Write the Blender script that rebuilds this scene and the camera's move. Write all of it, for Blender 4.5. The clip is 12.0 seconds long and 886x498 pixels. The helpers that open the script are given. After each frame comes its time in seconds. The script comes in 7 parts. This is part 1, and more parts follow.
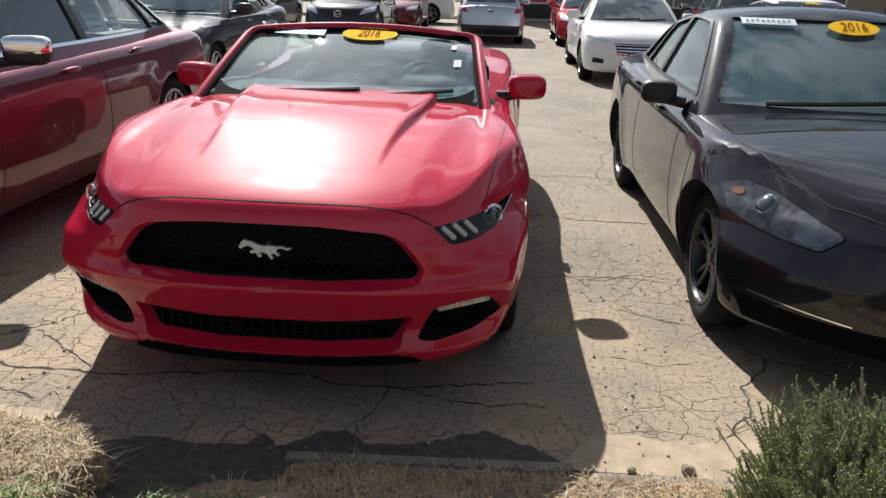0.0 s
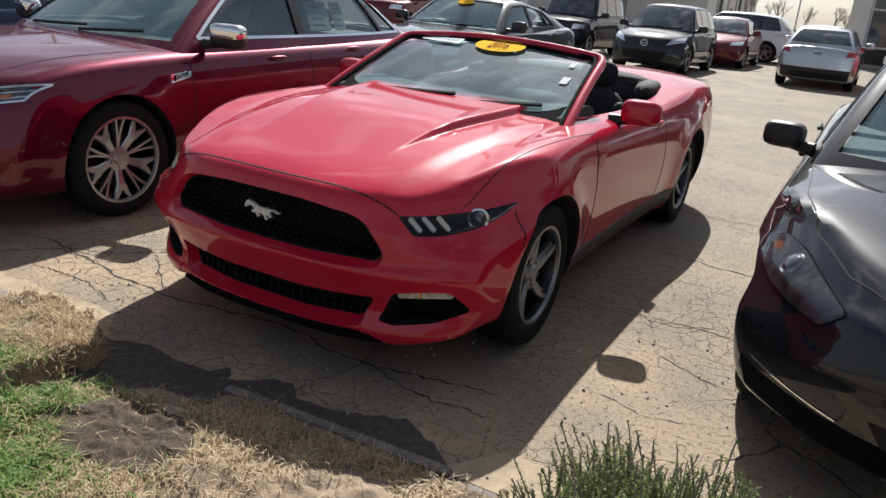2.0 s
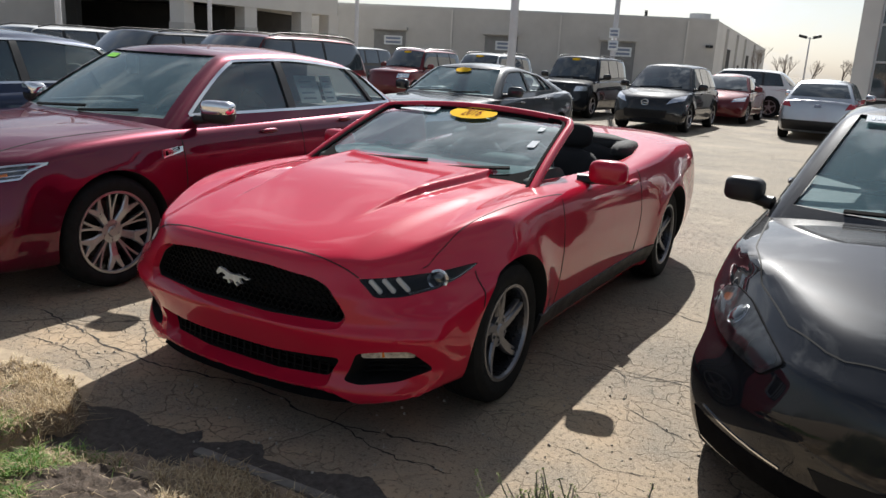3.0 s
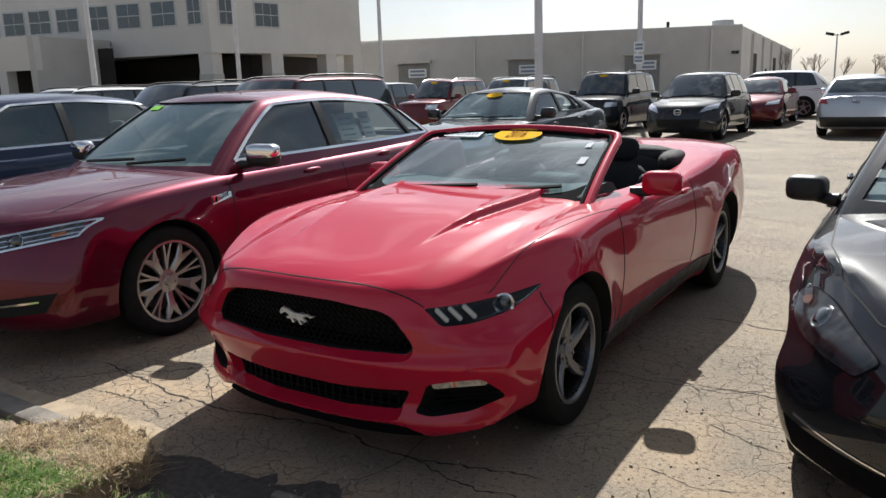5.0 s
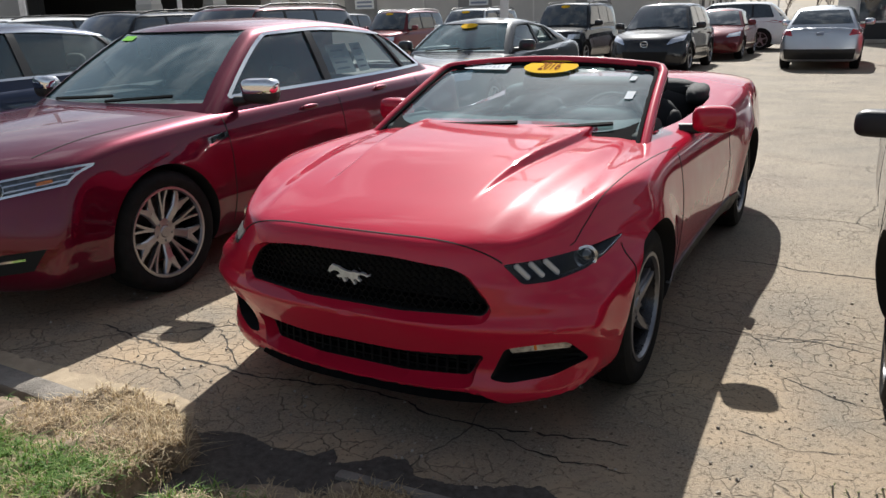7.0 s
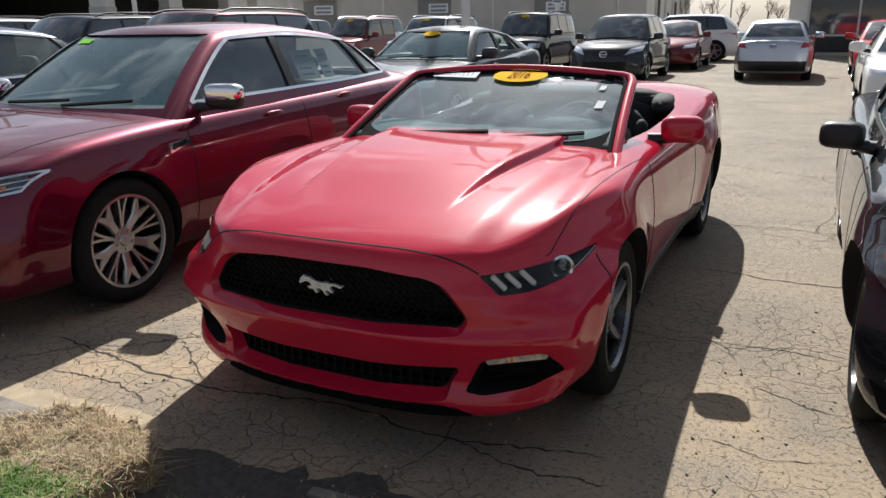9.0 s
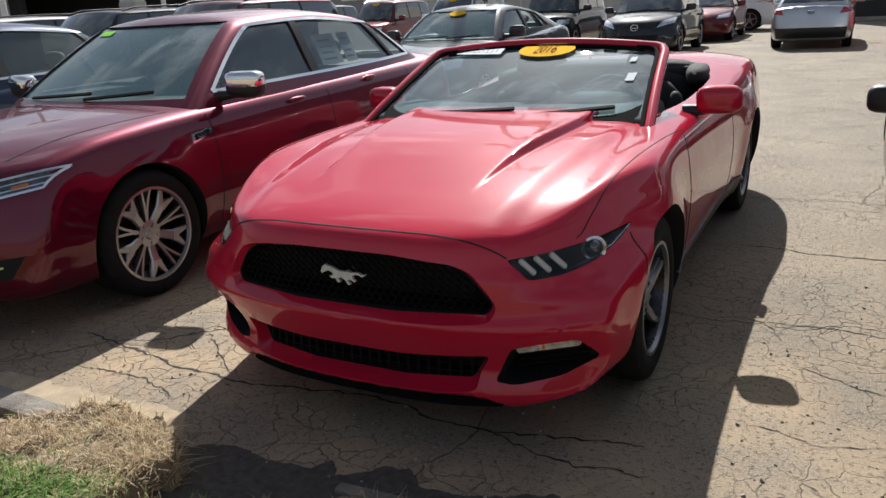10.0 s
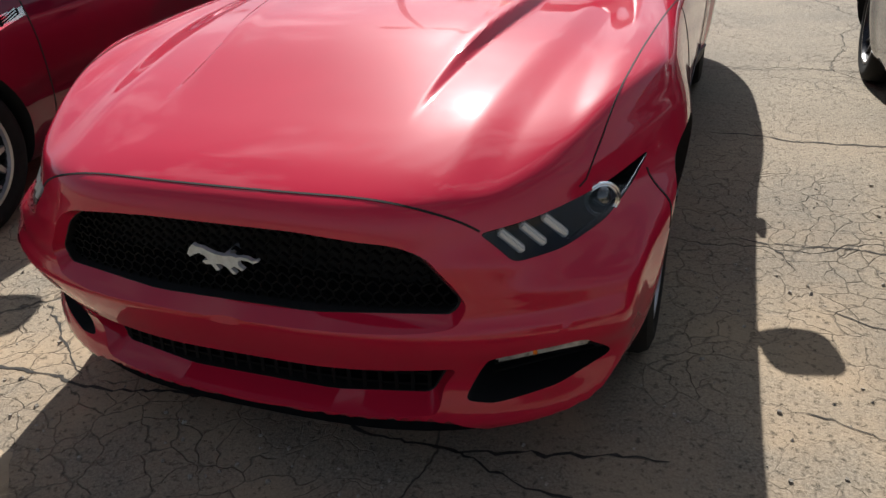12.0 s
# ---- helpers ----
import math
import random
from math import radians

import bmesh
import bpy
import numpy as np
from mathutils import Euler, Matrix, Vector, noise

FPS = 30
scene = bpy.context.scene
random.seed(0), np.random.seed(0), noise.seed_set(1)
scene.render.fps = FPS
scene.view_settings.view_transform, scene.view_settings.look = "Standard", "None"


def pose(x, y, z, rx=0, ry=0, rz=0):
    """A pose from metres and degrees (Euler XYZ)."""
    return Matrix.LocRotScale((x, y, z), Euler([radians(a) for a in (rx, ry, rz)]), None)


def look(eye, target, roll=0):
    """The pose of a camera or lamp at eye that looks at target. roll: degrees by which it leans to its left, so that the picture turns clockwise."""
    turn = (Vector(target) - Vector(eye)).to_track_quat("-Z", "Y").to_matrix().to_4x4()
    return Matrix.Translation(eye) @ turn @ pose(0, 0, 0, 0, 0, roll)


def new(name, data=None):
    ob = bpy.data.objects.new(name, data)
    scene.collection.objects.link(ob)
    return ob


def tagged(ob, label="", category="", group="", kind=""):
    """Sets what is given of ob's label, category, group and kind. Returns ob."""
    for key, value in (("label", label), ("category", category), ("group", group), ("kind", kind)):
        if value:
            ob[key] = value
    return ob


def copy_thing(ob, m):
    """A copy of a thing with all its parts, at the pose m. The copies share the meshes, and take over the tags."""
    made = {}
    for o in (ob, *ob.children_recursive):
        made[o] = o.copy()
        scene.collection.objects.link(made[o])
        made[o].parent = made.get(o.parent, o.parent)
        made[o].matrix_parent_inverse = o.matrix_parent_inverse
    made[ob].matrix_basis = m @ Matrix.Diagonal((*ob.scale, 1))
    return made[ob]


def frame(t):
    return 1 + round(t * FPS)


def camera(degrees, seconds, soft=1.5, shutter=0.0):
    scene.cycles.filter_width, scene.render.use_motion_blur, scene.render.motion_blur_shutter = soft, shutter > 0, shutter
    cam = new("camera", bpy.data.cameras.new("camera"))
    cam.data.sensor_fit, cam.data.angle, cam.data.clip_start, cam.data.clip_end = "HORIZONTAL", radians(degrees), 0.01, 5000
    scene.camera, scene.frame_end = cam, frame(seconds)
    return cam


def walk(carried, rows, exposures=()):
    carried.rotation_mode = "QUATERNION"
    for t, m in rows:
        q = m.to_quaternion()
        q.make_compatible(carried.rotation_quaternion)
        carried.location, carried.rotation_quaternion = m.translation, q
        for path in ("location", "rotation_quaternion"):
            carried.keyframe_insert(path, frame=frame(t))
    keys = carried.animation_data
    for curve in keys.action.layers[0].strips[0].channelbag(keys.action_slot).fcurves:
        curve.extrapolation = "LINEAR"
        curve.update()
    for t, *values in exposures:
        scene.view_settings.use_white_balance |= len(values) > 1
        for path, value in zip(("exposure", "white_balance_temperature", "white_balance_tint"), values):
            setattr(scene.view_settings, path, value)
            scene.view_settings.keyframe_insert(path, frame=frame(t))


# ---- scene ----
cam = camera(60.0, 12.0)
EXPOSURE = 0.70
PATH = [
    (0, (0.739, -2.454, 1.514), (0.621, -0.568, 0.859), 1.9),
    (0.5, (1.14, -2.514, 1.526), (0.784, -0.634, 0.946), 0.9),
    (1, (1.455, -2.421, 1.497), (0.846, -0.601, 0.935), -2.0),
    (1.5, (1.723, -2.3, 1.541), (1.069, -0.509, 0.937), 4.6),
    (2, (2.0, -2.213, 1.511), (1.106, -0.542, 0.873), 5.2),
    (2.5, (2.159, -2.218, 1.542), (1.184, -0.549, 1.03), 4.3),
    (3, (2.258, -2.196, 1.556), (1.289, -0.515, 1.069), 3.1),
    (3.5, (2.358, -2.135, 1.546), (1.273, -0.51, 1.117), -1.6),
    (3.7, (2.383, -2.117, 1.544), (1.311, -0.482, 1.125), -2.3),
    (5.3, (2.07, -2.241, 1.531), (1.02, -0.591, 1.116), -1.5),
    (5.5, (2.016, -2.251, 1.53), (0.99, -0.588, 1.105), -0.4),
    (6, (1.85, -2.19, 1.503), (0.813, -0.546, 1.029), 0.0),
    (6.5, (1.669, -2.149, 1.512), (0.611, -0.531, 1.002), -4.2),
    (7, (1.568, -2.155, 1.517), (0.645, -0.479, 0.937), -1.8),
    (7.2, (1.529, -2.145, 1.512), (0.721, -0.417, 0.91), -1.2),
    (8.8, (1.495, -2.166, 1.52), (0.693, -0.43, 0.937), -0.3),
    (9, (1.495, -2.136, 1.516), (0.665, -0.407, 0.951), -0.9),
    (9.5, (1.52, -2.07, 1.502), (0.635, -0.368, 0.938), -2.5),
    (10, (1.474, -2.02, 1.486), (0.567, -0.342, 0.882), -3.4),
    (10.5, (1.284, -2.0, 1.496), (0.504, -0.264, 0.881), -1.8),
    (11, (1.136, -1.889, 1.46), (0.472, -0.125, 0.791), -1.7),
    (11.5, (1.049, -1.512, 1.384), (0.359, 0.228, 0.679), -1.9),
    (12, (0.968, -1.207, 1.432), (0.34, 0.433, 0.475), -3.9),
]
walk(cam, [(t, look(eye, target, roll)) for t, eye, target, roll in PATH], [(0.0, EXPOSURE + 0.08, 6050.0, 9.0), (1.2, EXPOSURE + 0.05, 6050.0, 9.0), (5.5, EXPOSURE, 6050.0, 9.0), (12.0, EXPOSURE - 0.04, 6050.0, 9.0)])

# ---- world, sun ----
SUN_WAY = Vector((-0.385, 1.08, 0.98)).normalized()      # from the ground towards the sun
sun_elevation = math.asin(SUN_WAY.z)
sun_azimuth = math.atan2(SUN_WAY.x, SUN_WAY.y)
world = bpy.data.worlds.new("sky")
scene.world = world
world.use_nodes = True
wn = world.node_tree
sky = wn.nodes.new("ShaderNodeTexSky")
sky.sky_type, sky.sun_disc = "NISHITA", False
sky.sun_elevation, sky.sun_rotation = sun_elevation, sun_azimuth
sky.air_density, sky.dust_density, sky.ozone_density = 1.0, 1.4, 1.2
pale = wn.nodes.new("ShaderNodeHueSaturation")          # thin high haze
pale.inputs["Saturation"].default_value = 0.60
wn.links.new(sky.outputs[0], pale.inputs["Color"])
# scattered thin cloud
way_ = wn.nodes.new("ShaderNodeTexCoord")
flat = wn.nodes.new("ShaderNodeMapping")
flat.inputs["Scale"].default_value = (1.6, 1.6, 3.2)
puff = wn.nodes.new("ShaderNodeTexNoise")
puff.inputs["Scale"].default_value, puff.inputs["Detail"].default_value, puff.inputs["Roughness"].default_value = 2.6, 9.0, 0.6
lift = wn.nodes.new("ShaderNodeMapRange")
lift.inputs["From Min"].default_value, lift.inputs["From Max"].default_value = 0.48, 0.62
lift.inputs["To Min"].default_value, lift.inputs["To Max"].default_value = 0.0, 0.75
cloud = wn.nodes.new("ShaderNodeMix")
cloud.data_type = "RGBA"
# cloud glows more the nearer it stands to the sun
toward = wn.nodes.new("ShaderNodeVectorMath")
toward.operation = "DOT_PRODUCT"
toward.inputs[1].default_value = SUN_WAY
wn.links.new(way_.outputs["Generated"], toward.inputs[0])
glow = wn.nodes.new("ShaderNodeMapRange")
glow.interpolation_type = "SMOOTHSTEP"
glow.inputs["From Min"].default_value, glow.inputs["From Max"].default_value = 0.60, 1.0
glow.inputs["To Min"].default_value, glow.inputs["To Max"].default_value = 4.8, 20.0
wn.links.new(toward.outputs["Value"], glow.inputs[0])
tone = wn.nodes.new("ShaderNodeCombineColor")
for k_ in range(3):
    wn.links.new(glow.outputs[0], tone.inputs[k_])
wn.links.new(tone.outputs[0], cloud.inputs[7])
wn.links.new(way_.outputs["Generated"], flat.inputs[0])
wn.links.new(flat.outputs[0], puff.inputs["Vector"])
wn.links.new(puff.outputs["Fac"], lift.inputs[0])
wn.links.new(lift.outputs[0], cloud.inputs[0])
wn.links.new(pale.outputs[0], cloud.inputs[6])
wn.links.new(cloud.outputs[2], wn.nodes["Background"].inputs[0])
wn.nodes["Background"].inputs[1].default_value = 0.054
sun = new("sun", bpy.data.lights.new("sun", "SUN"))
sun.data.energy, sun.data.angle, sun.data.color = 5.0, radians(0.53), (1.0, 0.93, 0.83)
sun.matrix_world = look(SUN_WAY * 50, (0, 0, 0))


# ---- materials ----
def mat(name, color, rough=0.5, metal=0.0, coat=0.0, coat_rough=0.03, vary=0.0, scale=8.0, bump=0.0, bump_scale=60.0,
        rough_vary=0.0, spec=0.5, trans=0.0, ior=1.5, emit=None, tint=None, stretch=(1, 1, 1)):
    m = bpy.data.materials.new(name)
    m.use_nodes = True
    nt, b = m.node_tree, m.node_tree.nodes["Principled BSDF"]
    I = b.inputs
    I["Base Color"].default_value = (*color, 1)
    I["Roughness"].default_value, I["Metallic"].default_value = rough, metal
    I["Coat Weight"].default_value, I["Coat Roughness"].default_value = coat, coat_rough
    I["Specular IOR Level"].default_value, I["IOR"].default_value = spec, ior
    I["Transmission Weight"].default_value = trans
    if emit:
        I["Emission Color"].default_value, I["Emission Strength"].default_value = (*emit[:3], 1), emit[3]
    if vary or bump or rough_vary:
        co = nt.nodes.new("ShaderNodeTexCoord")
        mp = nt.nodes.new("ShaderNodeMapping")
        mp.inputs["Scale"].default_value = stretch
        nt.links.new(co.outputs["Object"], mp.inputs[0])

        def tex(sc, detail=6.0, r=0.6):
            n = nt.nodes.new("ShaderNodeTexNoise")
            n.inputs["Scale"].default_value, n.inputs["Detail"].default_value, n.inputs["Roughness"].default_value = sc, detail, r
            nt.links.new(mp.outputs[0], n.inputs["Vector"])
            return n.outputs["Fac"]
        if vary:
            r = nt.nodes.new("ShaderNodeValToRGB")
            lo = [c * (1 - vary) for c in color]
            hi = [min(1, c * (1 + vary)) for c in (tint or color)]
            r.color_ramp.elements[0].color, r.color_ramp.elements[1].color = (*lo, 1), (*hi, 1)
            r.color_ramp.elements[0].position, r.color_ramp.elements[1].position = 0.3, 0.7
            nt.links.new(tex(scale), r.inputs[0])
            nt.links.new(r.outputs[0], I["Base Color"])
        if rough_vary:
            r = nt.nodes.new("ShaderNodeMapRange")
            r.inputs["To Min"].default_value, r.inputs["To Max"].default_value = max(0.0, rough - rough_vary), rough + rough_vary
            r.inputs["From Min"].default_value, r.inputs["From Max"].default_value = 0.3, 0.7
            nt.links.new(tex(scale * 2.3), r.inputs[0])
            nt.links.new(r.outputs[0], I["Roughness"])
        if bump:
            bn = nt.nodes.new("ShaderNodeBump")
            bn.inputs["Strength"].default_value, bn.inputs["Distance"].default_value = min(1.0, bump * 40), 0.01 if bump > 0.02 else 0.004
            nt.links.new(tex(bump_scale, 8.0, 0.65), bn.inputs["Height"])
            nt.links.new(bn.outputs[0], I["Normal"])
    return m


def paint(name, color, metal=0.0, rough=0.4, dust_sheen=0.03):
    return mat(name, color, rough, metal, coat=1.0, coat_rough=0.03, vary=0.06, scale=1.7, rough_vary=dust_sheen, spec=0.02)


RED = paint("race_red_paint", (0.47, 0.011, 0.038), 0.0, 0.35, 0.05)
RUBY = paint("ruby_metallic_paint", (0.125, 0.004, 0.023), 0.75, 0.40)
BLACK_PAINT = paint("dark_grey_black_paint", (0.012, 0.013, 0.016), 0.04, 0.38)
NAVY = paint("navy_paint", (0.012, 0.020, 0.05), 0.4, 0.3)
SILVER = paint("silver_paint", (0.52, 0.54, 0.57), 0.75, 0.32)
CHARCOAL = paint("charcoal_paint", (0.03, 0.033, 0.037), 0.3, 0.35)
WHITE = paint("white_paint", (0.78, 0.78, 0.77), 0.0, 0.35)
MAROON = paint("maroon_paint", (0.12, 0.012, 0.016), 0.3, 0.35)
BRIGHT_RED = paint("bright_red_paint", (0.45, 0.02, 0.03), 0.1, 0.35)
CHIN = mat("dusty_black_plastic", (0.006, 0.006, 0.007), 0.9, spec=0.05, vary=0.3, scale=30)
CAVITY_TRIM = mat("matt_black_mesh", (0.003, 0.003, 0.0035), 0.7, spec=0.15)
TRIM = mat("black_trim_plastic", (0.012, 0.012, 0.013), 0.5, bump=0.004, bump_scale=300, rough_vary=0.1)
CAVITY = mat("black_cavity", (0.004, 0.004, 0.004), 0.8)
WIPER = mat("wiper_rubber", (0.010, 0.010, 0.010), 0.8, spec=0.08)
RUBBER = mat("tyre_rubber", (0.012, 0.012, 0.012), 0.8, spec=0.15, vary=0.3, scale=20, bump=0.006, bump_scale=90)
CHROME = mat("chrome", (0.85, 0.85, 0.86), 0.08, 1.0, rough_vary=0.04, scale=20)
ALLOY = mat("silver_alloy", (0.42, 0.42, 0.44), 0.32, 0.9, rough_vary=0.06, scale=30)
SATIN = mat("satin_silver_emblem", (0.62, 0.62, 0.63), 0.42, 0.35, vary=0.15, scale=60)
GREY_ALLOY = mat("machined_grey_alloy", (0.24, 0.24, 0.255), 0.36, 0.85, rough_vary=0.05, scale=30)
DARK_ALLOY = mat("dark_alloy", (0.05, 0.05, 0.055), 0.3, 0.8, rough_vary=0.08, scale=30)
DISC = mat("brake_metal", (0.05, 0.048, 0.045), 0.5, 0.8, vary=0.3, scale=40)
SEAT = mat("black_upholstery", (0.018, 0.018, 0.019), 0.75, vary=0.2, scale=9, spec=0.2)
GREY_SEAT = mat("grey_upholstery", (0.26, 0.26, 0.25), 0.8, vary=0.15, scale=9, spec=0.2)
DASH = mat("dashboard_vinyl", (0.085, 0.10, 0.095), 0.8, vary=0.12, scale=7, spec=0.08)
CANVAS = mat("folded_black_canvas", (0.02, 0.02, 0.02), 0.85, bump=0.01, bump_scale=500, vary=0.3, scale=12)
YELLOW = mat("yellow_sticker", (0.80, 0.47, 0.02), 0.9, vary=0.05, scale=20, spec=0.05)
DIGIT = mat("dark_red_print", (0.20, 0.035, 0.01), 0.9, spec=0.05)
PAPER = mat("white_paper", (0.75, 0.78, 0.80), 0.9, spec=0.05, vary=0.04, scale=9)
PRINT = mat("faded_blue_print", (0.22, 0.26, 0.36), 0.6)
GREEN = mat("green_sticker", (0.22, 0.62, 0.03), 0.5)
RED_LENS = mat("red_lamp_lens", (0.35, 0.01, 0.02), 0.1, coat=1.0)
DULL_AMBER = mat("amber_bulb_behind_plastic", (0.24, 0.09, 0.045), 0.4)
AMBER = mat("amber_reflector", (0.8, 0.22, 0.02), 0.15, coat=1.0)
LAMP_SILVER = mat("lamp_reflector", (0.75, 0.75, 0.77), 0.18, 1.0)
BOWL = mat("grey_lamp_bowl", (0.20, 0.21, 0.225), 0.25, 0.8, vary=0.4, scale=30)
BOWL_DARK = mat("dark_lamp_bowl", (0.11, 0.115, 0.125), 0.28, 0.7, vary=0.6, scale=25)
TURN = mat("clear_turn_lamp", (0.40, 0.39, 0.37), 0.3, 0.45, vary=0.7, scale=45, coat=0.6)
LIGHT_BAR = mat("translucent_light_bar", (0.52, 0.52, 0.51), 0.3, coat=0.5)


def glass(name, tint, mirror=0.05, dust_sheen=0.0):
    """A thin pane: clear tint, a teal film of dust and painted sky sheen, and a sharp reflection that grows at a slant.
    """
    m = bpy.data.materials.new(name)
    m.use_nodes = True
    nt = m.node_tree
    nt.nodes.remove(nt.nodes["Principled BSDF"])
    out = nt.nodes["Material Output"]
    t, g, mix, fr = (nt.nodes.new(k) for k in ("ShaderNodeBsdfTransparent", "ShaderNodeBsdfGlossy", "ShaderNodeMixShader", "ShaderNodeFresnel"))
    t.inputs[0].default_value = (*tint, 1)
    g.inputs["Roughness"].default_value = 0.015
    fr.inputs["IOR"].default_value = 1.7 + mirror             # both faces of the pane together
    nt.links.new(fr.outputs[0], mix.inputs[0])
    # teal film paints reflected sky and haze onto the pane, along with dust
    film_, veil = nt.nodes.new("ShaderNodeBsdfTranslucent"), nt.nodes.new("ShaderNodeMixShader")
    film_.inputs[0].default_value = (0.27, 0.60, 0.68, 1)
    veil.inputs[0].default_value = dust_sheen
    nt.links.new(t.outputs[0], veil.inputs[1])
    face_, both = nt.nodes.new("ShaderNodeBsdfDiffuse"), nt.nodes.new("ShaderNodeMixShader")
    face_.inputs[0].default_value = (0.36, 0.64, 0.70, 1)
    nt.links.new(film_.outputs[0], both.inputs[1])
    nt.links.new(face_.outputs[0], both.inputs[2])
    nt.links.new(both.outputs[0], veil.inputs[2])
    nt.links.new(veil.outputs[0], mix.inputs[1])
    nt.links.new(g.outputs[0], mix.inputs[2])
    nt.links.new(mix.outputs[0], out.inputs[0])
    return m


WINDSHIELD = glass("windshield_glass", (0.64, 0.80, 0.82), 0.4, 0.30)
CLEAN_SCREEN = glass("clean_windshield_glass", (0.52, 0.74, 0.78), 0.6, 0.17)
TINTED = glass("tinted_side_glass", (0.52, 0.60, 0.59), 0.25, 0.16)
LENS = glass("clear_lamp_lens", (0.90, 0.91, 0.92), -0.2)
DARK_GLASS = mat("dark_car_glass", (0.035, 0.046, 0.050), 0.04, coat=1.0, coat_rough=0.01, vary=0.5, scale=1.2, spec=0.9)


# ---- mesh tools ----
def linked(name, verts, faces, mats, parent=None, label="", smooth=True, sharp=40):
    me = bpy.data.meshes.new(name)
    me.from_pydata([tuple(map(float, v)) for v in verts], [], [tuple(map(int, f)) for f in faces])
    me.validate()
    for m in mats if isinstance(mats, (list, tuple)) else [mats]:
        me.materials.append(m)
    if smooth:
        me.shade_smooth()
        me.set_sharp_from_angle(angle=radians(sharp))
    ob = new(name, me)
    if parent:
        ob.parent = parent
    if label:
        ob["label"] = label
    return ob


def part(name, bm, material, parent=None, label="", smooth=True, sharp=40):
    me = bpy.data.meshes.new(name)
    bm.normal_update()
    bm.to_mesh(me)
    bm.free()
    for m in material if isinstance(material, (list, tuple)) else [material]:
        me.materials.append(m)
    if smooth:
        me.shade_smooth()
        me.set_sharp_from_angle(angle=radians(sharp))
    ob = new(name, me)
    if parent:
        ob.parent = parent
    if label:
        ob["label"] = label
    return ob


def box(bm, size, at=(0, 0, 0), rot=(0, 0, 0), bevel=0.0, segs=2):
    m = pose(*at, *rot) @ Matrix.Diagonal((*size, 1))
    made = bmesh.ops.create_cube(bm, size=1, matrix=m)
    if bevel:
        edges = list({e for v in made["verts"] for e in v.link_edges})
        bmesh.ops.bevel(bm, geom=edges, offset=bevel, segments=segs, profile=0.5, affect="EDGES")
    return bm


def rod(bm, a, b, r, r2=None, segs=12):
    a, b = Vector(a), Vector(b)
    d = b - a
    m = Matrix.Translation((a + b) / 2) @ d.to_track_quat("Z", "Y").to_matrix().to_4x4()
    bmesh.ops.create_cone(bm, cap_ends=True, segments=segs, radius1=r, radius2=r if r2 is None else r2, depth=d.length, matrix=m)
    return bm


def blob(bm, size, at=(0, 0, 0), rot=(0, 0, 0), power=3.0, segs=20):
    """A rounded box: a superellipsoid."""
    made = bmesh.ops.create_uvsphere(bm, u_segments=segs, v_segments=max(8, segs // 2), radius=1)
    m = pose(*at, *rot)
    for v in made["verts"]:
        c = v.co
        k = (abs(c.x) ** power + abs(c.y) ** power + abs(c.z) ** power) ** (-1 / power)
        v.co = m @ Vector((c.x * k * size[0] / 2, c.y * k * size[1] / 2, c.z * k * size[2] / 2))
    return bm


def lathe(bm, profile, segs=48, closed=False):
    """Turns (x, r) pairs round the x axis."""
    rings = []
    for x, r in profile:
        rings.append([bm.verts.new((x, r * math.cos(2 * math.pi * k / segs), r * math.sin(2 * math.pi * k / segs))) for k in range(segs)])
    pairs = list(zip(rings, rings[1:])) + ([(rings[-1], rings[0])] if closed else [])
    for a, b in pairs:
        for k in range(segs):
            bm.faces.new((a[k], a[(k + 1) % segs], b[(k + 1) % segs], b[k]))
    return bm


def curve(*pts):
    """A smooth monotone curve through (u, v) pairs."""
    p = np.array(sorted(pts), float)
    p = p[np.concatenate([[True], np.diff(p[:, 0]) > 1e-4])]
    x, y = p[:, 0], p[:, 1]
    h, d = np.diff(x), np.diff(y) / np.diff(x)
    m = np.zeros(len(x))
    m[0], m[-1] = d[0], d[-1]
    for i in range(1, len(x) - 1):
        if d[i - 1] * d[i] > 0:
            a, b = 2 * h[i] + h[i - 1], h[i] + 2 * h[i - 1]
            m[i] = (a + b) / (a / d[i - 1] + b / d[i])

    u = np.linspace(x[0], x[-1], 500)
    i = np.clip(np.searchsorted(x, u) - 1, 0, len(h) - 1)
    s = (u - x[i]) / h[i]
    v = ((1 + 2 * s) * (1 - s) ** 2) * y[i] + s * (1 - s) ** 2 * h[i] * m[i] + s * s * (3 - 2 * s) * y[i + 1] + s * s * (s - 1) * h[i] * m[i + 1]

    def f(w):
        return np.interp(w, u, v)
    return f


def smax(a, b, k):
    return 0.5 * (a + b + np.sqrt((a - b) ** 2 + k * k))


def step(u, a, b):
    s = np.clip((u - a) / (b - a), 0, 1)
    return s * s * (3 - 2 * s)


def reach(F, P, D, far=2.5, steps=50, inward=False):
    """Along the rays P + t * D, the first place where F changes sign (outwards, or inwards from outside)."""
    sgn = -1.0 if inward else 1.0
    t0, t1 = np.zeros(len(P)), np.full(len(P), far)
    open_ = np.ones(len(P), bool)
    for t in np.linspace(0, far, steps)[1:]:
        v = sgn * F(P + t * D)
        hit = open_ & (v > 0)
        t1[hit] = t
        open_ &= ~hit
        t0[open_] = t
    for _ in range(16):
        tm = (t0 + t1) / 2
        v = sgn * F(P + tm[:, None] * D) > 0
        t1, t0 = np.where(v, tm, t1), np.where(v, t0, tm)
    return P + ((t0 + t1) / 2)[:, None] * D


def normals(F, P, e=2e-3):
    n = np.stack([F(P + e * a) - F(P - e * a) for a in np.eye(3)], 1)
    return n / (np.linalg.norm(n, axis=1, keepdims=True) + 1e-9)


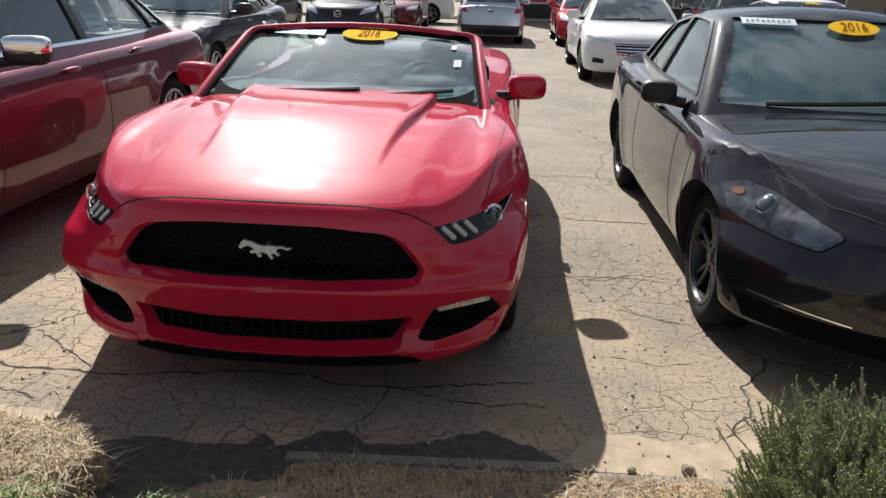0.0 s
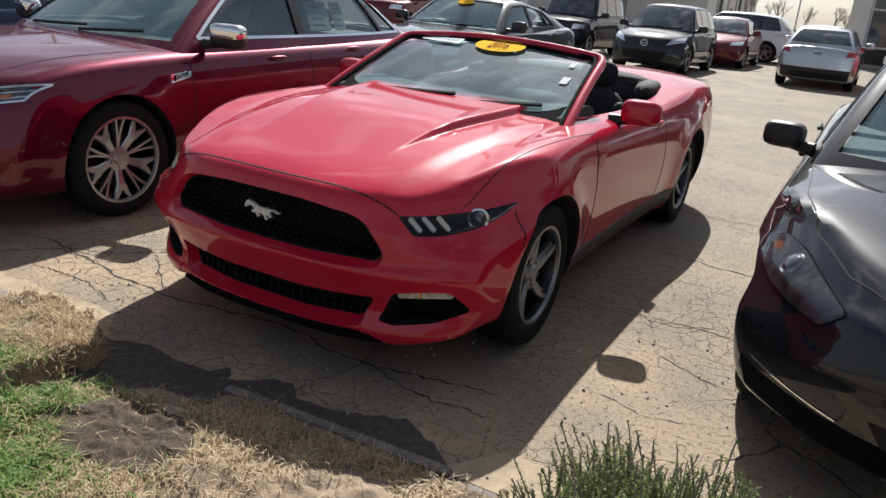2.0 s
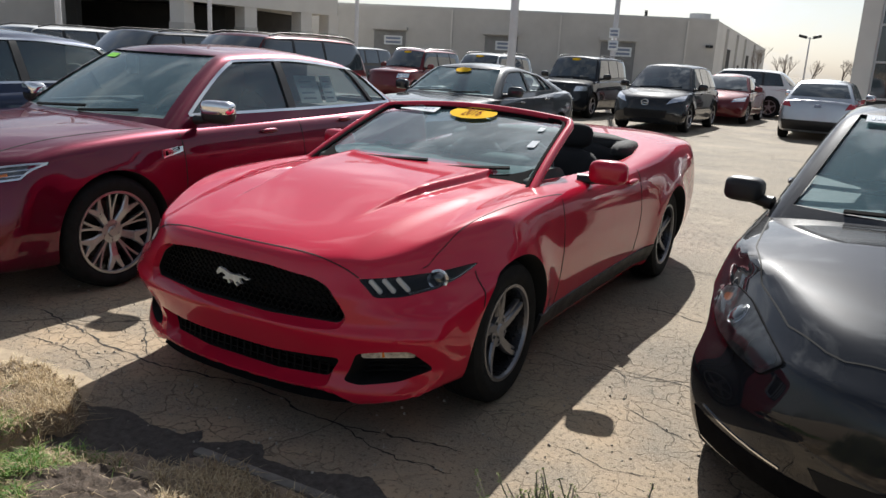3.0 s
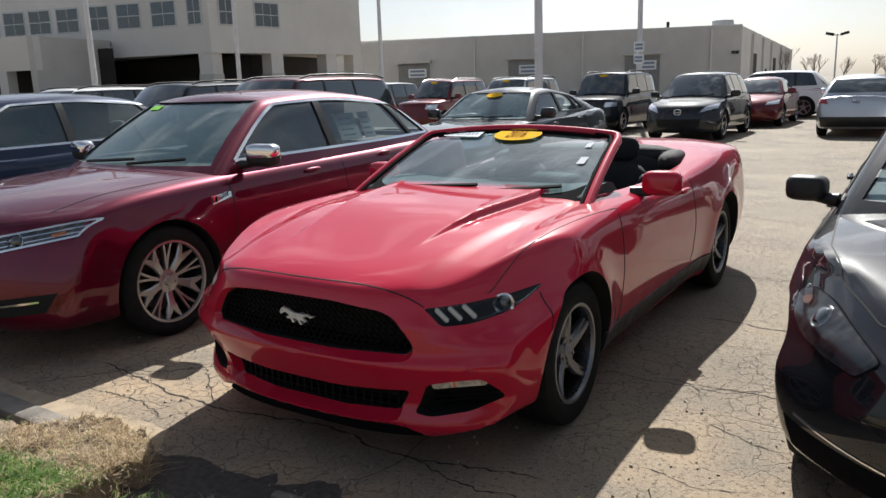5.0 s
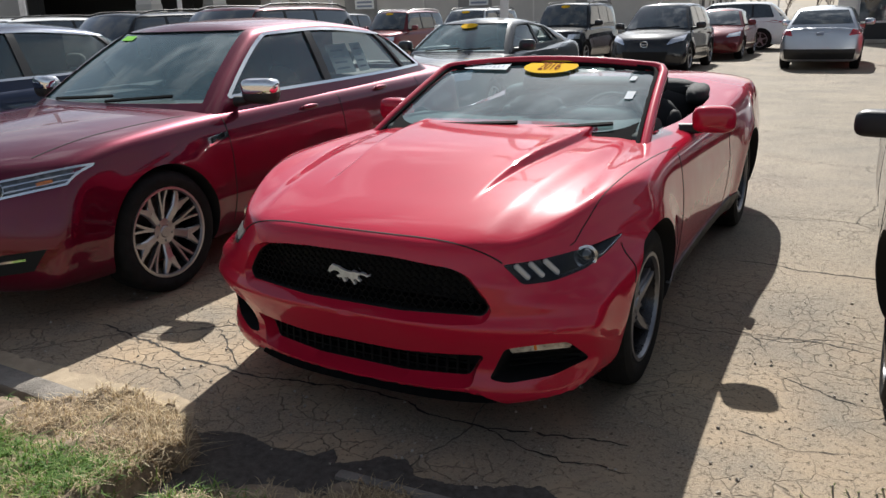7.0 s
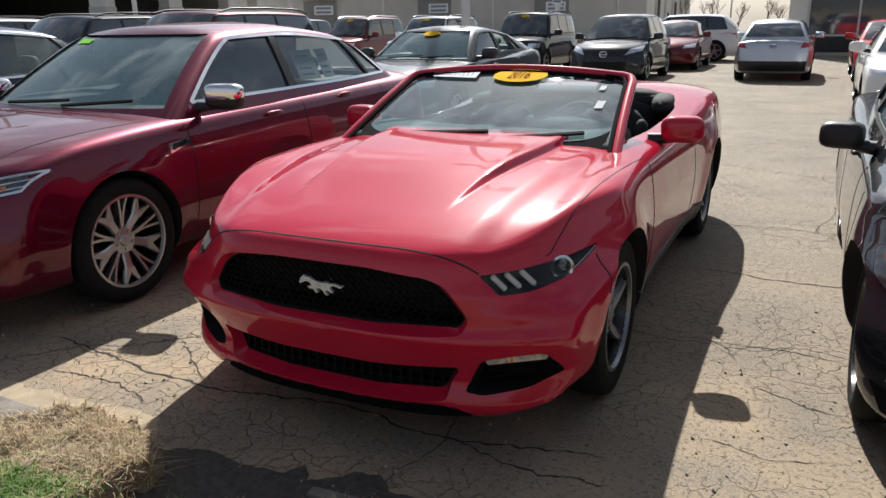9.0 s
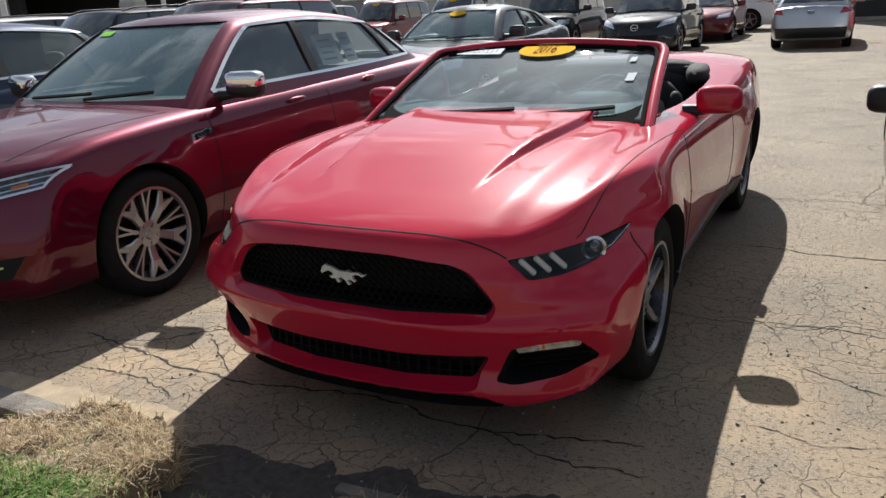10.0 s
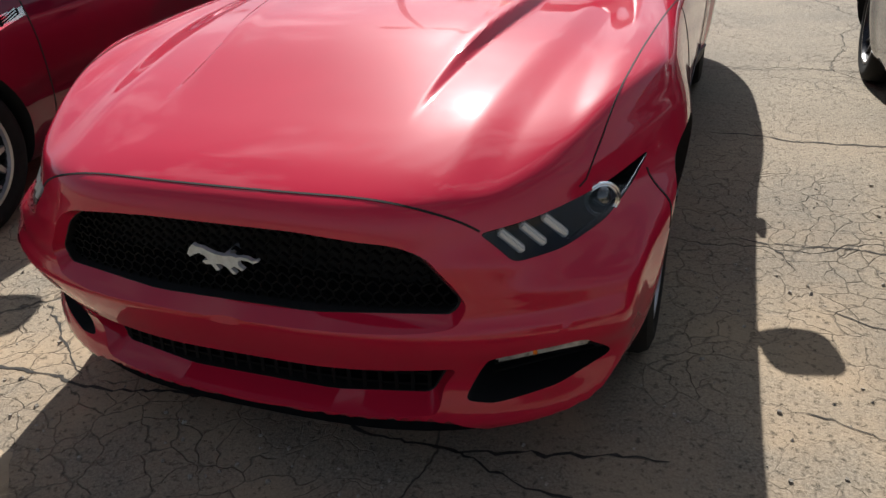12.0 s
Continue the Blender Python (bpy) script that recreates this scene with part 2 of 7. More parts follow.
def shell(F, y0, y1, z, ax, nf, nu, nv, dense=0.0, nr=None):
    """A closed skin of the solid F < 0, by rays from a flat spine."""
    th = np.linspace(0, 2 * np.pi, nv, endpoint=False)
    if dense:                                            # closer rays along the bonnet's creases
        a = np.linspace(0, 2 * np.pi, 4000)
        w = 1 + dense * (np.exp(-((np.degrees(a) - 55) / 18) ** 2) + np.exp(-((np.degrees(a) - 125) / 18) ** 2))
        acc = np.concatenate([[0], np.cumsum((w[1:] + w[:-1]) / 2)])
        th = np.interp(th, 2 * np.pi * acc / acc[-1], a)
    rows = [(np.radians(p), y0) for p in np.linspace(-86, 0, nf)] + [(0, y) for y in np.linspace(y0, y1, nu)[1:-1]] + [(np.radians(p), y1) for p in np.linspace(0, 86, nr or nf)]
    P, D = [], []
    for phi, y in rows:
        c = np.cos(phi)
        P.append(np.stack([ax * c * np.cos(th), np.full(nv, y), np.full(nv, z)], 1))
        D.append(np.stack([c * np.cos(th), np.full(nv, np.sin(phi)), c * np.sin(th)], 1))
    P += [np.array([[0, y0, z]]), np.array([[0, y1, z]])]
    D += [np.array([[0, -1.0, 0]]), np.array([[0, 1.0, 0]])]
    V = reach(F, np.concatenate(P), np.concatenate(D))
    n = len(rows)
    faces = []
    for i in range(n - 1):
        for k in range(nv):
            a, b = i * nv + k, i * nv + (k + 1) % nv
            faces.append((a, b, b + nv, a + nv))
    f, r = n * nv, n * nv + 1
    for k in range(nv):
        faces.append((f, (k + 1) % nv, k))
        faces.append((r, (n - 1) * nv + k, (n - 1) * nv + (k + 1) % nv))
    return V, faces


def carve(ob, cutters, exact=True):
    """Takes the cutters away from ob for good. The cut faces keep the cutters' material number."""
    for c in cutters:
        mod = ob.modifiers.new("cut", "BOOLEAN")
        mod.object, mod.operation, mod.solver = c, "DIFFERENCE", "EXACT" if exact else "FAST"
        if exact:
            mod.material_mode = "INDEX"
    scene.view_layers[0].update()
    dg = bpy.context.evaluated_depsgraph_get()
    me = bpy.data.meshes.new_from_object(ob.evaluated_get(dg))
    old = ob.data
    ob.modifiers.clear()
    ob.data = me
    bpy.data.meshes.remove(old)
    me.shade_smooth()
    me.set_sharp_from_angle(angle=radians(32))
    for c in cutters:
        d = c.data
        bpy.data.objects.remove(c)
        bpy.data.meshes.remove(d)
    return ob


def cutter(bm, mats):
    for f in bm.faces:
        f.material_index = 1
    bmesh.ops.recalc_face_normals(bm, faces=bm.faces)
    return part("cutter", bm, mats, smooth=False)


def prism(bm, outline, axis, lo, hi):
    """A solid from a closed outline (pairs) drawn out along an axis. Pairs are (y, z) for x, (x, z) for y, (x, y) for z."""
    def at(p, d):
        return {"x": (d, p[0], p[1]), "y": (p[0], d, p[1]), "z": (p[0], p[1], d)}[axis]
    a = [bm.verts.new(at(p, lo)) for p in outline]
    b = [bm.verts.new(at(p, hi)) for p in outline]
    n = len(a)
    made = [bm.faces.new(a), bm.faces.new(b)]
    for k in range(n):
        made.append(bm.faces.new((a[k], a[(k + 1) % n], b[(k + 1) % n], b[k])))
    bmesh.ops.recalc_face_normals(bm, faces=made)
    return bm


def rounded(corners, r=0.03, n=5):
    """A closed outline with its corners rounded."""
    out, m = [], len(corners)
    for i in range(m):
        a, b, c = (np.array(corners[(i + k) % m], float) for k in (-1, 0, 1))
        ra = min(r, 0.45 * np.linalg.norm(a - b), 0.45 * np.linalg.norm(c - b))
        p, q = b + (a - b) / np.linalg.norm(a - b) * ra, b + (c - b) / np.linalg.norm(c - b) * ra
        for s in np.linspace(0, 1, n):
            out.append(tuple((1 - s) ** 2 * p + 2 * s * (1 - s) * b + s * s * q))
    return out


def grid_skin(name, V, nu, nv, mats, parent, label="", thick=0.0, inward=None, sharp=60):
    """A sheet of nu x nv places, with a rim of the given thickness along inward."""
    V = list(V)
    turned = False
    if inward is not None:
        c, r = (nu // 2) * nv + nv // 2, nv
        c = min(c, len(V) - nv - 2)
        turned = np.dot(np.cross(V[c + 1] - V[c], V[c + r] - V[c]), inward[c]) > 0
    faces = [(i * nv + j, i * nv + j + 1, (i + 1) * nv + j + 1, (i + 1) * nv + j) for i in range(nu - 1) for j in range(nv - 1)]
    if turned:
        faces = [tuple(reversed(f)) for f in faces]
    if thick:
        n = len(V)
        V += [v + thick * d for v, d in zip(V, inward)]
        faces += [tuple(n + k for k in reversed(f)) for f in faces]
        edge = [i * nv for i in range(nu)] + [(nu - 1) * nv + j for j in range(1, nv)] + [i * nv + nv - 1 for i in range(nu - 2, -1, -1)] + [j for j in range(nv - 2, 0, -1)]
        faces += [(a, b, n + b, n + a) if turned else (n + a, n + b, b, a) for a, b in zip(edge, edge[1:] + edge[:1])]
    return linked(name, V, faces, mats, parent, label, sharp=sharp)


def patch(name, F, f, way, mats, parent, nu=14, nv=10, off=0.003, thick=0.006, label="", back=1.2):
    """A sheet that lies on F: f(s, t) gives its places, from which rays go along way."""
    s, t = np.meshgrid(np.linspace(0, 1, nu), np.linspace(0, 1, nv), indexing="ij")
    P = np.asarray(f(s.ravel(), t.ravel()), float)
    D = np.tile(np.array(way, float) / np.linalg.norm(way), (len(P), 1))
    P = reach(F, P - back * D, D, far=2 * back + 1.0, steps=46, inward=True)
    n = normals(F, P)
    return grid_skin(name, P + off * n, nu, nv, mats, parent, label, thick, -n)


def strip(name, F, f, way, width, mats, parent, n=60, off=0.0015, label="", back=1.2, thick=0.003):
    """A thin band on F along the line f(s)."""
    P = np.asarray(f(np.linspace(0, 1, n)), float)
    D = np.tile(np.array(way, float) / np.linalg.norm(way), (n, 1))
    P = reach(F, P - back * D, D, far=2 * back + 1.0, steps=46, inward=True)
    N = normals(F, P)
    T = np.gradient(P, axis=0)
    S = np.cross(N, T)
    S /= np.linalg.norm(S, axis=1, keepdims=True) + 1e-9
    V = np.stack([P - width / 2 * S + off * N, P + width / 2 * S + off * N], 1).reshape(-1, 3)
    return grid_skin(name, V, n, 2, mats, parent, label, thick, np.repeat(-N, 2, 0))


def tube(name, pts, r, mats, parent, label="", segs=8, closed=False):
    """A round bar through the places; r may be a number or one for each place."""
    pts = [Vector(p) for p in pts]
    rs = r if isinstance(r, (list, tuple)) else [r] * len(pts)
    bm = bmesh.new()
    rings, up = [], None
    for i, p in enumerate(pts):
        a, b = (pts[(i - 1) % len(pts)], pts[(i + 1) % len(pts)]) if closed else (pts[max(0, i - 1)], pts[min(len(pts) - 1, i + 1)])
        d = (b - a).normalized()
        if up is None:
            up = d.orthogonal()
        up = (up - d * up.dot(d)).normalized()
        w = d.cross(up)
        rings.append([bm.verts.new(p + rs[i] * (math.cos(2 * math.pi * k / segs) * up + math.sin(2 * math.pi * k / segs) * w)) for k in range(segs)])
    for a, b in list(zip(rings, rings[1:])) + ([(rings[-1], rings[0])] if closed else []):
        for k in range(segs):
            bm.faces.new((a[k], a[(k + 1) % segs], b[(k + 1) % segs], b[k]))
    if not closed:
        bm.faces.new(list(reversed(rings[0])))
        bm.faces.new(rings[-1])
    bmesh.ops.recalc_face_normals(bm, faces=bm.faces)
    return part(name, bm, mats, parent, label)


CUBE = np.array([(x, y, z) for x in (-0.5, 0.5) for y in (-0.5, 0.5) for z in (-0.5, 0.5)])
CUBE_FACES = ((0, 1, 3, 2), (4, 6, 7, 5), (0, 4, 5, 1), (2, 3, 7, 6), (0, 2, 6, 4), (1, 5, 7, 3))


def bars(name, items, mats, parent, label=""):
    """Many small bars as one mesh: each item is a matrix that shapes a unit cube."""
    V, faces = [], []
    for m in items:
        k = len(V)
        V += [m @ Vector(c) for c in CUBE]
        faces += [tuple(k + i for i in f) for f in CUBE_FACES]
    return linked(name, V, faces, mats, parent, label, smooth=False)


def thin(a, b, w, h=None):
    """The matrix of a bar from a to b."""
    a, b = Vector(a), Vector(b)
    d = b - a
    return Matrix.Translation((a + b) / 2) @ d.to_track_quat("X", "Z").to_matrix().to_4x4() @ Matrix.Diagonal((d.length, w, h or w, 1))


def letters(text, size):
    """The outline of a text as flat triangles (places and faces), centred."""
    cu = bpy.data.curves.new("letters", "FONT")
    cu.body, cu.size, cu.align_x, cu.align_y = text, size, "CENTER", "CENTER"
    cu.resolution_u = 3
    ob = new("letters", cu)
    scene.view_layers[0].update()
    me = bpy.data.meshes.new_from_object(ob.evaluated_get(bpy.context.evaluated_depsgraph_get()))
    V, Fs = [tuple(v.co) for v in me.vertices], [tuple(p.vertices) for p in me.polygons]
    bpy.data.objects.remove(ob)
    bpy.data.curves.remove(cu)
    bpy.data.meshes.remove(me)
    return np.array(V), Fs


# ---- wheels ----
def spoke(bm, a0, r0, a1, r1, w0, w1, x0, x1, depth):
    """One tapered bar of a rim, from angle a0 and radius r0 to a1 and r1 (degrees, metres)."""
    def ring(a, r, w, x):
        a = radians(a)
        c, t = Vector((0, math.cos(a), math.sin(a))), Vector((0, -math.sin(a), math.cos(a)))
        p = c * r
        return [bm.verts.new(Vector((x - d, 0, 0)) + p + t * (s * w / 2 * k)) for d, s, k in ((0, -1, 0.7), (0, 1, 0.7), (0.3 * depth, 1, 1), (depth, 1, 0.8), (depth, -1, 0.8), (0.3 * depth, -1, 1))]
    n = 4
    rings = [ring(a0 + (a1 - a0) * k / n, r0 + (r1 - r0) * k / n, w0 + (w1 - w0) * k / n, x0 + (x1 - x0) * (k / n) ** 1.6) for k in range(n + 1)]
    for p, q in zip(rings, rings[1:]):
        for k in range(6):
            bm.faces.new((p[k], p[(k + 1) % 6], q[(k + 1) % 6], q[k]))
    bm.faces.new(rings[0])
    bm.faces.new(rings[-1])


def make_wheel(R, rim, width, style, rim_mat, car):
    """A wheel about the origin whose outer face looks along +x: hub with brake disc, tyre, rim, nuts."""
    h = width / 2
    bm = bmesh.new()
    lathe(bm, [(-0.02, 0.03), (-0.02, rim * 0.72), (-0.035, rim * 0.72), (-0.035, 0.03)], 36, True)
    rod(bm, (-0.09, 0, 0), (h - 0.06, 0, 0), 0.05, segs=16)
    wheel = part("wheel", bm, DISC, car)
    bm = bmesh.new()
    s = R - rim
    prof = [(-h * 0.8, rim - 0.004), (-h * 0.98, rim + 0.2 * s), (-h, rim + 0.55 * s), (-h * 0.9, R - 0.016), (-h * 0.7, R - 0.003), (-h * 0.25, R), (-h * 0.22, R - 0.007), (-h * 0.17, R - 0.007), (-h * 0.14, R),
            (h * 0.14, R), (h * 0.17, R - 0.007), (h * 0.22, R - 0.007), (h * 0.25, R), (h * 0.7, R - 0.003), (h * 0.9, R - 0.016), (h, rim + 0.55 * s), (h * 1.0, rim + 0.42 * s), (h * 0.97, rim + 0.2 * s), (h * 0.84, rim - 0.004)]
    lathe(bm, prof, 56, True)
    bmesh.ops.recalc_face_normals(bm, faces=bm.faces)
    part("tyre", bm, RUBBER, wheel)
    bm = bmesh.new()
    lathe(bm, [(h * 0.86, rim + 0.006), (h * 0.94, rim + 0.004), (h * 0.94, rim - 0.010), (h * 0.80, rim - 0.016)], 56)
    barrel = bmesh.new()
    lathe(barrel, [(h * 0.82, rim - 0.015), (h * 0.3, rim - 0.03), (-h * 0.7, rim - 0.025), (-h * 0.72, rim - 0.012)], 40)
    part("rim_barrel", barrel, DARK_ALLOY, wheel)
    xo = h * 0.80
    xi = h * 0.55
    if style == "twist":
        for k in range(5):
            a = 90 + 72 * k
            spoke(bm, a - 10, 0.04, a + 8, rim - 0.006, 0.05, 0.028, xi + 0.004, xo, 0.035)
            spoke(bm, a + 4, 0.04, a + 15, rim - 0.006, 0.045, 0.014, xi - 0.006, xo - 0.012, 0.03)
    elif style == "fan":
        for k in range(5):
            a = 54 + 72 * k
            spoke(bm, a, 0.04, a, rim * 0.66, 0.042, 0.062, xi, xo - 0.006, 0.03)
            spoke(bm, a - 2, rim * 0.60, a - 13, rim - 0.006, 0.06, 0.022, xo - 0.008, xo, 0.028)
            spoke(bm, a + 2, rim * 0.60, a + 13, rim - 0.006, 0.06, 0.022, xo - 0.008, xo, 0.028)
            spoke(bm, a + 36, 0.05, a + 29, rim - 0.006, 0.022, 0.018, xi - 0.002, xo, 0.028)
            spoke(bm, a + 36, 0.05, a + 43, rim - 0.006, 0.022, 0.018, xi - 0.002, xo, 0.028)
    elif style == "split":
        for k in range(5):
            a = 90 + 72 * k
            spoke(bm, a - 6, 0.05, a - 12, rim - 0.006, 0.03, 0.026, xi, xo, 0.03)
            spoke(bm, a + 6, 0.05, a + 12, rim - 0.006, 0.03, 0.026, xi, xo, 0.03)
    else:
        for k in range(style):
            a = 90 + 360 / style * k
            spoke(bm, a, 0.05, a, rim - 0.006, 0.055, 0.04, xi, xo, 0.03)
    lathe(bm, [(xi + 0.012, 0.002), (xi + 0.012, 0.03), (xi + 0.004, 0.036), (xi + 0.002, 0.075), (xi - 0.03, 0.08)], 28)
    for k in range(5):
        a = radians(90 + 36 + 72 * k)
        rod(bm, (xi - 0.012, 0.055 * math.cos(a), 0.055 * math.sin(a)), (xi + 0.01, 0.055 * math.cos(a), 0.055 * math.sin(a)), 0.009, segs=6)
    part("rim", bm, rim_mat, wheel, sharp=30)
    return wheel


def copy_part(ob, m, car):
    """Another of a part with its own pieces, under the same car."""
    made = copy_thing(ob, m)
    made.parent = car
    return made


def four_wheels(car, R, rim, width, style, rim_mat, track, y_front, y_rear):
    first = make_wheel(R, rim, width, style, rim_mat, car)
    first.matrix_basis = pose(track, y_front, R)
    for x, y, rz in ((track, y_rear, 0), (-track, y_front, 180), (-track, y_rear, 180)):
        copy_part(first, pose(x, y, R, 0, 0, rz), car)


# ---- car bodies ----
class Shape:
    """The lower body and the cabin of a car whose nose is at y = 0 and which stands along +y, as solids."""

    def __init__(self, L, W, top, edge, plan, side, front, sweep, rear, bottom=0.2, power=3.0, rsweep=0.35, k=0.05, crown=2.6, hood=None, arches=(), flare=0.012, arch=0.37, nk=0.035):
        self.L, self.W, self.top, self.edge, self.plan, self.side, self.front, self.sweep, self.rear = L, W, top, edge, plan, side, front, sweep, rear
        self.bottom, self.power, self.rsweep, self.k, self.crown, self.hood, self.arches, self.flare, self.arch, self.nk = bottom, power, rsweep, k, crown, hood, arches, flare, arch, nk

    def nose(self, x, z):
        q = np.clip(np.abs(x) / (self.W / 2), 0, 1.1)
        return self.front(z) + self.sweep(z) * q ** (self.power(z) if callable(self.power) else self.power)

    def body(self, P):
        x, y, z = np.abs(P[:, 0]), P[:, 1], P[:, 2]
        w = self.plan(y)
        u = np.clip(x / w, 0, 1.15)
        zt = self.top(y) - (self.top(y) - self.edge(y)) * u ** self.crown
        if self.hood:
            zt = zt + self.hood(x, y)
        ws = w + self.side(z)
        for ya in self.arches:
            r = np.hypot(y - ya, z - 0.34)
            ws = ws + self.flare * np.exp(-((r - self.arch) / 0.10) ** 2)
        q = np.clip(x / (self.W / 2), 0, 1.1)
        f = smax(z - zt, x - ws, self.k)
        f = smax(f, self.nose(x, z) - y, self.nk)
        f = smax(f, y - (self.L - self.rear(z) - self.rsweep * q ** 3.2), 0.06)
        if callable(self.bottom):
            return smax(f, self.bottom(x, y) - z, 0.012)
        return smax(f, self.bottom - z, 0.03)

    def cabin_from(self, ws, roof, rear, xb, xt, zb, zr, bow=0.16, rbow=0.12, crown=0.05, ck=0.05, plan=None):
        """ws and rear: (y, z) of the foot and the head of the front and the rear glass; xb, xt: half widths at belt and roof."""
        self.ws, self.rw, self.roof, self.xb, self.xt, self.zb, self.zr, self.bow, self.rbow, self.rcrown, self.ck = ws, rear, roof, xb, xt, zb, zr, bow, rbow, crown, ck
        self.cplan = plan or (lambda y: 1.0 + 0 * y)
        return self

    def half(self, y, z):
        return (self.xb + (self.xt - self.xb) * np.clip((z - self.zb) / (self.zr - self.zb), -0.3, 1.3)) * self.cplan(y)

    def line(self, pts, z, bulge):
        (y0, z0), (y1, z1) = pts
        s = (z - z0) / (z1 - z0)
        return y0 + s * (y1 - y0) + bulge * 4 * s * (1 - s)

    def cabin(self, P):
        x, y, z = np.abs(P[:, 0]), P[:, 1], P[:, 2]
        q = x / self.xb
        f = smax(z - (self.roof(y) - self.rcrown * (x / self.xt) ** 2), x - self.half(y, z), self.ck)
        f = smax(f, self.line(self.ws, z, -0.03) + self.bow * q ** 2 - y, 0.05)
        f = smax(f, y - (self.line(self.rw, z, 0.04) - self.rbow * q ** 2), 0.05)
        return np.maximum(f, self.zb - 0.12 - z)


def side_pane(sh, q, belt, drop):
    """Places for a side window: q = (y foot front, y head front, y head rear, y foot rear)."""
    def f(s, t, x=1.0):
        y = (1 - t) * (q[0] + (q[3] - q[0]) * s) + t * (q[1] + (q[2] - q[1]) * s)
        rise = 1 - (1 - t) ** 1.3                        # the ends of the window line bow outwards
        z = (1 - rise) * belt(y) + rise * (sh.roof(y) - sh.rcrown - drop)
        return np.stack([x + 0 * y, y, z], 1)
    return f


def screen_pane(sh, z0, z1, pillar, y=0.0):
    def f(s, t):
        z = z0 + (z1 - z0) * t
        x = (2 * s - 1) * (sh.half(np.full_like(z, sh.ws[1][0]), z) - pillar)
        return np.stack([x, y + 0 * x, z], 1)
    return f


def rim_of(f, n=14):
    """The closed outline of a pane."""
    a = np.linspace(0, 1, n)
    e = np.concatenate([np.stack([a, 0 * a], 1)[:-1], np.stack([0 * a + 1, a], 1)[:-1], np.stack([1 - a, 0 * a + 1], 1)[:-1], np.stack([0 * a, 1 - a], 1)[:-1]])
    return f(e[:, 0], e[:, 1])


def seat(car, x, y, z, material, back=0.62, tilt=-14):
    bm = bmesh.new()
    blob(bm, (0.50, 0.52, 0.16), (x, y, z + 0.06), (6, 0, 0), 3.5)
    s = part("seat", bm, material, car)
    bm = bmesh.new()
    blob(bm, (0.48, 0.15, back), (x, y + 0.30, z + 0.08 + back / 2), (tilt, 0, 0), 3.2)
    blob(bm, (0.10, 0.18, back * 0.8), (x - 0.20, y + 0.27, z + 0.06 + back / 2), (tilt, 0, 0), 3)
    blob(bm, (0.10, 0.18, back * 0.8), (x + 0.20, y + 0.27, z + 0.06 + back / 2), (tilt, 0, 0), 3)
    part("backrest", bm, material, s)
    bm = bmesh.new()
    blob(bm, (0.25, 0.10, 0.17), (x, y + 0.40, z + back + 0.16), (tilt, 0, 0), 3)
    rod(bm, (x - 0.06, y + 0.38, z + back), (x - 0.06, y + 0.40, z + back + 0.15), 0.006, segs=6)
    rod(bm, (x + 0.06, y + 0.38, z + back), (x + 0.06, y + 0.40, z + back + 0.15), 0.006, segs=6)
    part("headrest", bm, material, s)


def steering_wheel(car, x, y, z):
    c = pose(x, y, z, 65, 0, 0)
    ring = tube("steering_wheel", [c @ Vector((0.185 * math.cos(a), 0.185 * math.sin(a), 0)) for a in np.linspace(0, 2 * math.pi, 33)[:-1]], 0.016, TRIM, car, segs=8, closed=True)
    bm = bmesh.new()
    blob(bm, (0.16, 0.13, 0.06), (x, y, z), (65, 0, 0), 2.5, 14)
    for d in ((-0.17, 0, 0), (0.17, 0, 0), (0, -0.17, 0)):
        rod(bm, c @ Vector((0, 0, 0)), c @ Vector(d), 0.013, segs=6)
    part("hub", bm, DASH, ring)


def door_mirror(car, x, y, z, material, size=(0.24, 0.12, 0.16), foot=0.12, cap=None, arm=TRIM):
    for s in (1, -1):
        bm = bmesh.new()
        blob(bm, size, (s * x, y, z), (0, 0, s * 12), 3.8, 28)
        m = part("mirror", bm, material, car)
        bm = bmesh.new()
        rod(bm, (s * (x - size[0] / 2 - foot), y - 0.03, z - size[2] * 0.42), (s * (x - size[0] * 0.15), y, z - size[2] * 0.34), 0.035, 0.022, 10)
        part("mirror_arm", bm, arm, m)
        bm = bmesh.new()
        blob(bm, (size[0] * 0.86, 0.02, size[2] * 0.78), (s * x - s * 0.012, y + size[1] * 0.46, z), (0, 0, s * 12), 3, 14)
        part("mirror_glass", bm, CHROME, m)
        if cap:
            bm = bmesh.new()
            blob(bm, (size[0] * 1.02, size[1] * 1.02, size[2] * 0.74), (s * x, y - 0.002, z + size[2] * 0.14), (0, 0, s * 12), 3.8, 28)
            part("mirror_cap", bm, cap, m)


def wipers(car, sh, z):
    for x0, x1 in ((-0.50, 0.10), (0.08, 0.56)):
        def f(s, x0=x0, x1=x1):
            x = x0 + (x1 - x0) * s
            return np.stack([x, 0 * x, z + 0.012 + 0.03 * s], 1)
        strip("wiper", sh.cabin, f, (0, 1, 0), 0.018, WIPER, car, n=16, off=0.014, thick=0.012)


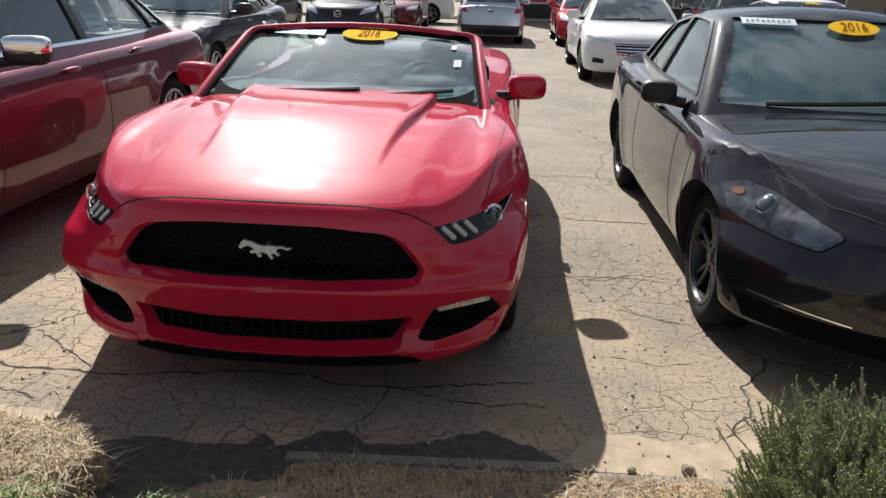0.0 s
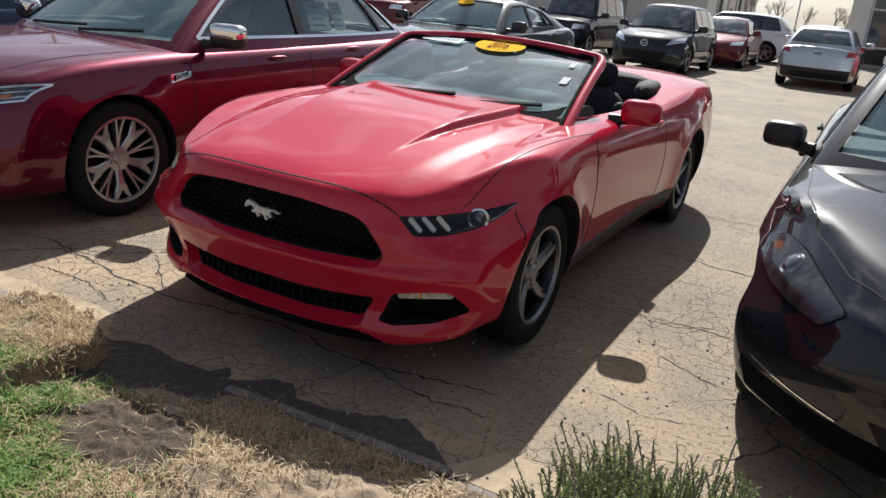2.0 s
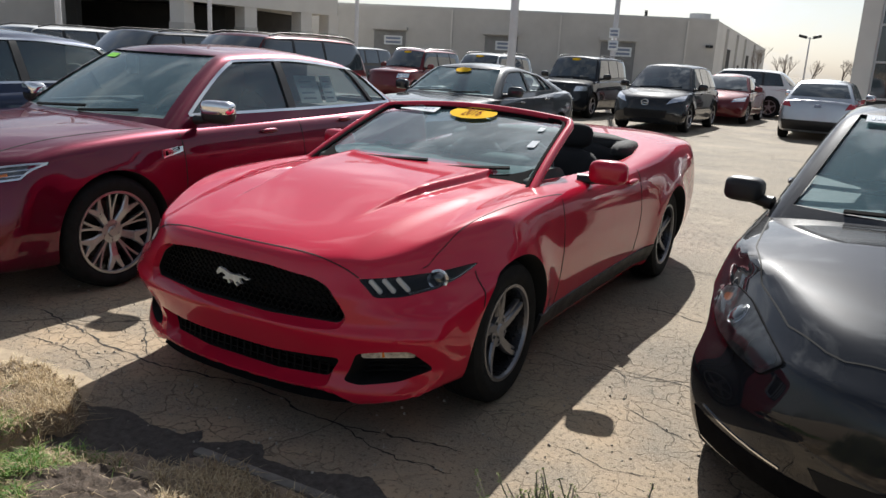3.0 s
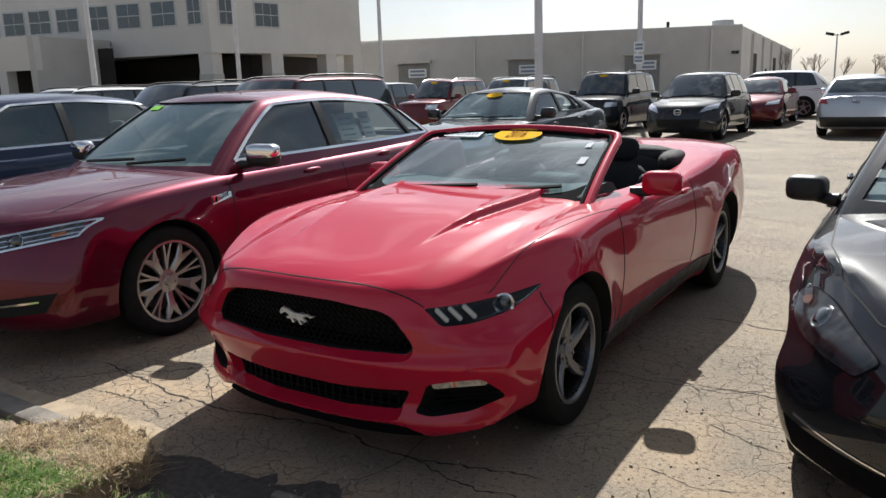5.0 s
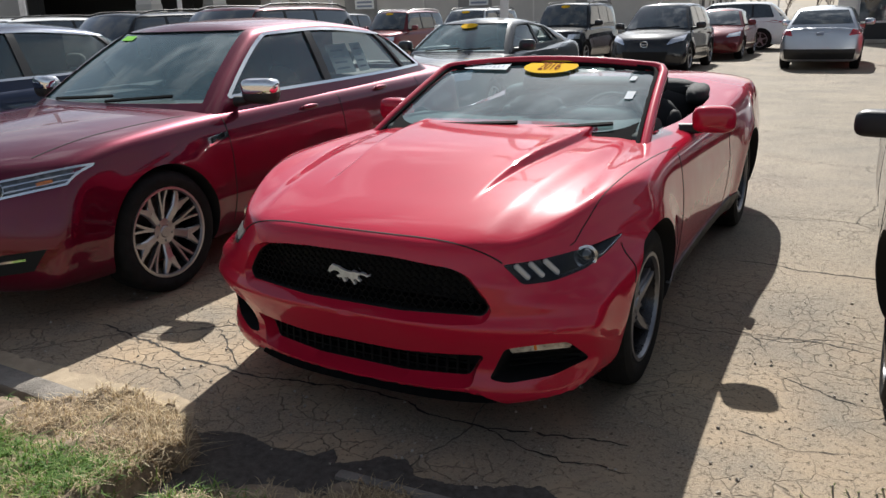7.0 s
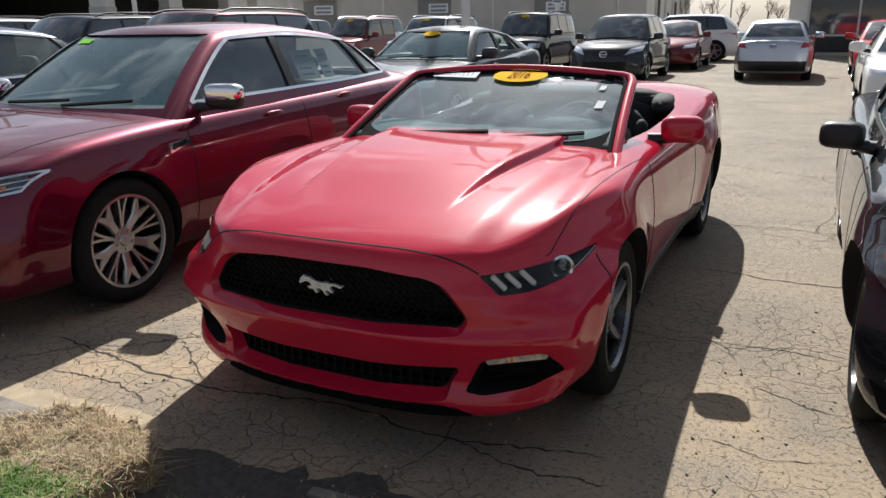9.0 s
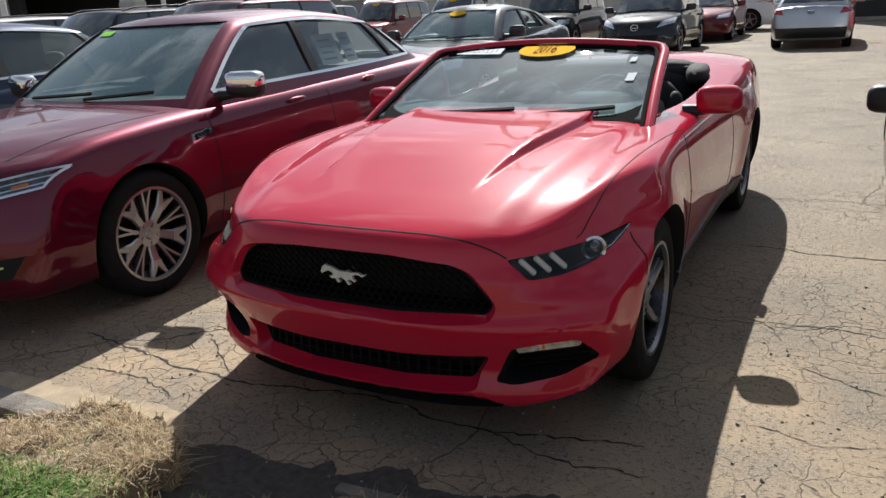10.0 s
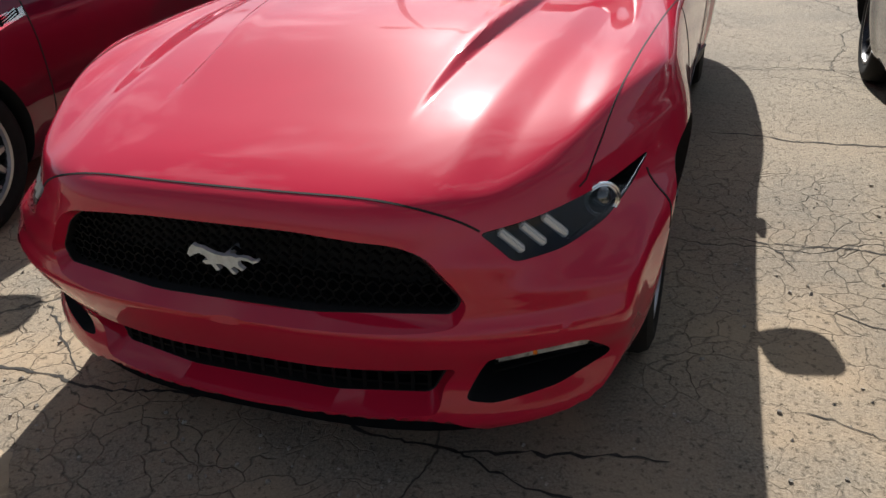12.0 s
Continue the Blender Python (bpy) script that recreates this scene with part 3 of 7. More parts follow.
def sticker_oval(car, sh, x, z, w, h, digits=True):
    def f(s, t):
        a, r = 2 * np.pi * s, t
        return np.stack([x + w / 2 * r * np.cos(a), 0 * s, z + h / 2 * r * np.sin(a)], 1)
    st = patch("year_sticker", sh.cabin, f, (0, 1, 0), YELLOW, car, 40, 4, 0.010, 0.0, "yellow oval windshield sticker")
    if digits:
        V, Fs = letters("2016", h * 0.86)
        P = np.stack([V[:, 0] * 1.25 + x + 0.2 * V[:, 1], 0 * V[:, 0], V[:, 1] + z], 1)
        D = np.tile([0.0, 1.0, 0.0], (len(P), 1))
        P = reach(sh.cabin, P - D * 1.2, D, 4.5, 60, True)
        P = P + 0.013 * normals(sh.cabin, P)
        linked("year_digits", P, Fs, DIGIT, st, "dark red printed digits", smooth=False)
    return st


def paper_strip(car, sh, x0, x1, z0, z1, name="paper_strip"):
    def f(s, t):
        return np.stack([x0 + (x1 - x0) * s, 0 * s, z0 + (z1 - z0) * t], 1)
    st = patch(name, sh.cabin, f, (0, 1, 0), PAPER, car, 8, 3, 0.009, 0.0, "white paper strip with faded writing")
    for k in range(9):
        u0 = x0 + (x1 - x0) * (0.08 + 0.095 * k)
        def g(s, t, u0=u0, k=k):
            return np.stack([u0 + (x1 - x0) * 0.06 * s, 0 * s, z0 + (z1 - z0) * (0.25 + 0.05 * (k % 3) + 0.4 * t)], 1)
        patch("print_bar", sh.cabin, g, (0, 1, 0), PRINT, st, 2, 2, 0.011, 0.0)


def build_cabin(car, sh, paint_mat, panes, belt, drop, ws_z, rear_z, hollow, trim_mat, glass_mat=None, res=(24, 40, 96), pillar=0.09, screen=None):
    """The roof with its pillars, the panes and the strip of trim round them. hollow: panes one can see through."""
    ya, yb = sh.ws[1][0] + 0.15, sh.rw[1][0] - 0.1
    zc = (sh.zb + sh.zr) / 2
    V, F = shell(sh.cabin, ya, yb, zc, 0.3, *res)
    cab = linked("cabin", V, F, [paint_mat, TRIM], car)
    front = screen_pane(sh, ws_z[0], ws_z[1], pillar)
    back = screen_pane(sh, rear_z[0], rear_z[1], pillar + 0.02, sh.L)
    cuts = []
    if hollow:
        inner = lambda P: sh.cabin(P) + 0.035
        V, F = shell(inner, ya, yb, zc, 0.3, 10, 16, 48)
        ob = linked("cutter", V, F, [paint_mat, TRIM], smooth=False)
        for p in ob.data.polygons:
            p.material_index = 1
        cuts.append(ob)
        for f, lo, hi in ((front, sh.ws[0][0] - 0.5, sh.ws[1][0] + 0.1), (back, sh.rw[1][0] - 0.1, sh.rw[0][0] + 0.5)):
            r = rim_of(f)
            cuts.append(cutter(prism(bmesh.new(), [(p[0], p[2]) for p in r], "y", lo, hi), [paint_mat, TRIM]))
        bm = bmesh.new()
        for q in panes:
            r = rim_of(side_pane(sh, q, belt, drop))
            prism(bm, [(p[1], p[2]) for p in r], "x", 0.35, 1.4)
            prism(bm, [(p[1], p[2]) for p in r], "x", -1.4, -0.35)
        cuts.append(cutter(bm, [paint_mat, TRIM]))
        carve(cab, cuts)
    g_front, g_side = (screen or WINDSHIELD, glass_mat or TINTED) if hollow else (DARK_GLASS, DARK_GLASS)
    off = -0.012 if hollow else 0.004
    panes_made = [patch("windshield", sh.cabin, front, (0, 1, 0), g_front, car, 20, 12, off, 0.0 if hollow else 0.008),
                  patch("rear_window", sh.cabin, back, (0, -1, 0), g_side, car, 14, 10, off, 0.0 if hollow else 0.008)]
    for s in (1, -1):
        for q in panes:
            f = side_pane(sh, q, belt, drop)
            panes_made.append(patch("side_window", sh.cabin, lambda a, b, f=f, s=s: f(a, b, s * 1.0), (-s, 0, 0), g_side, car, 16, 10, off, 0.0 if hollow else 0.008))
        q = (panes[0][0], panes[0][1], panes[-1][2], panes[-1][3])
        f = side_pane(sh, q, belt, drop)
        if trim_mat:
            strip("window_trim", sh.cabin, lambda a, f=f, s=s: f(np.clip((a - 0.3) / 0.4, 0, 1), np.where(a < 0.5, np.clip(a / 0.3, 0, 1), np.clip((1 - a) / 0.3, 0, 1)), s * 1.0), (-s, 0, 0), 0.024, trim_mat, car, 100, 0.004)
            strip("belt_trim", sh.cabin, lambda a, f=f, s=s: f(a, 0 * a, s * 1.0), (-s, 0, 0), 0.022, trim_mat, car, 40, 0.004)
        for q1, q2 in zip(panes, panes[1:]):
            qb = (q1[3], q1[2], q2[1], q2[0])
            f = side_pane(sh, qb, belt, drop)
            patch("door_pillar", sh.cabin, lambda a, b, f=f, s=s: f(a, b, s * 1.0), (-s, 0, 0), TRIM, car, 4, 10, 0.003, 0.004)
    for p in panes_made:
        p.visible_shadow = False if hollow else True
    return cab


def door_lines(car, sh, ys, z0, z1, lean=0.0):
    for s in (1, -1):
        for y in ys:
            strip("panel_gap", sh.body, lambda a, s=s, y=y: np.stack([s * 1.3 + 0 * a, y + lean * a + 0.03 * np.sin(a * 3), z0 + (z1 - z0) * a], 1), (-s, 0, 0), 0.007, CAVITY, car, 24, 0.0012)


def door_handles(car, sh, spots, material):
    for s in (1, -1):
        for y, z in spots:
            P = reach(sh.body, np.array([[s * 1.5, y, z]]), np.array([[-s * 1.0, 0, 0]]), 2.0, 46, True)[0]
            bm = bmesh.new()
            blob(bm, (0.035, 0.17, 0.035), (P[0] + s * 0.018, y, z), (0, 0, 0), 3, 14)
            part("door_handle", bm, material, car)


def body_of(car, sh, material, R, yf, yr, cutters=(), res=(30, 60, 128), arch=None, spine=None, nr=None, shaped=()):
    y0, y1 = spine or (0.85, sh.L - 0.8)
    V, F = shell(sh.body, y0, y1, 0.52, 0.5, *res, dense=4.0 if sh.hood else 0.0, nr=nr)
    body = linked("body", V, F, [material, CAVITY, TRIM], car)
    bm = bmesh.new()
    a = arch or sh.arch
    for y in (yf, yr):
        for s in (1, -1):
            m = pose(s * 0.87, y, R + 0.005, 0, 90, 0)
            bmesh.ops.create_cone(bm, cap_ends=True, segments=64, radius1=a, radius2=a, depth=0.6, matrix=m)
    carve(body, [cutter(bm, [material, CAVITY])] + list(shaped) + [cutter(b, [material, CAVITY]) for b in cutters])
    return body


def front_patch(name, F, quad, mats, car, both=True, n=(12, 8), off=0.003, thick=0.006, way=(0, 1, 0), label=""):
    """A sheet on the nose or the tail from four (x, z) corners: foot inner, foot outer, head outer, head inner."""
    made = []
    for s in (1, -1) if both else (1,):
        def f(a, b, s=s):
            c = np.array(quad)
            p = (1 - a)[:, None] * (1 - b)[:, None] * c[0] + a[:, None] * (1 - b)[:, None] * c[1] + a[:, None] * b[:, None] * c[2] + (1 - a)[:, None] * b[:, None] * c[3]
            return np.stack([s * p[:, 0], (0 if way[1] > 0 else 4.5) + 0 * a, p[:, 1]], 1)
        made.append(patch(name, F, f, way, mats, car, n[0], n[1], off, thick, label))
    return made


# ---- the red convertible ----
def ridge(x, y):
    """The raised middle of the bonnet, bounded by two creases that draw together towards the nose."""
    edge = 0.345 + 0.13 * step(y, 0.35, 1.5)
    rise = 0.032 * step(y, 0.34, 0.95) * (1 - step(y, 1.62, 1.8))
    inside = 1 - step(x, edge - 0.004, edge + 0.020)
    lip = 0.003 * np.exp(-((x - edge + 0.02) / 0.03) ** 2) * step(y, 0.55, 1.0) * (1 - step(y, 1.62, 1.8))
    side = 0.005 * np.exp(-((x - 0.76) / 0.05) ** 2) * step(y, 0.25, 0.7) * (1 - step(y, 1.5, 2.0))
    fold = 0.50 + 0.12 * step(y, 0.1, 1.4)
    fall = -0.013 * step(x, fold - 0.02, fold + 0.10) * (1 - step(x, 0.70, 0.83)) * step(y, 0.02, 0.22) * (1 - step(y, 1.3, 1.6))
    return rise * inside + lip + side + fall


def tapered(outer, inner, face_y, depth, lead=0.08):
    """A hole whose sides draw in: outer lies on the skin, inner at its depth. Sides take the first material, the floor the second."""
    bm = bmesh.new()
    k = lead / depth
    rings = [[], []]
    for (xo, zo), (xi, zi) in zip(outer, inner):
        ya, yb = face_y(xo, zo), face_y(xi, zi) + depth
        rings[0].append(bm.verts.new((xo + (xo - xi) * k, ya - (yb - ya) * k, zo + (zo - zi) * k)))
        rings[1].append(bm.verts.new((xi, yb, zi)))
    n = len(outer)
    for j in range(n):
        bm.faces.new((rings[0][j], rings[0][(j + 1) % n], rings[1][(j + 1) % n], rings[1][j]))
    for ring, d in ((rings[0], -lead - 0.03), (rings[1], depth)):
        cx, cz = sum(v.co.x for v in ring) / n, sum(v.co.z for v in ring) / n
        mid = bm.verts.new((cx, face_y(cx, cz) + d, cz))
        for j in range(n):
            bm.faces.new((ring[j], ring[(j + 1) % n], mid)).material_index = 1
    bmesh.ops.recalc_face_normals(bm, faces=bm.faces)
    return part("cutter", bm, [RED, CAVITY], smooth=False)


def jaw(x, y):
    """The lower edge of the bumper: a shallow lip in the middle, a deeper corner each side of it, level sills behind."""
    near = np.interp(x, (0, 0.44, 0.50, 0.585, 0.66, 0.84, 0.95), (0.194, 0.204, 0.196, 0.152, 0.166, 0.215, 0.24))
    back = step(y, 0.5, 0.75)
    return near * (1 - back) + 0.155 * back


def convertible():
    car = new("convertible_car")
    sh = Shape(
        4.784, 1.90,
        top=curve((0, 0.752), (0.06, 0.769), (0.2, 0.811), (0.5, 0.872), (0.9, 0.925), (1.3, 0.952), (1.6, 0.967), (2.0, 0.965), (2.8, 0.965), (3.5, 1.0), (4.1, 1.04), (4.6, 1.03), (4.784, 0.98)),
        edge=curve((0, 0.60), (0.2, 0.71), (0.4, 0.815), (0.6, 0.865), (0.9, 0.90), (1.3, 0.912), (1.8, 0.905), (2.6, 0.908), (3.2, 0.945), (3.7, 0.985), (4.3, 0.97), (4.784, 0.92)),
        plan=curve((0, 0.86), (0.4, 0.915), (0.86, 0.945), (1.5, 0.925), (2.2, 0.918), (2.9, 0.925), (3.58, 0.955), (4.3, 0.92), (4.784, 0.85)),
        side=curve((0.15, -0.10), (0.3, -0.035), (0.45, -0.008), (0.6, 0.0), (0.75, -0.012), (0.85, -0.03), (1.0, -0.08)),
        front=curve((0.13, 0.09), (0.17, 0.05), (0.205, 0.032), (0.24, 0.040), (0.30, 0.058), (0.35, 0.044), (0.40, 0.024), (0.452, 0.005), (0.470, 0.0), (0.486, 0.006), (0.51, 0.018), (0.60, 0.024), (0.70, 0.038), (0.76, 0.054), (0.80, 0.085), (0.9, 0.22)),
        sweep=curve((0.17, 0.34), (0.33, 0.36), (0.44, 0.31), (0.54, 0.34), (0.61, 0.53), (0.68, 0.72), (0.8, 0.84)),
        rear=curve((0.2, 0.15), (0.5, 0.0), (0.8, 0.02), (1.0, 0.06)),
        bottom=jaw, hood=ridge, arches=(0.86, 3.58), flare=0.018, arch=0.372, k=0.04, crown=3.2, nk=0.022, power=lambda z: 3.0 + step(z, 0.52, 0.64))
    cuts = []
    # grille, lower intake, fog pockets, lamp pockets
    def face_y(x, z):
        return float(sh.nose(x, z))

    def both_sides(half):
        return half + [(-x, z) for x, z in reversed(half)]
    holes = []
    for r, depth, out, inn in (
            (0.03, 0.030, [(0.20, 0.704), (0.42, 0.684), (0.485, 0.657), (0.567, 0.543), (0.540, 0.490), (0.20, 0.478)], [(0.20, 0.694), (0.415, 0.672), (0.470, 0.642), (0.546, 0.541), (0.526, 0.508), (0.20, 0.500)]),
            (0.02, 0.055, [(0.20, 0.342), (0.525, 0.360), (0.475, 0.226), (0.20, 0.213)], [(0.20, 0.339), (0.505, 0.356), (0.450, 0.252), (0.20, 0.240)])):
        o, q = rounded(both_sides(out), r), rounded(both_sides(inn), r)
        holes.append(tapered(o, q, face_y, depth))
        bm = bmesh.new()
        prism(bm, [(x * 0.99, 0.01 * inn[0][1] + 0.99 * z) for x, z in q], "y", -0.3, 0.22)
        cuts.append(bm)
    bm = bmesh.new()
    for s in (1, -1):
        prism(bm, rounded([(s * 0.535, 0.262), (s * 0.573, 0.345), (s * 0.60, 0.392), (s * 0.70, 0.412), (s * 0.80, 0.420), (s * 0.846, 0.322), (s * 0.74, 0.272), (s * 0.60, 0.250)], 0.02), "y", -0.3, 0.34)
    cuts.append(bm)
    lamp = [(0.578, 0.692), (0.650, 0.624), (0.735, 0.626), (0.812, 0.645), (0.850, 0.678), (0.876, 0.724), (0.80, 0.708), (0.68, 0.697)]
    bm = bmesh.new()
    for s in (1, -1):
        prism(bm, rounded([(s * x, z) for x, z in lamp], 0.015), "y", -0.3, 0.60)
    cuts.append(bm)
    # cockpit
    bm = bmesh.new()
    cock = rounded([(-0.70, 1.50), (0.70, 1.50), (0.74, 2.2), (0.72, 3.2), (0.55, 3.62), (-0.55, 3.62), (-0.72, 3.2), (-0.74, 2.2)], 0.12)
    prism(bm, cock, "z", 0.42, 1.6)
    cuts.append(bm)
    body = body_of(car, sh, RED, 0.335, 0.86, 3.58, cuts, res=(96, 90, 310), nr=26, shaped=holes)
    F = sh.body
    # panel gaps
    strip("bonnet_gap", F, lambda s: np.stack([(2 * s - 1) * 0.58, 0 * s, 0.772 - 0.076 * np.abs(2 * s - 1) ** 6], 1), (0, 1, 0), 0.005, CAVITY, car, 80)
    for sg in (1, -1):
        strip("bonnet_gap", F, lambda s, sg=sg: np.stack([sg * (0.750 + 0.112 * s ** 0.6), 0.345 + 1.15 * s, 1.6 + 0 * s], 1), (0, 0, -1), 0.0035, CAVITY, car, 50, back=0.2)
        strip("bumper_gap", F, lambda s, sg=sg: np.stack([sg * 1.3 + 0 * s, 0.565 - 0.03 * s, 0.69 - 0.14 * s], 1), (-sg, 0, 0), 0.006, CAVITY, car, 16)
        strip("door_gap", F, lambda s, sg=sg: np.stack([sg * 1.3 + 0 * s, 1.42 + 0.05 * s, 0.33 + 0.55 * s], 1), (-sg, 0, 0), 0.007, CAVITY, car, 24)
        strip("door_gap", F, lambda s, sg=sg: np.stack([sg * 1.3 + 0 * s, 2.78 + 0.12 * s - 0.1 * s * s, 0.36 + 0.54 * s], 1), (-sg, 0, 0), 0.007, CAVITY, car, 24)
        patch("side_skirt", F, lambda s, t, sg=sg: np.stack([sg * 1.3 + 0 * s, 1.20 + 2.0 * s, 0.215 + 0.115 * t], 1), (-sg, 0, 0), TRIM, car, 30, 5, 0.008, 0.02, "black plastic side skirt")
    door_handles(car, sh, [(2.62, 0.845)], RED)
    # chin
    cx = np.repeat(np.linspace(-0.55, 0.55, 70), 4)
    ct = np.tile(np.linspace(0, 1, 4), 70)
    cz = (1 - ct) * (0.150 + 0.01 * np.abs(cx / 0.6) ** 4) + ct * (jaw(np.abs(cx), 0 * cx) + 0.008)
    cy = sh.nose(cx, 0.21) + 0.050 - 0.012 * (1 - ct)
    grid_skin("chin_spoiler", np.stack([cx, cy, cz], 1), 70, 4, CHIN, car, "black plastic chin spoiler", 0.05, np.tile([0.0, 1.0, 0.0], (280, 1)))
    # grille mesh and emblem
    bm = bmesh.new()
    box(bm, (0.88, 0.01, 0.18), (0, 0.20, 0.605))
    grille = part("grille", bm, CAVITY, car)
    def face_at(x, z, back):
        return (x, face_y(x, z) + 0.012 + back, z)
    items = []
    for j in range(8):
        z = 0.515 + j * 0.024
        lim = 0.54 - max(0.0, z - 0.56) * 0.75
        xs_ = np.arange(-lim, lim, 0.031) + (0.0155 if j % 2 else 0)
        ys_ = [face_at(x, z, 0.045) for x in xs_ if abs(x) < lim]
        for p in ys_:
            q = (p[0] + 0.0155, p[1], p[2] + 0.0115)
            items += [thin((p[0] - 0.0155, p[1], p[2] + 0.0115), p, 0.010, 0.004), thin(p, q, 0.010, 0.004), thin((p[0], p[1], p[2] - 0.0115), p, 0.010, 0.004)]
    bars("grille_mesh", items, CAVITY_TRIM, grille)
    items = []
    for i in range(3):
        z = 0.268 + 0.026 * i
        for k in range(22):
            x0, x1 = -0.44 + 0.04 * k, -0.40 + 0.04 * k
            items.append(thin(face_at(x0, z, 0.05), face_at(x1, z, 0.05), 0.012, 0.006))
    for k in range(23):
        items.append(thin(face_at(-0.44 + 0.04 * k, 0.25, 0.05), face_at(-0.44 + 0.04 * k, 0.335, 0.05), 0.010, 0.005))
    bars("lower_grille", items, CAVITY_TRIM, car)
    # running figure, as a plain shape
    bm = bmesh.new()
    y = 0.045
    outline = [(-0.088, 0.004), (-0.080, 0.020), (-0.069, 0.031), (-0.060, 0.026), (-0.045, 0.025), (-0.032, 0.018), (-0.018, 0.013), (0.005, 0.010), (0.028, 0.013), (0.037, 0.009), (0.052, 0.013),
               (0.066, 0.011), (0.078, 0.005), (0.090, 0.009), (0.092, 0.005), (0.079, -0.001), (0.066, 0.004), (0.052, 0.005), (0.041, 0.000), (0.040, -0.010), (0.052, -0.020), (0.046, -0.024), (0.030, -0.014),
               (0.020, -0.020), (0.030, -0.034), (0.022, -0.036), (0.008, -0.018), (-0.006, -0.012), (-0.018, -0.014), (-0.010, -0.028), (-0.020, -0.032), (-0.030, -0.016), (-0.046, -0.018), (-0.052, -0.010), (-0.036, -0.005),
               (-0.042, 0.004), (-0.056, 0.010), (-0.072, 0.004), (-0.082, -0.003)]
    prism(bm, [(x * 1.04, 0.612 + z) for x, z in outline], "y", y - 0.006, y + 0.006)
    rod(bm, (0, y, 0.61), (0, 0.11, 0.61), 0.008, segs=8)
    part("emblem", bm, SATIN, car, "silver grille emblem")
    # lamps
    for sg in (1, -1):
        def at(x, z, back):
            p = reach(F, np.array([[sg * x, -0.6, z]]), np.array([[0, 1.0, 0]]), 2.5, 60, True)[0]
            return (p[0], p[1] + back, p[2])
        bm = bmesh.new()
        o = rounded([(sg * x, z) for x, z in lamp], 0.015)
        c = np.mean(o, 0)
        P = np.array([[p[0], -0.6, p[1]] for p in o] + [[c[0] + (p[0] - c[0]) * 0.5, -0.6, c[1] + (p[1] - c[1]) * 0.5] for p in o] + [[c[0], -0.6, c[1]]])
        P = reach(F, P, np.tile([0, 1.0, 0], (len(P), 1)), 2.5, 60, True)
        n = len(o)
        faces = [(k, (k + 1) % n, n + (k + 1) % n, n + k) for k in range(n)] + [(n + k, n + (k + 1) % n, 2 * n) for k in range(n)]
        if sg < 0:
            faces = [tuple(reversed(f)) for f in faces]
        head = linked("headlight", P, faces, LENS, car, "clear headlight cover")
        head.visible_shadow = False
        bm = bmesh.new()
        px, py, pz = at(0.785, 0.676, 0.04)
        m = pose(px, py, pz, 0, 0, sg * 30)
        made = bmesh.ops.create_uvsphere(bm, u_segments=20, v_segments=12, radius=0.028, matrix=m)
        part("projector", bm, DARK_GLASS, head)
        for r, w in ((0.041, 0.0036), (0.035, 0.0025)):
            tube("projector_ring", [m @ Vector((r * math.cos(a), -0.02, r * math.sin(a))) for a in np.linspace(0, 2 * math.pi, 25)[:-1]], w, LAMP_SILVER, head, segs=6, closed=True)
        for k in range(3):
            u = 0.630 + 0.038 * k
            bm = bmesh.new()
            a, b = at(u - 0.018, 0.686 + 0.003 * k, 0.012), at(u + 0.032, 0.638 + 0.002 * k, 0.012)
            d = Vector(b) - Vector(a)
            mid = (Vector(a) + Vector(b)) / 2
            mm = Matrix.Translation(mid) @ d.to_track_quat("X", "Y").to_matrix().to_4x4()
            made = bmesh.ops.create_cube(bm, size=1, matrix=mm @ Matrix.Diagonal((d.length, 0.019, 0.019, 1)))
            bmesh.ops.bevel(bm, geom=bm.edges[:], offset=0.004, segments=2, affect="EDGES")
            part("light_bar", bm, LIGHT_BAR, head)
        pts = [at(x, z, 0.012) for x, z in ((0.74, 0.633), (0.80, 0.648), (0.836, 0.672), (0.866, 0.714))]
        tube("lamp_strip", pts, 0.005, LAMP_SILVER, head, segs=6)
        # fog pocket
        bm = bmesh.new()
        a, b = at(0.600, 0.384, 0.028), at(0.800, 0.404, 0.028)
        mid, d = (Vector(a) + Vector(b)) / 2, Vector(b) - Vector(a)
        mm = Matrix.Translation(mid) @ d.to_track_quat("X", "Y").to_matrix().to_4x4()
        bmesh.ops.create_cube(bm, size=1, matrix=mm @ Matrix.Diagonal((d.length * 0.97, 0.034, 0.03, 1)))
        bmesh.ops.bevel(bm, geom=bm.edges[:], offset=0.006, segments=2, affect="EDGES")
        fog = part("turn_lamp", bm, TURN, car, "clear turn lamp strip")
        q = Vector(a).lerp(Vector(b), 0.42)
        bm = box(bmesh.new(), (0.02, 0.02, 0.026), (q.x, q.y - 0.006, q.z), (0, -12 * sg, 0), 0.003)
        part("amber_bulb", bm, AMBER, fog)
        bm = bmesh.new()
        for i in range(4):
            aa, bb = at(0.58 + 0.004 * i, 0.285 + 0.024 * i, 0.07), at(0.80, 0.305 + 0.022 * i, 0.07)
            rod(bm, aa, bb, 0.005, segs=6)
        part("fog_grille", bm, CAVITY_TRIM, car)
    # windscreen frame
    sh.cabin_from(((1.34, 0.965), (2.12, 1.275)), curve((1.0, 1.285), (2.2, 1.285), (3.0, 1.285)), ((2.9, 0.95), (2.8, 1.3)), 0.745, 0.655, 0.95, 1.285, bow=0.16, crown=0.06, ck=0.04)
    def glass_at(s, t):
        x = (2 * s - 1) * (sh.half(0 * s + 2, 0.955 + 0.3 * t) - 0.045)
        z = 0.955 + (0.302 - 0.055 * (x / 0.62) ** 2) * t
        return np.stack([x, 0 * z, z], 1)
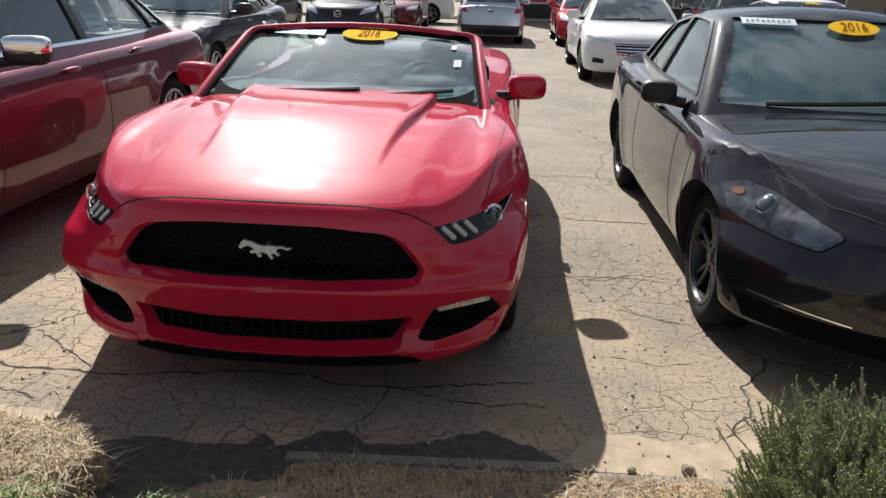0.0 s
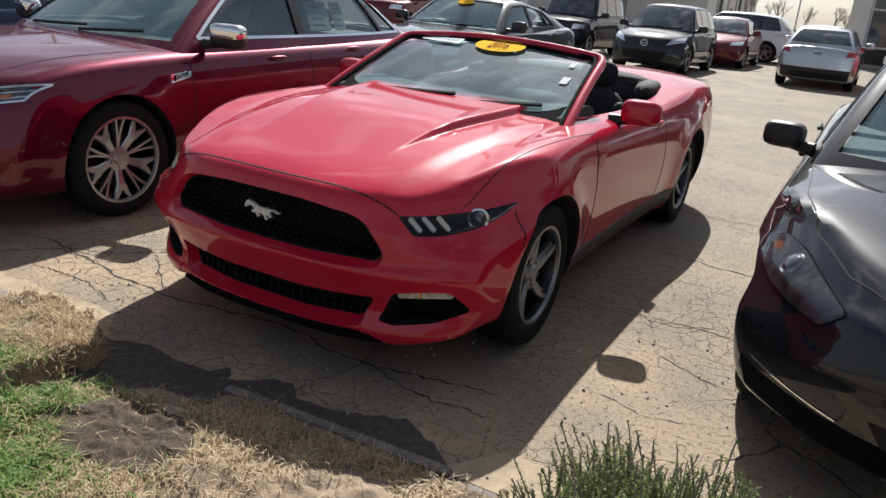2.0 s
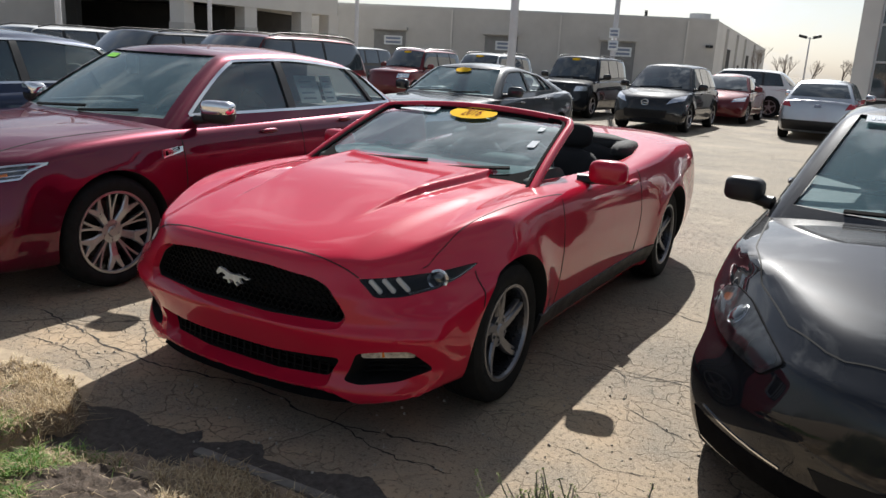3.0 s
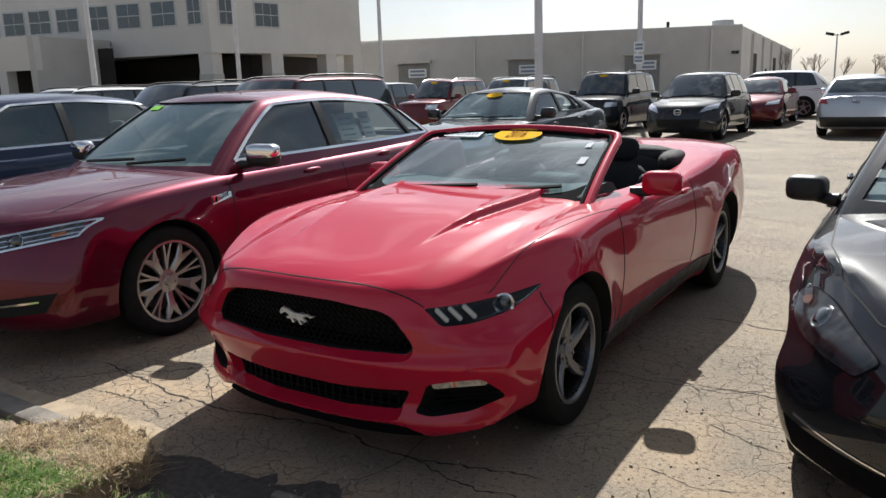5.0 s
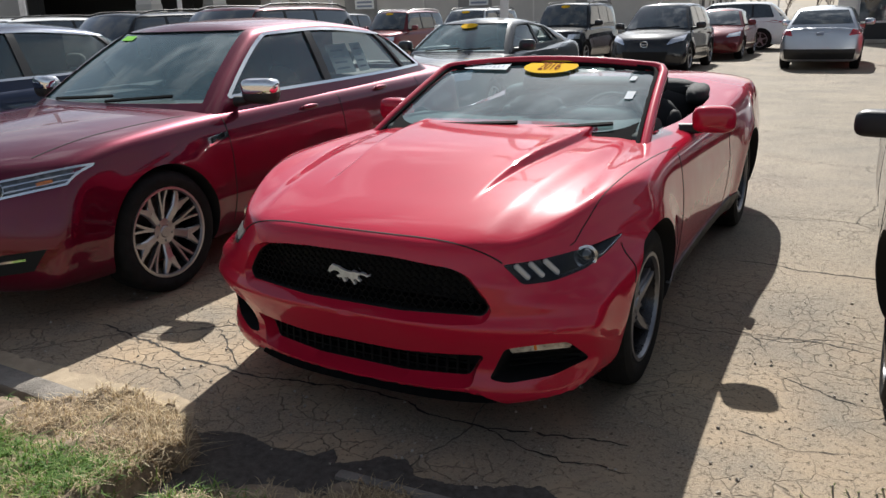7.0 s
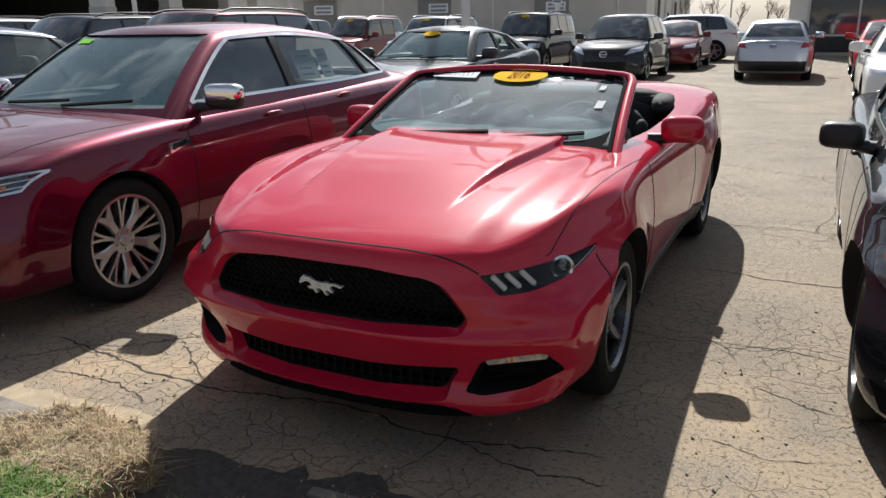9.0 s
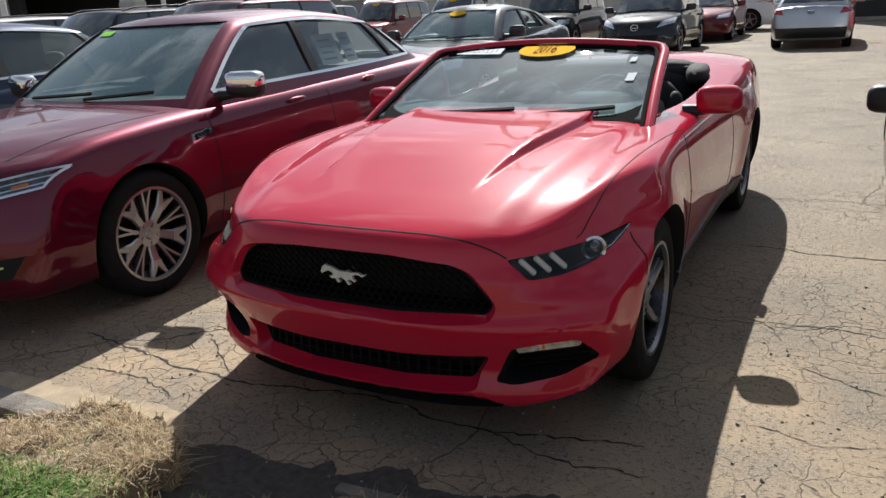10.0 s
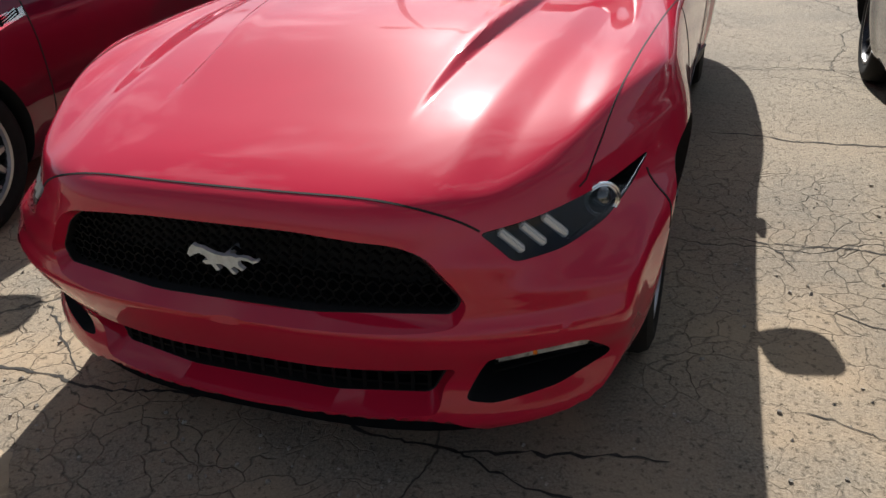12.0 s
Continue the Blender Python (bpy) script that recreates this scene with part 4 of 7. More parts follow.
    ws = patch("windshield", sh.cabin, glass_at, (0, 1, 0), CLEAN_SCREEN, car, 24, 14, -0.004, 0.0)
    ws.visible_shadow = False
    ws_band = patch("windshield_band", sh.cabin, lambda s, t: np.stack([(2 * s - 1) * 0.67, 0 * s, 0.885 + (0.078 + 0.040 * np.abs(2 * s - 1) ** 10) * t], 1), (0, 1, 0), CHIN, car, 40, 4, 0.0, 0.004)
    def frame_at(x, z, dy=0.0, dz=0.0):
        return Vector((x, float(sh.line(sh.ws, z, -0.03)) + sh.bow * (x / sh.xb) ** 2 + dy, z + dz))

    def frame_path(inset, dy, dz):
        zs_ = np.linspace(0.90, 1.195, 12)
        up = [(float(sh.half(np.array(2.0), np.array(z))) - inset, z) for z in zs_]
        bend = [(0.668 - inset - 0.012 * k * k, 1.207 + 0.0115 * k - 0.0012 * k * k) for k in range(4)]
        over = [(x, 1.266 - 0.032 * (x / 0.57) ** 2 - inset * 0.4) for x in np.linspace(0.555, 0.0, 14)]
        right = up + bend + over
        return [frame_at(x, z, dy, dz) for x, z in right] + [frame_at(-x, z, dy, dz) for x, z in reversed(right[:-1])]
    path = frame_path(0.015, 0.012, 0.0)
    tube("windshield_frame", path, 0.025, RED, car, "red windshield frame", segs=12)
    tube("frame_seal", frame_path(0.043, -0.006, -0.004), 0.012, CHIN, car, segs=6)
    tube("header_seal", [p + Vector((0, 0.035, -0.01)) for p in path[14:-14]], 0.022, TRIM, car, segs=8)
    wipers(car, sh, 0.950)
    sticker_oval(car, sh, 0.055, 1.222, 0.31, 0.058)
    paper_strip(car, sh, -0.50, -0.20, 1.208, 1.236)
    patch("inspection_sticker", sh.cabin, lambda s, t: np.stack([0.52 + 0.03 * s, 0 * s, 1.165 + 0.018 * t], 1), (0, 1, 0), PAPER, car, 3, 3, 0.003, 0.0)
    patch("inspection_sticker", sh.cabin, lambda s, t: np.stack([0.545 + 0.04 * s, 0 * s, 1.09 + 0.03 * t], 1), (0, 1, 0), PAPER, car, 3, 3, 0.003, 0.0)
    # inside
    bm = bmesh.new()
    prism(bm, rounded([(1.42, 0.95), (1.60, 0.985), (1.88, 0.985), (1.98, 0.92), (1.98, 0.72), (1.6, 0.60), (1.45, 0.7)], 0.05), "x", -0.69, 0.69)
    blob(bm, (0.44, 0.30, 0.12), (0.36, 1.84, 0.975), (0, 0, 0), 3)
    dash = part("dashboard", bm, DASH, car)
    bm = bmesh.new()
    box(bm, (0.30, 0.05, 0.18), (0, 1.97, 0.80), (-12, 0, 0), 0.02)
    part("centre_panel", bm, TRIM, dash)
    bm = bmesh.new()
    box(bm, (0.26, 1.2, 0.18), (0, 2.5, 0.60), (0, 0, 0), 0.04)
    part("centre_console", bm, TRIM, car)
    steering_wheel(car, 0.36, 2.10, 0.90)
    seat(car, 0.37, 2.52, 0.36, SEAT, 0.55)
    seat(car, -0.37, 2.52, 0.36, SEAT, 0.55)
    bm = bmesh.new()
    blob(bm, (1.18, 0.18, 0.50), (0, 3.32, 0.76), (-16, 0, 0), 4)
    blob(bm, (1.18, 0.45, 0.2), (0, 3.08, 0.56), (6, 0, 0), 4)
    part("rear_seat", bm, SEAT, car)
    bm = bmesh.new()
    blob(bm, (1.24, 0.34, 0.14), (0, 3.50, 0.965), (0, 0, 0), 4, 28)
    blob(bm, (1.12, 0.25, 0.12), (0, 3.46, 0.995), (4, 0, 0), 3.4, 28)
    blob(bm, (0.14, 0.55, 0.12), (0.62, 3.28, 0.97), (0, 0, 6), 3)
    blob(bm, (0.14, 0.55, 0.12), (-0.62, 3.28, 0.97), (0, 0, -6), 3)
    part("folded_top", bm, CANVAS, car, "folded black canvas roof")
    bm = bmesh.new()
    blob(bm, (0.24, 0.035, 0.065), (0, 2.12, 1.17), (8, 0, 0), 3)
    rod(bm, (0, 2.12, 1.19), (0, 2.13, 1.245), 0.008, segs=6)
    part("rear_view_mirror", bm, TRIM, car)
    for sg in (1, -1):
        bm = bmesh.new()
        box(bm, (0.05, 1.35, 0.40), (sg * 0.735, 2.20, 0.70), (0, 0, 0), 0.02)
        part("door_card", bm, SEAT, car)
    door_mirror(car, 0.95, 1.955, 0.975, RED, (0.215, 0.13, 0.135), 0.06)
    front_patch("tail_lamp", F, [(0.5, 0.75), (0.8, 0.75), (0.8, 0.92), (0.5, 0.92)], RED_LENS, car, way=(0, -1, 0))
    four_wheels(car, 0.335, 0.225, 0.235, "twist", [GREY_ALLOY], 0.80, 0.86, 3.58)
    return car, sh




# ---- other cars ----
def plain_car(name, L, W, H, hood, cowl, belt, deck, fo, wb, paint_mat, rear="sedan", nose=0.72, wheel=(0.335, 0.225, 0.22, 10, None), roof_y=None, hollow=False, trim_mat=TRIM,
              res=(24, 36, 80), sweep=0.45, bottom=0.2, front=None, rail=None, arch=None, mirror=True, sticker=None, seats=GREY_SEAT, screen=None, power=2.6, sweeps=None, tuck=0.13, edge_drop=0.10, panes=None, drop=0.05, cabin_in=0.0):
    """A parked car. hood: bonnet height at the cowl; cowl: y of the windscreen's foot; belt: height of the window sills; deck: height of the boot lid."""
    car = new(name)
    e = L
    tail = {"sedan": e - 0.62, "fastback": e - 0.45, "hatch": e - 0.16, "suv": e - 0.10}[rear]
    ys, yr = cowl + (0.80 if rear != "suv" else 0.62), {"sedan": e - 1.55, "fastback": e - 1.75, "hatch": e - 0.72, "suv": e - 0.42}[rear]
    if roof_y:
        ys, yr = roof_y
    sh = Shape(
        L, W,
        top=curve((0, nose - 0.06), (0.08, nose), (0.3, nose + (hood - nose) * 0.45), (0.7, nose + (hood - nose) * 0.75), (cowl, hood), (cowl + 0.5, belt), (tail - 0.2, deck - 0.01), (tail + 0.05, deck), (e - 0.05, deck - 0.02), (e, deck - 0.06)),
        edge=curve((0, nose - 0.16), (0.3, nose - 0.05), (0.8, hood - edge_drop), (cowl, belt - 0.07), (L * 0.6, belt - 0.03), (tail, deck - 0.07), (e, deck - 0.14)),
        plan=curve((0, W / 2 - 0.10), (0.5, W / 2 - 0.02), (1.0, W / 2), (L * 0.7, W / 2), (e - 0.5, W / 2 - 0.02), (e, W / 2 - 0.10)),
        side=curve((0.15, -0.09), (0.3, -0.03), (0.5, 0.0), (0.7, -0.004), (0.9, -0.025), (1.1, -0.07)),
        front=front or curve((0.17, 0.14), (0.24, 0.05), (0.35, 0.02), (0.5, 0.0), (0.65, 0.02), (nose, 0.08), (nose + 0.12, 0.22)),
        sweep=sweeps or curve((0.2, sweep * 0.8), (0.5, sweep), (0.9, sweep * 1.2)),
        rear=curve((0.2, 0.12), (0.45, 0.0), (0.75, 0.03), (1.1, 0.10)),
        bottom=bottom, arches=(fo, fo + wb), arch=arch or wheel[0] + 0.035, power=power, flare=0.015, crown=2.4)
    if rear in ("hatch", "suv"):
        sh.rsweep = 0.12
    R = wheel[0]
    cuts = []
    if hollow:
        bm = bmesh.new()
        prism(bm, rounded([(-0.70, cowl + 0.15), (0.70, cowl + 0.15), (0.74, cowl + 0.8), (0.72, tail - 0.35), (0.6, tail - 0.25), (-0.6, tail - 0.25), (-0.72, tail - 0.35), (-0.74, cowl + 0.8)], 0.1), "z", 0.5, 1.6)
        cuts.append(bm)
    body_of(car, sh, paint_mat, R, fo, fo + wb, cuts, res)
    roof = curve((cowl, H - 0.06), (ys, H - 0.022), ((ys + yr) / 2, H), (yr, H - (0.05 if rear in ("sedan", "fastback") else 0.04)), (tail, H - 0.16))
    foot = belt + 0.02 if rear in ("hatch", "suv") else deck - 0.02
    sh.cabin_from(((cowl, hood - 0.01), (ys, H - 0.03)), roof, ((tail, foot), (yr, H - 0.05)), W / 2 - 0.10 - cabin_in, W / 2 - 0.33 - cabin_in * 0.5 if rear != "suv" else W / 2 - 0.24, belt, H, bow=0.20, rbow=0.14,
                  plan=curve((cowl, 0.99), (cowl + 1.0, 1.0), (yr - 0.3, 0.985), (tail, 0.90 if rear in ("sedan", "fastback") else 0.95)))
    bl = curve((cowl, belt + 0.02), (yr, belt + 0.045), (tail, belt + 0.07))
    if panes is None:
        b = cowl + (ys - cowl) * 0.5 + 0.62 + 0.35
        if rear in ("sedan", "fastback"):
            panes = [(cowl + 0.36, ys + 0.12, b, b), (b + 0.09, b + 0.07, yr + 0.02, yr + 0.30), (yr + 0.35, yr + 0.06, yr + 0.18, yr + 0.62)]
        else:
            panes = [(cowl + 0.30, ys + 0.06, b, b), (b + 0.09, b + 0.07, b + 0.85, b + 0.9), (b + 0.97, b + 0.92, yr - 0.02, min(tail - 0.25, yr + 0.2))]
    build_cabin(car, sh, paint_mat, panes, bl, drop, (hood + 0.012, H - 0.085), (foot + 0.05, H - 0.12), hollow, trim_mat, res=(res[0], res[1], res[2]), screen=screen)
    door_lines(car, sh, (cowl + 0.20, panes[0][3] + 0.04, panes[1][3] + 0.03), 0.30, belt - 0.03)
    wipers(car, sh, hood + 0.005)
    if mirror:
        door_mirror(car, W / 2 + 0.09, cowl + 0.43, belt + 0.06, TRIM if mirror in ("black", "chrome") else paint_mat, (0.24, 0.13, 0.16), 0.07, CHROME if mirror == "chrome" else None)
    if sticker:
        sticker_oval(car, sh, sticker[0], H - 0.125, 0.28, 0.07, sticker[1])
    if hollow:
        steering_wheel(car, 0.36, cowl + 0.62, belt - 0.02)
        for x in (-0.37, 0.37):
            seat(car, x, cowl + 1.05, 0.52, seats, 0.60)
        bm = bmesh.new()
        blob(bm, (1.2, 0.18, 0.6), (0, cowl + 2.20, 0.86), (-14, 0, 0), 4)
        for x in (-0.36, 0.36):
            blob(bm, (0.26, 0.1, 0.15), (x, cowl + 2.28, 1.20), (-14, 0, 0), 3)
        part("rear_seat", bm, seats, car)
        bm = bmesh.new()
        prism(bm, rounded([(cowl + 0.10, belt - 0.07), (cowl + 0.45, belt - 0.03), (cowl + 0.62, belt - 0.10), (cowl + 0.6, 0.7), (cowl + 0.12, 0.7)], 0.04), "x", -0.68, 0.68)
        part("dashboard", bm, DASH, car)
    if rail:
        for s in (1, -1):
            x = s * (sh.xt - 0.03)
            pts = [(x, y, float(sh.roof(np.array([y]))[0]) - 0.035 + (0.05 if 0 < i < 9 else 0.0)) for i, y in enumerate(np.linspace(ys + 0.15, yr - 0.1, 10))]
            tube("roof_rail", pts, 0.016, rail, car, segs=8)
    four_wheels(car, R, wheel[1], wheel[2], wheel[3], wheel[4] or ALLOY, W / 2 - tuck, fo, fo + wb)
    return car, sh


def face(car, sh, lamp, grille, intake, lamp_mat=LAMP_SILVER, bars=0, bar_mat=CHROME, tail=None, plate=False, surround=None):
    """Lamps and openings on the nose, and lamps on the tail."""
    F = sh.body
    if lamp:
        for h in front_patch("headlight", F, lamp, lamp_mat, car, True, (10, 6), 0.004, 0.01):
            pass
    if grille:
        g = front_patch("grille", F, grille, TRIM, car, True, (10, 6), 0.003, 0.01)
        for i in range(bars):
            t = (i + 0.5) / bars
            def f(s, t=t):
                x = (2 * s - 1) * (grille[1][0] * (1 - t) + grille[2][0] * t) * 0.97
                return np.stack([x, 0 * x, (grille[0][1] * (1 - t) + grille[3][1] * t) + 0 * x], 1)
            strip("grille_bar", F, f, (0, 1, 0), 0.014, bar_mat, g[0], 24, 0.008, thick=0.008)
    if intake:
        front_patch("intake", F, intake, CAVITY, car, True, (10, 5), 0.003, 0.01)
    if tail:
        front_patch("tail_lamp", F, tail, RED_LENS, car, True, (8, 6), 0.005, 0.012, (0, -1, 0))
    if plate:
        bm = box(bmesh.new(), (0.30, 0.012, 0.15), (0, -0.005, 0.45), (0, 0, 0), 0.004)
        part("plate", bm, PAPER, car)


def rich_lamp(car, sh, quad, px, pz):
    """A headlight with a dark bowl, a round projector in its ring, silver strips and a clear cover."""
    F = sh.body
    bowls = front_patch("headlight", F, quad, BOWL_DARK, car, True, (16, 8), 0.002, 0.02)
    q = np.array(quad)
    for s, bowl in zip((1, -1), bowls):
        def at(x, z, back=0.0):
            p = reach(F, np.array([[s * x, -0.6, z]]), np.array([[0, 1.0, 0]]), 2.5, 60, True)[0]
            return Vector((p[0], p[1] + back, p[2]))
        bm = bmesh.new()
        bmesh.ops.create_uvsphere(bm, u_segments=20, v_segments=12, radius=0.036, matrix=Matrix.Translation(at(px, pz, 0.012)))
        part("projector", bm, DARK_GLASS, bowl)
        n = Vector(normals(F, np.array([tuple(at(px, pz))]))[0])
        m = Matrix.Translation(at(px, pz) + n * 0.008) @ n.to_track_quat("Z", "Y").to_matrix().to_4x4()
        tube("projector_ring", [m @ Vector((0.044 * math.cos(a), 0.044 * math.sin(a), 0)) for a in np.linspace(0, 2 * math.pi, 25)[:-1]], 0.004, LAMP_SILVER, bowl, segs=6, closed=True)
        edge = np.array([q[0], q[1], q[2], q[3], q[0]])
        strip("lamp_rim", F, lambda a, s=s: np.stack([s * np.interp(a * 4, np.arange(5), edge[:, 0]), 0 * a, np.interp(a * 4, np.arange(5), edge[:, 1])], 1), (0, 1, 0), 0.012, LAMP_SILVER, bowl, 80, 0.016)
        for t in (0.30, 0.66):
            strip("lamp_strip", F, lambda a, t=t, s=s: np.stack([s * ((q[0] * (1 - t) + q[3] * t)[0] * (1 - a) + (q[1] * (1 - t) + q[2] * t)[0] * a), 0 * a, (q[0] * (1 - t) + q[3] * t)[1] * (1 - a) + (q[1] * (1 - t) + q[2] * t)[1] * a], 1), (0, 1, 0), 0.007, LAMP_SILVER, bowl, 20, 0.006)
        c = q[1] * 0.35 + q[2] * 0.35 + q[0] * 0.15 + q[3] * 0.15
        strip("amber_strip", F, lambda a, s=s: np.stack([s * (c[0] + 0.02 + 0.05 * a), 0 * a, c[1] - 0.004 + 0.012 * a], 1), (0, 1, 0), 0.018, AMBER, bowl, 8, 0.006)
    for cover in front_patch("lamp_cover", F, quad, LENS, car, True, (16, 8), 0.014, 0.0):
        cover.visible_shadow = False


def shaped_lamp(car, sh, outline, px, pz, amber, tip):
    """A headlight of any outline (x, z): dark bowl, a paler reflector at its tip, ringed projector, amber bulb, clear cover, black seam."""
    F = sh.body
    o = np.array(rounded(outline, 0.018, 4))
    c, n = o.mean(0), len(o)

    def sheet(s, ks, off, mats, name, parent, centre, pts):
        P = np.concatenate([centre + (pts - centre) * k for k in ks] + [centre[None]])
        P = np.stack([s * P[:, 0], -0.6 + 0 * P[:, 0], P[:, 1]], 1)
        P = reach(F, P, np.tile([0, 1.0, 0], (len(P), 1)), 2.5, 60, True)
        P = P + off * normals(F, P)
        m, q = len(pts), len(ks)
        faces = [(r * m + k, r * m + (k + 1) % m, (r + 1) * m + (k + 1) % m, (r + 1) * m + k) for r in range(q - 1) for k in range(m)]
        faces += [((q - 1) * m + k, (q - 1) * m + (k + 1) % m, q * m) for k in range(m)]
        if s < 0:
            faces = [tuple(reversed(f)) for f in faces]
        return linked(name, P, faces, mats, parent)
    for s in (1, -1):
        bowl = sheet(s, (1, 0.66, 0.33), 0.003, BOWL_DARK, "headlight", car, c, o)
        t = np.array(rounded(tip, 0.012, 3))
        sheet(s, (1, 0.5), 0.0055, BOWL, "reflector", bowl, t.mean(0), t)
        a = np.array(rounded(amber, 0.012, 3))
        sheet(s, (1, 0.5), 0.0065, DULL_AMBER, "amber_bulb", bowl, a.mean(0), a)
        p = reach(F, np.array([[s * px, -0.6, pz]]), np.array([[0, 1.0, 0]]), 2.5, 60, True)
        nn_ = Vector(normals(F, p)[0])
        m = Matrix.Translation(Vector(p[0]) + nn_ * 0.009) @ nn_.to_track_quat("Z", "Y").to_matrix().to_4x4()
        bm = bmesh.new()
        bmesh.ops.create_uvsphere(bm, u_segments=20, v_segments=12, radius=0.040, matrix=m @ Matrix.Diagonal((1, 1, 0.35, 1)))
        part("projector", bm, DARK_GLASS, bowl)
        tube("projector_ring", [m @ Vector((0.044 * math.cos(k), 0.044 * math.sin(k), 0)) for k in np.linspace(0, 2 * math.pi, 25)[:-1]], 0.003, LAMP_SILVER, bowl, segs=6, closed=True)
        sheet(s, (1, 0.66, 0.33), 0.016, LENS, "lamp_cover", bowl, c, o).visible_shadow = False
        e = reach(F, np.stack([s * o[:, 0], -0.6 + 0 * o[:, 0], o[:, 1]], 1), np.tile([0, 1.0, 0], (n, 1)), 2.5, 60, True)
        tube("lamp_seal", [tuple(v) for v in e], 0.004, CHIN, bowl, segs=6, closed=True)


# ---- ground ----
def asphalt():
    m = bpy.data.materials.new("cracked_asphalt")
    m.use_nodes = True
    nt, b = m.node_tree, m.node_tree.nodes["Principled BSDF"]
    L = nt.links.new
    co = nt.nodes.new("ShaderNodeTexCoord")

    def N(kind, **k):
        n = nt.nodes.new(kind)
        for a, v in k.items():
            n.inputs[a].default_value = v
        return n

    def noise_at(scale, detail=6.0, rough=0.6, vec=None):
        n = N("ShaderNodeTexNoise", Scale=scale, Detail=detail, Roughness=rough)
        L(vec or co.outputs["Object"], n.inputs["Vector"])
        return n
    warp = noise_at(2.2, 4.0)
    add = nt.nodes.new("ShaderNodeVectorMath")
    add.operation = "MULTIPLY_ADD"
    add.inputs[1].default_value = (0.35, 0.35, 0.0)
    L(warp.outputs["Color"], add.inputs[0])
    L(co.outputs["Object"], add.inputs[2])

    def cracks(scale, width):
        v = nt.nodes.new("ShaderNodeTexVoronoi")
        v.feature = "DISTANCE_TO_EDGE"
        v.inputs["Scale"].default_value = scale
        L(add.outputs[0], v.inputs["Vector"])
        r = N("ShaderNodeMapRange")
        r.inputs["From Min"].default_value, r.inputs["From Max"].default_value = 0.0, width
        L(v.outputs["Distance"], r.inputs[0])
        return r.outputs[0]

    def math_(op, a, bb):
        n = nt.nodes.new("ShaderNodeMath")
        n.operation = op
        for i, x in enumerate((a, bb)):
            if isinstance(x, (int, float)):
                n.inputs[i].default_value = x
            else:
                L(x, n.inputs[i])
        return n.outputs[0]
    fine = cracks(9.0, 0.028)
    wide = cracks(0.42, 0.0022)
    zone = N("ShaderNodeMapRange")
    zone.inputs["From Min"].default_value, zone.inputs["From Max"].default_value = 0.38, 0.50
    L(noise_at(0.55, 2.0).outputs["Fac"], zone.inputs[0])
    broken = noise_at(3.5, 3.0)
    bz = N("ShaderNodeMapRange")
    bz.inputs["From Min"].default_value, bz.inputs["From Max"].default_value = 0.36, 0.46
    L(broken.outputs["Fac"], bz.inputs[0])
    keep = math_("MULTIPLY", math_("MULTIPLY", zone.outputs[0], 0.62), bz.outputs[0])
    fine = math_("SUBTRACT", 1.0, math_("MULTIPLY", math_("SUBTRACT", 1.0, fine), keep))
    crack = math_("MULTIPLY", fine, wide)
    # colour: worn binder, pale aggregate, sand washed in
    ramp = nt.nodes.new("ShaderNodeValToRGB")
    ramp.color_ramp.elements[0].position, ramp.color_ramp.elements[1].position = 0.40, 0.62
    ramp.color_ramp.elements[0].color, ramp.color_ramp.elements[1].color = (0.160, 0.140, 0.112, 1), (0.405, 0.345, 0.265, 1)
    L(noise_at(110.0, 8.0, 0.8).outputs["Fac"], ramp.inputs[0])
    big = nt.nodes.new("ShaderNodeMix")
    big.data_type, big.blend_type = "RGBA", "MULTIPLY"
    big.inputs[0].default_value = 1.0
    br = nt.nodes.new("ShaderNodeValToRGB")
    br.color_ramp.elements[0].position, br.color_ramp.elements[1].position = 0.30, 0.68
    br.color_ramp.elements[0].color, br.color_ramp.elements[1].color = (0.72, 0.72, 0.73, 1), (1.08, 1.05, 1.0, 1)
    L(noise_at(0.9, 6.0).outputs["Fac"], br.inputs[0])
    # sand and earth washed out of the verge, thinning away from it
    split = nt.nodes.new("ShaderNodeSeparateXYZ")
    L(co.outputs["Object"], split.inputs[0])
    far_ = N("ShaderNodeMapRange")
    far_.inputs["From Min"].default_value, far_.inputs["From Max"].default_value = 3.6, 0.3
    L(split.outputs["Y"], far_.inputs[0])
    spread = N("ShaderNodeMapRange")
    spread.inputs["From Min"].default_value, spread.inputs["From Max"].default_value = 0.36, 0.66
    L(noise_at(1.7, 8.0, 0.65).outputs["Fac"], spread.inputs[0])
    sandy = nt.nodes.new("ShaderNodeMix")
    sandy.data_type = "RGBA"
    sandy.inputs[7].default_value = (0.43, 0.325, 0.215, 1)
    L(math_("MULTIPLY", math_("MULTIPLY", far_.outputs[0], spread.outputs[0]), 0.9), sandy.inputs[0])
    L(ramp.outputs[0], sandy.inputs[6])
    # coarse pits and dark grains
    pit = N("ShaderNodeMapRange")
    pit.inputs["From Min"].default_value, pit.inputs["From Max"].default_value = 0.34, 0.46
    pit.inputs["To Min"].default_value = 0.42
    L(noise_at(42.0, 5.0, 0.7).outputs["Fac"], pit.inputs[0])
    pitted = nt.nodes.new("ShaderNodeMix")
    pitted.data_type, pitted.blend_type = "RGBA", "MULTIPLY"
    pitted.inputs[0].default_value = 1.0
    L(sandy.outputs[2], pitted.inputs[6])
    L(pit.outputs[0], pitted.inputs[7])
    L(pitted.outputs[2], big.inputs[6])
    L(br.outputs[0], big.inputs[7])
    cr = nt.nodes.new("ShaderNodeMix")
    cr.data_type = "RGBA"
    cr.inputs[6].default_value = (0.075, 0.065, 0.054, 1)
    L(crack, cr.inputs[0])
    L(big.outputs[2], cr.inputs[7])
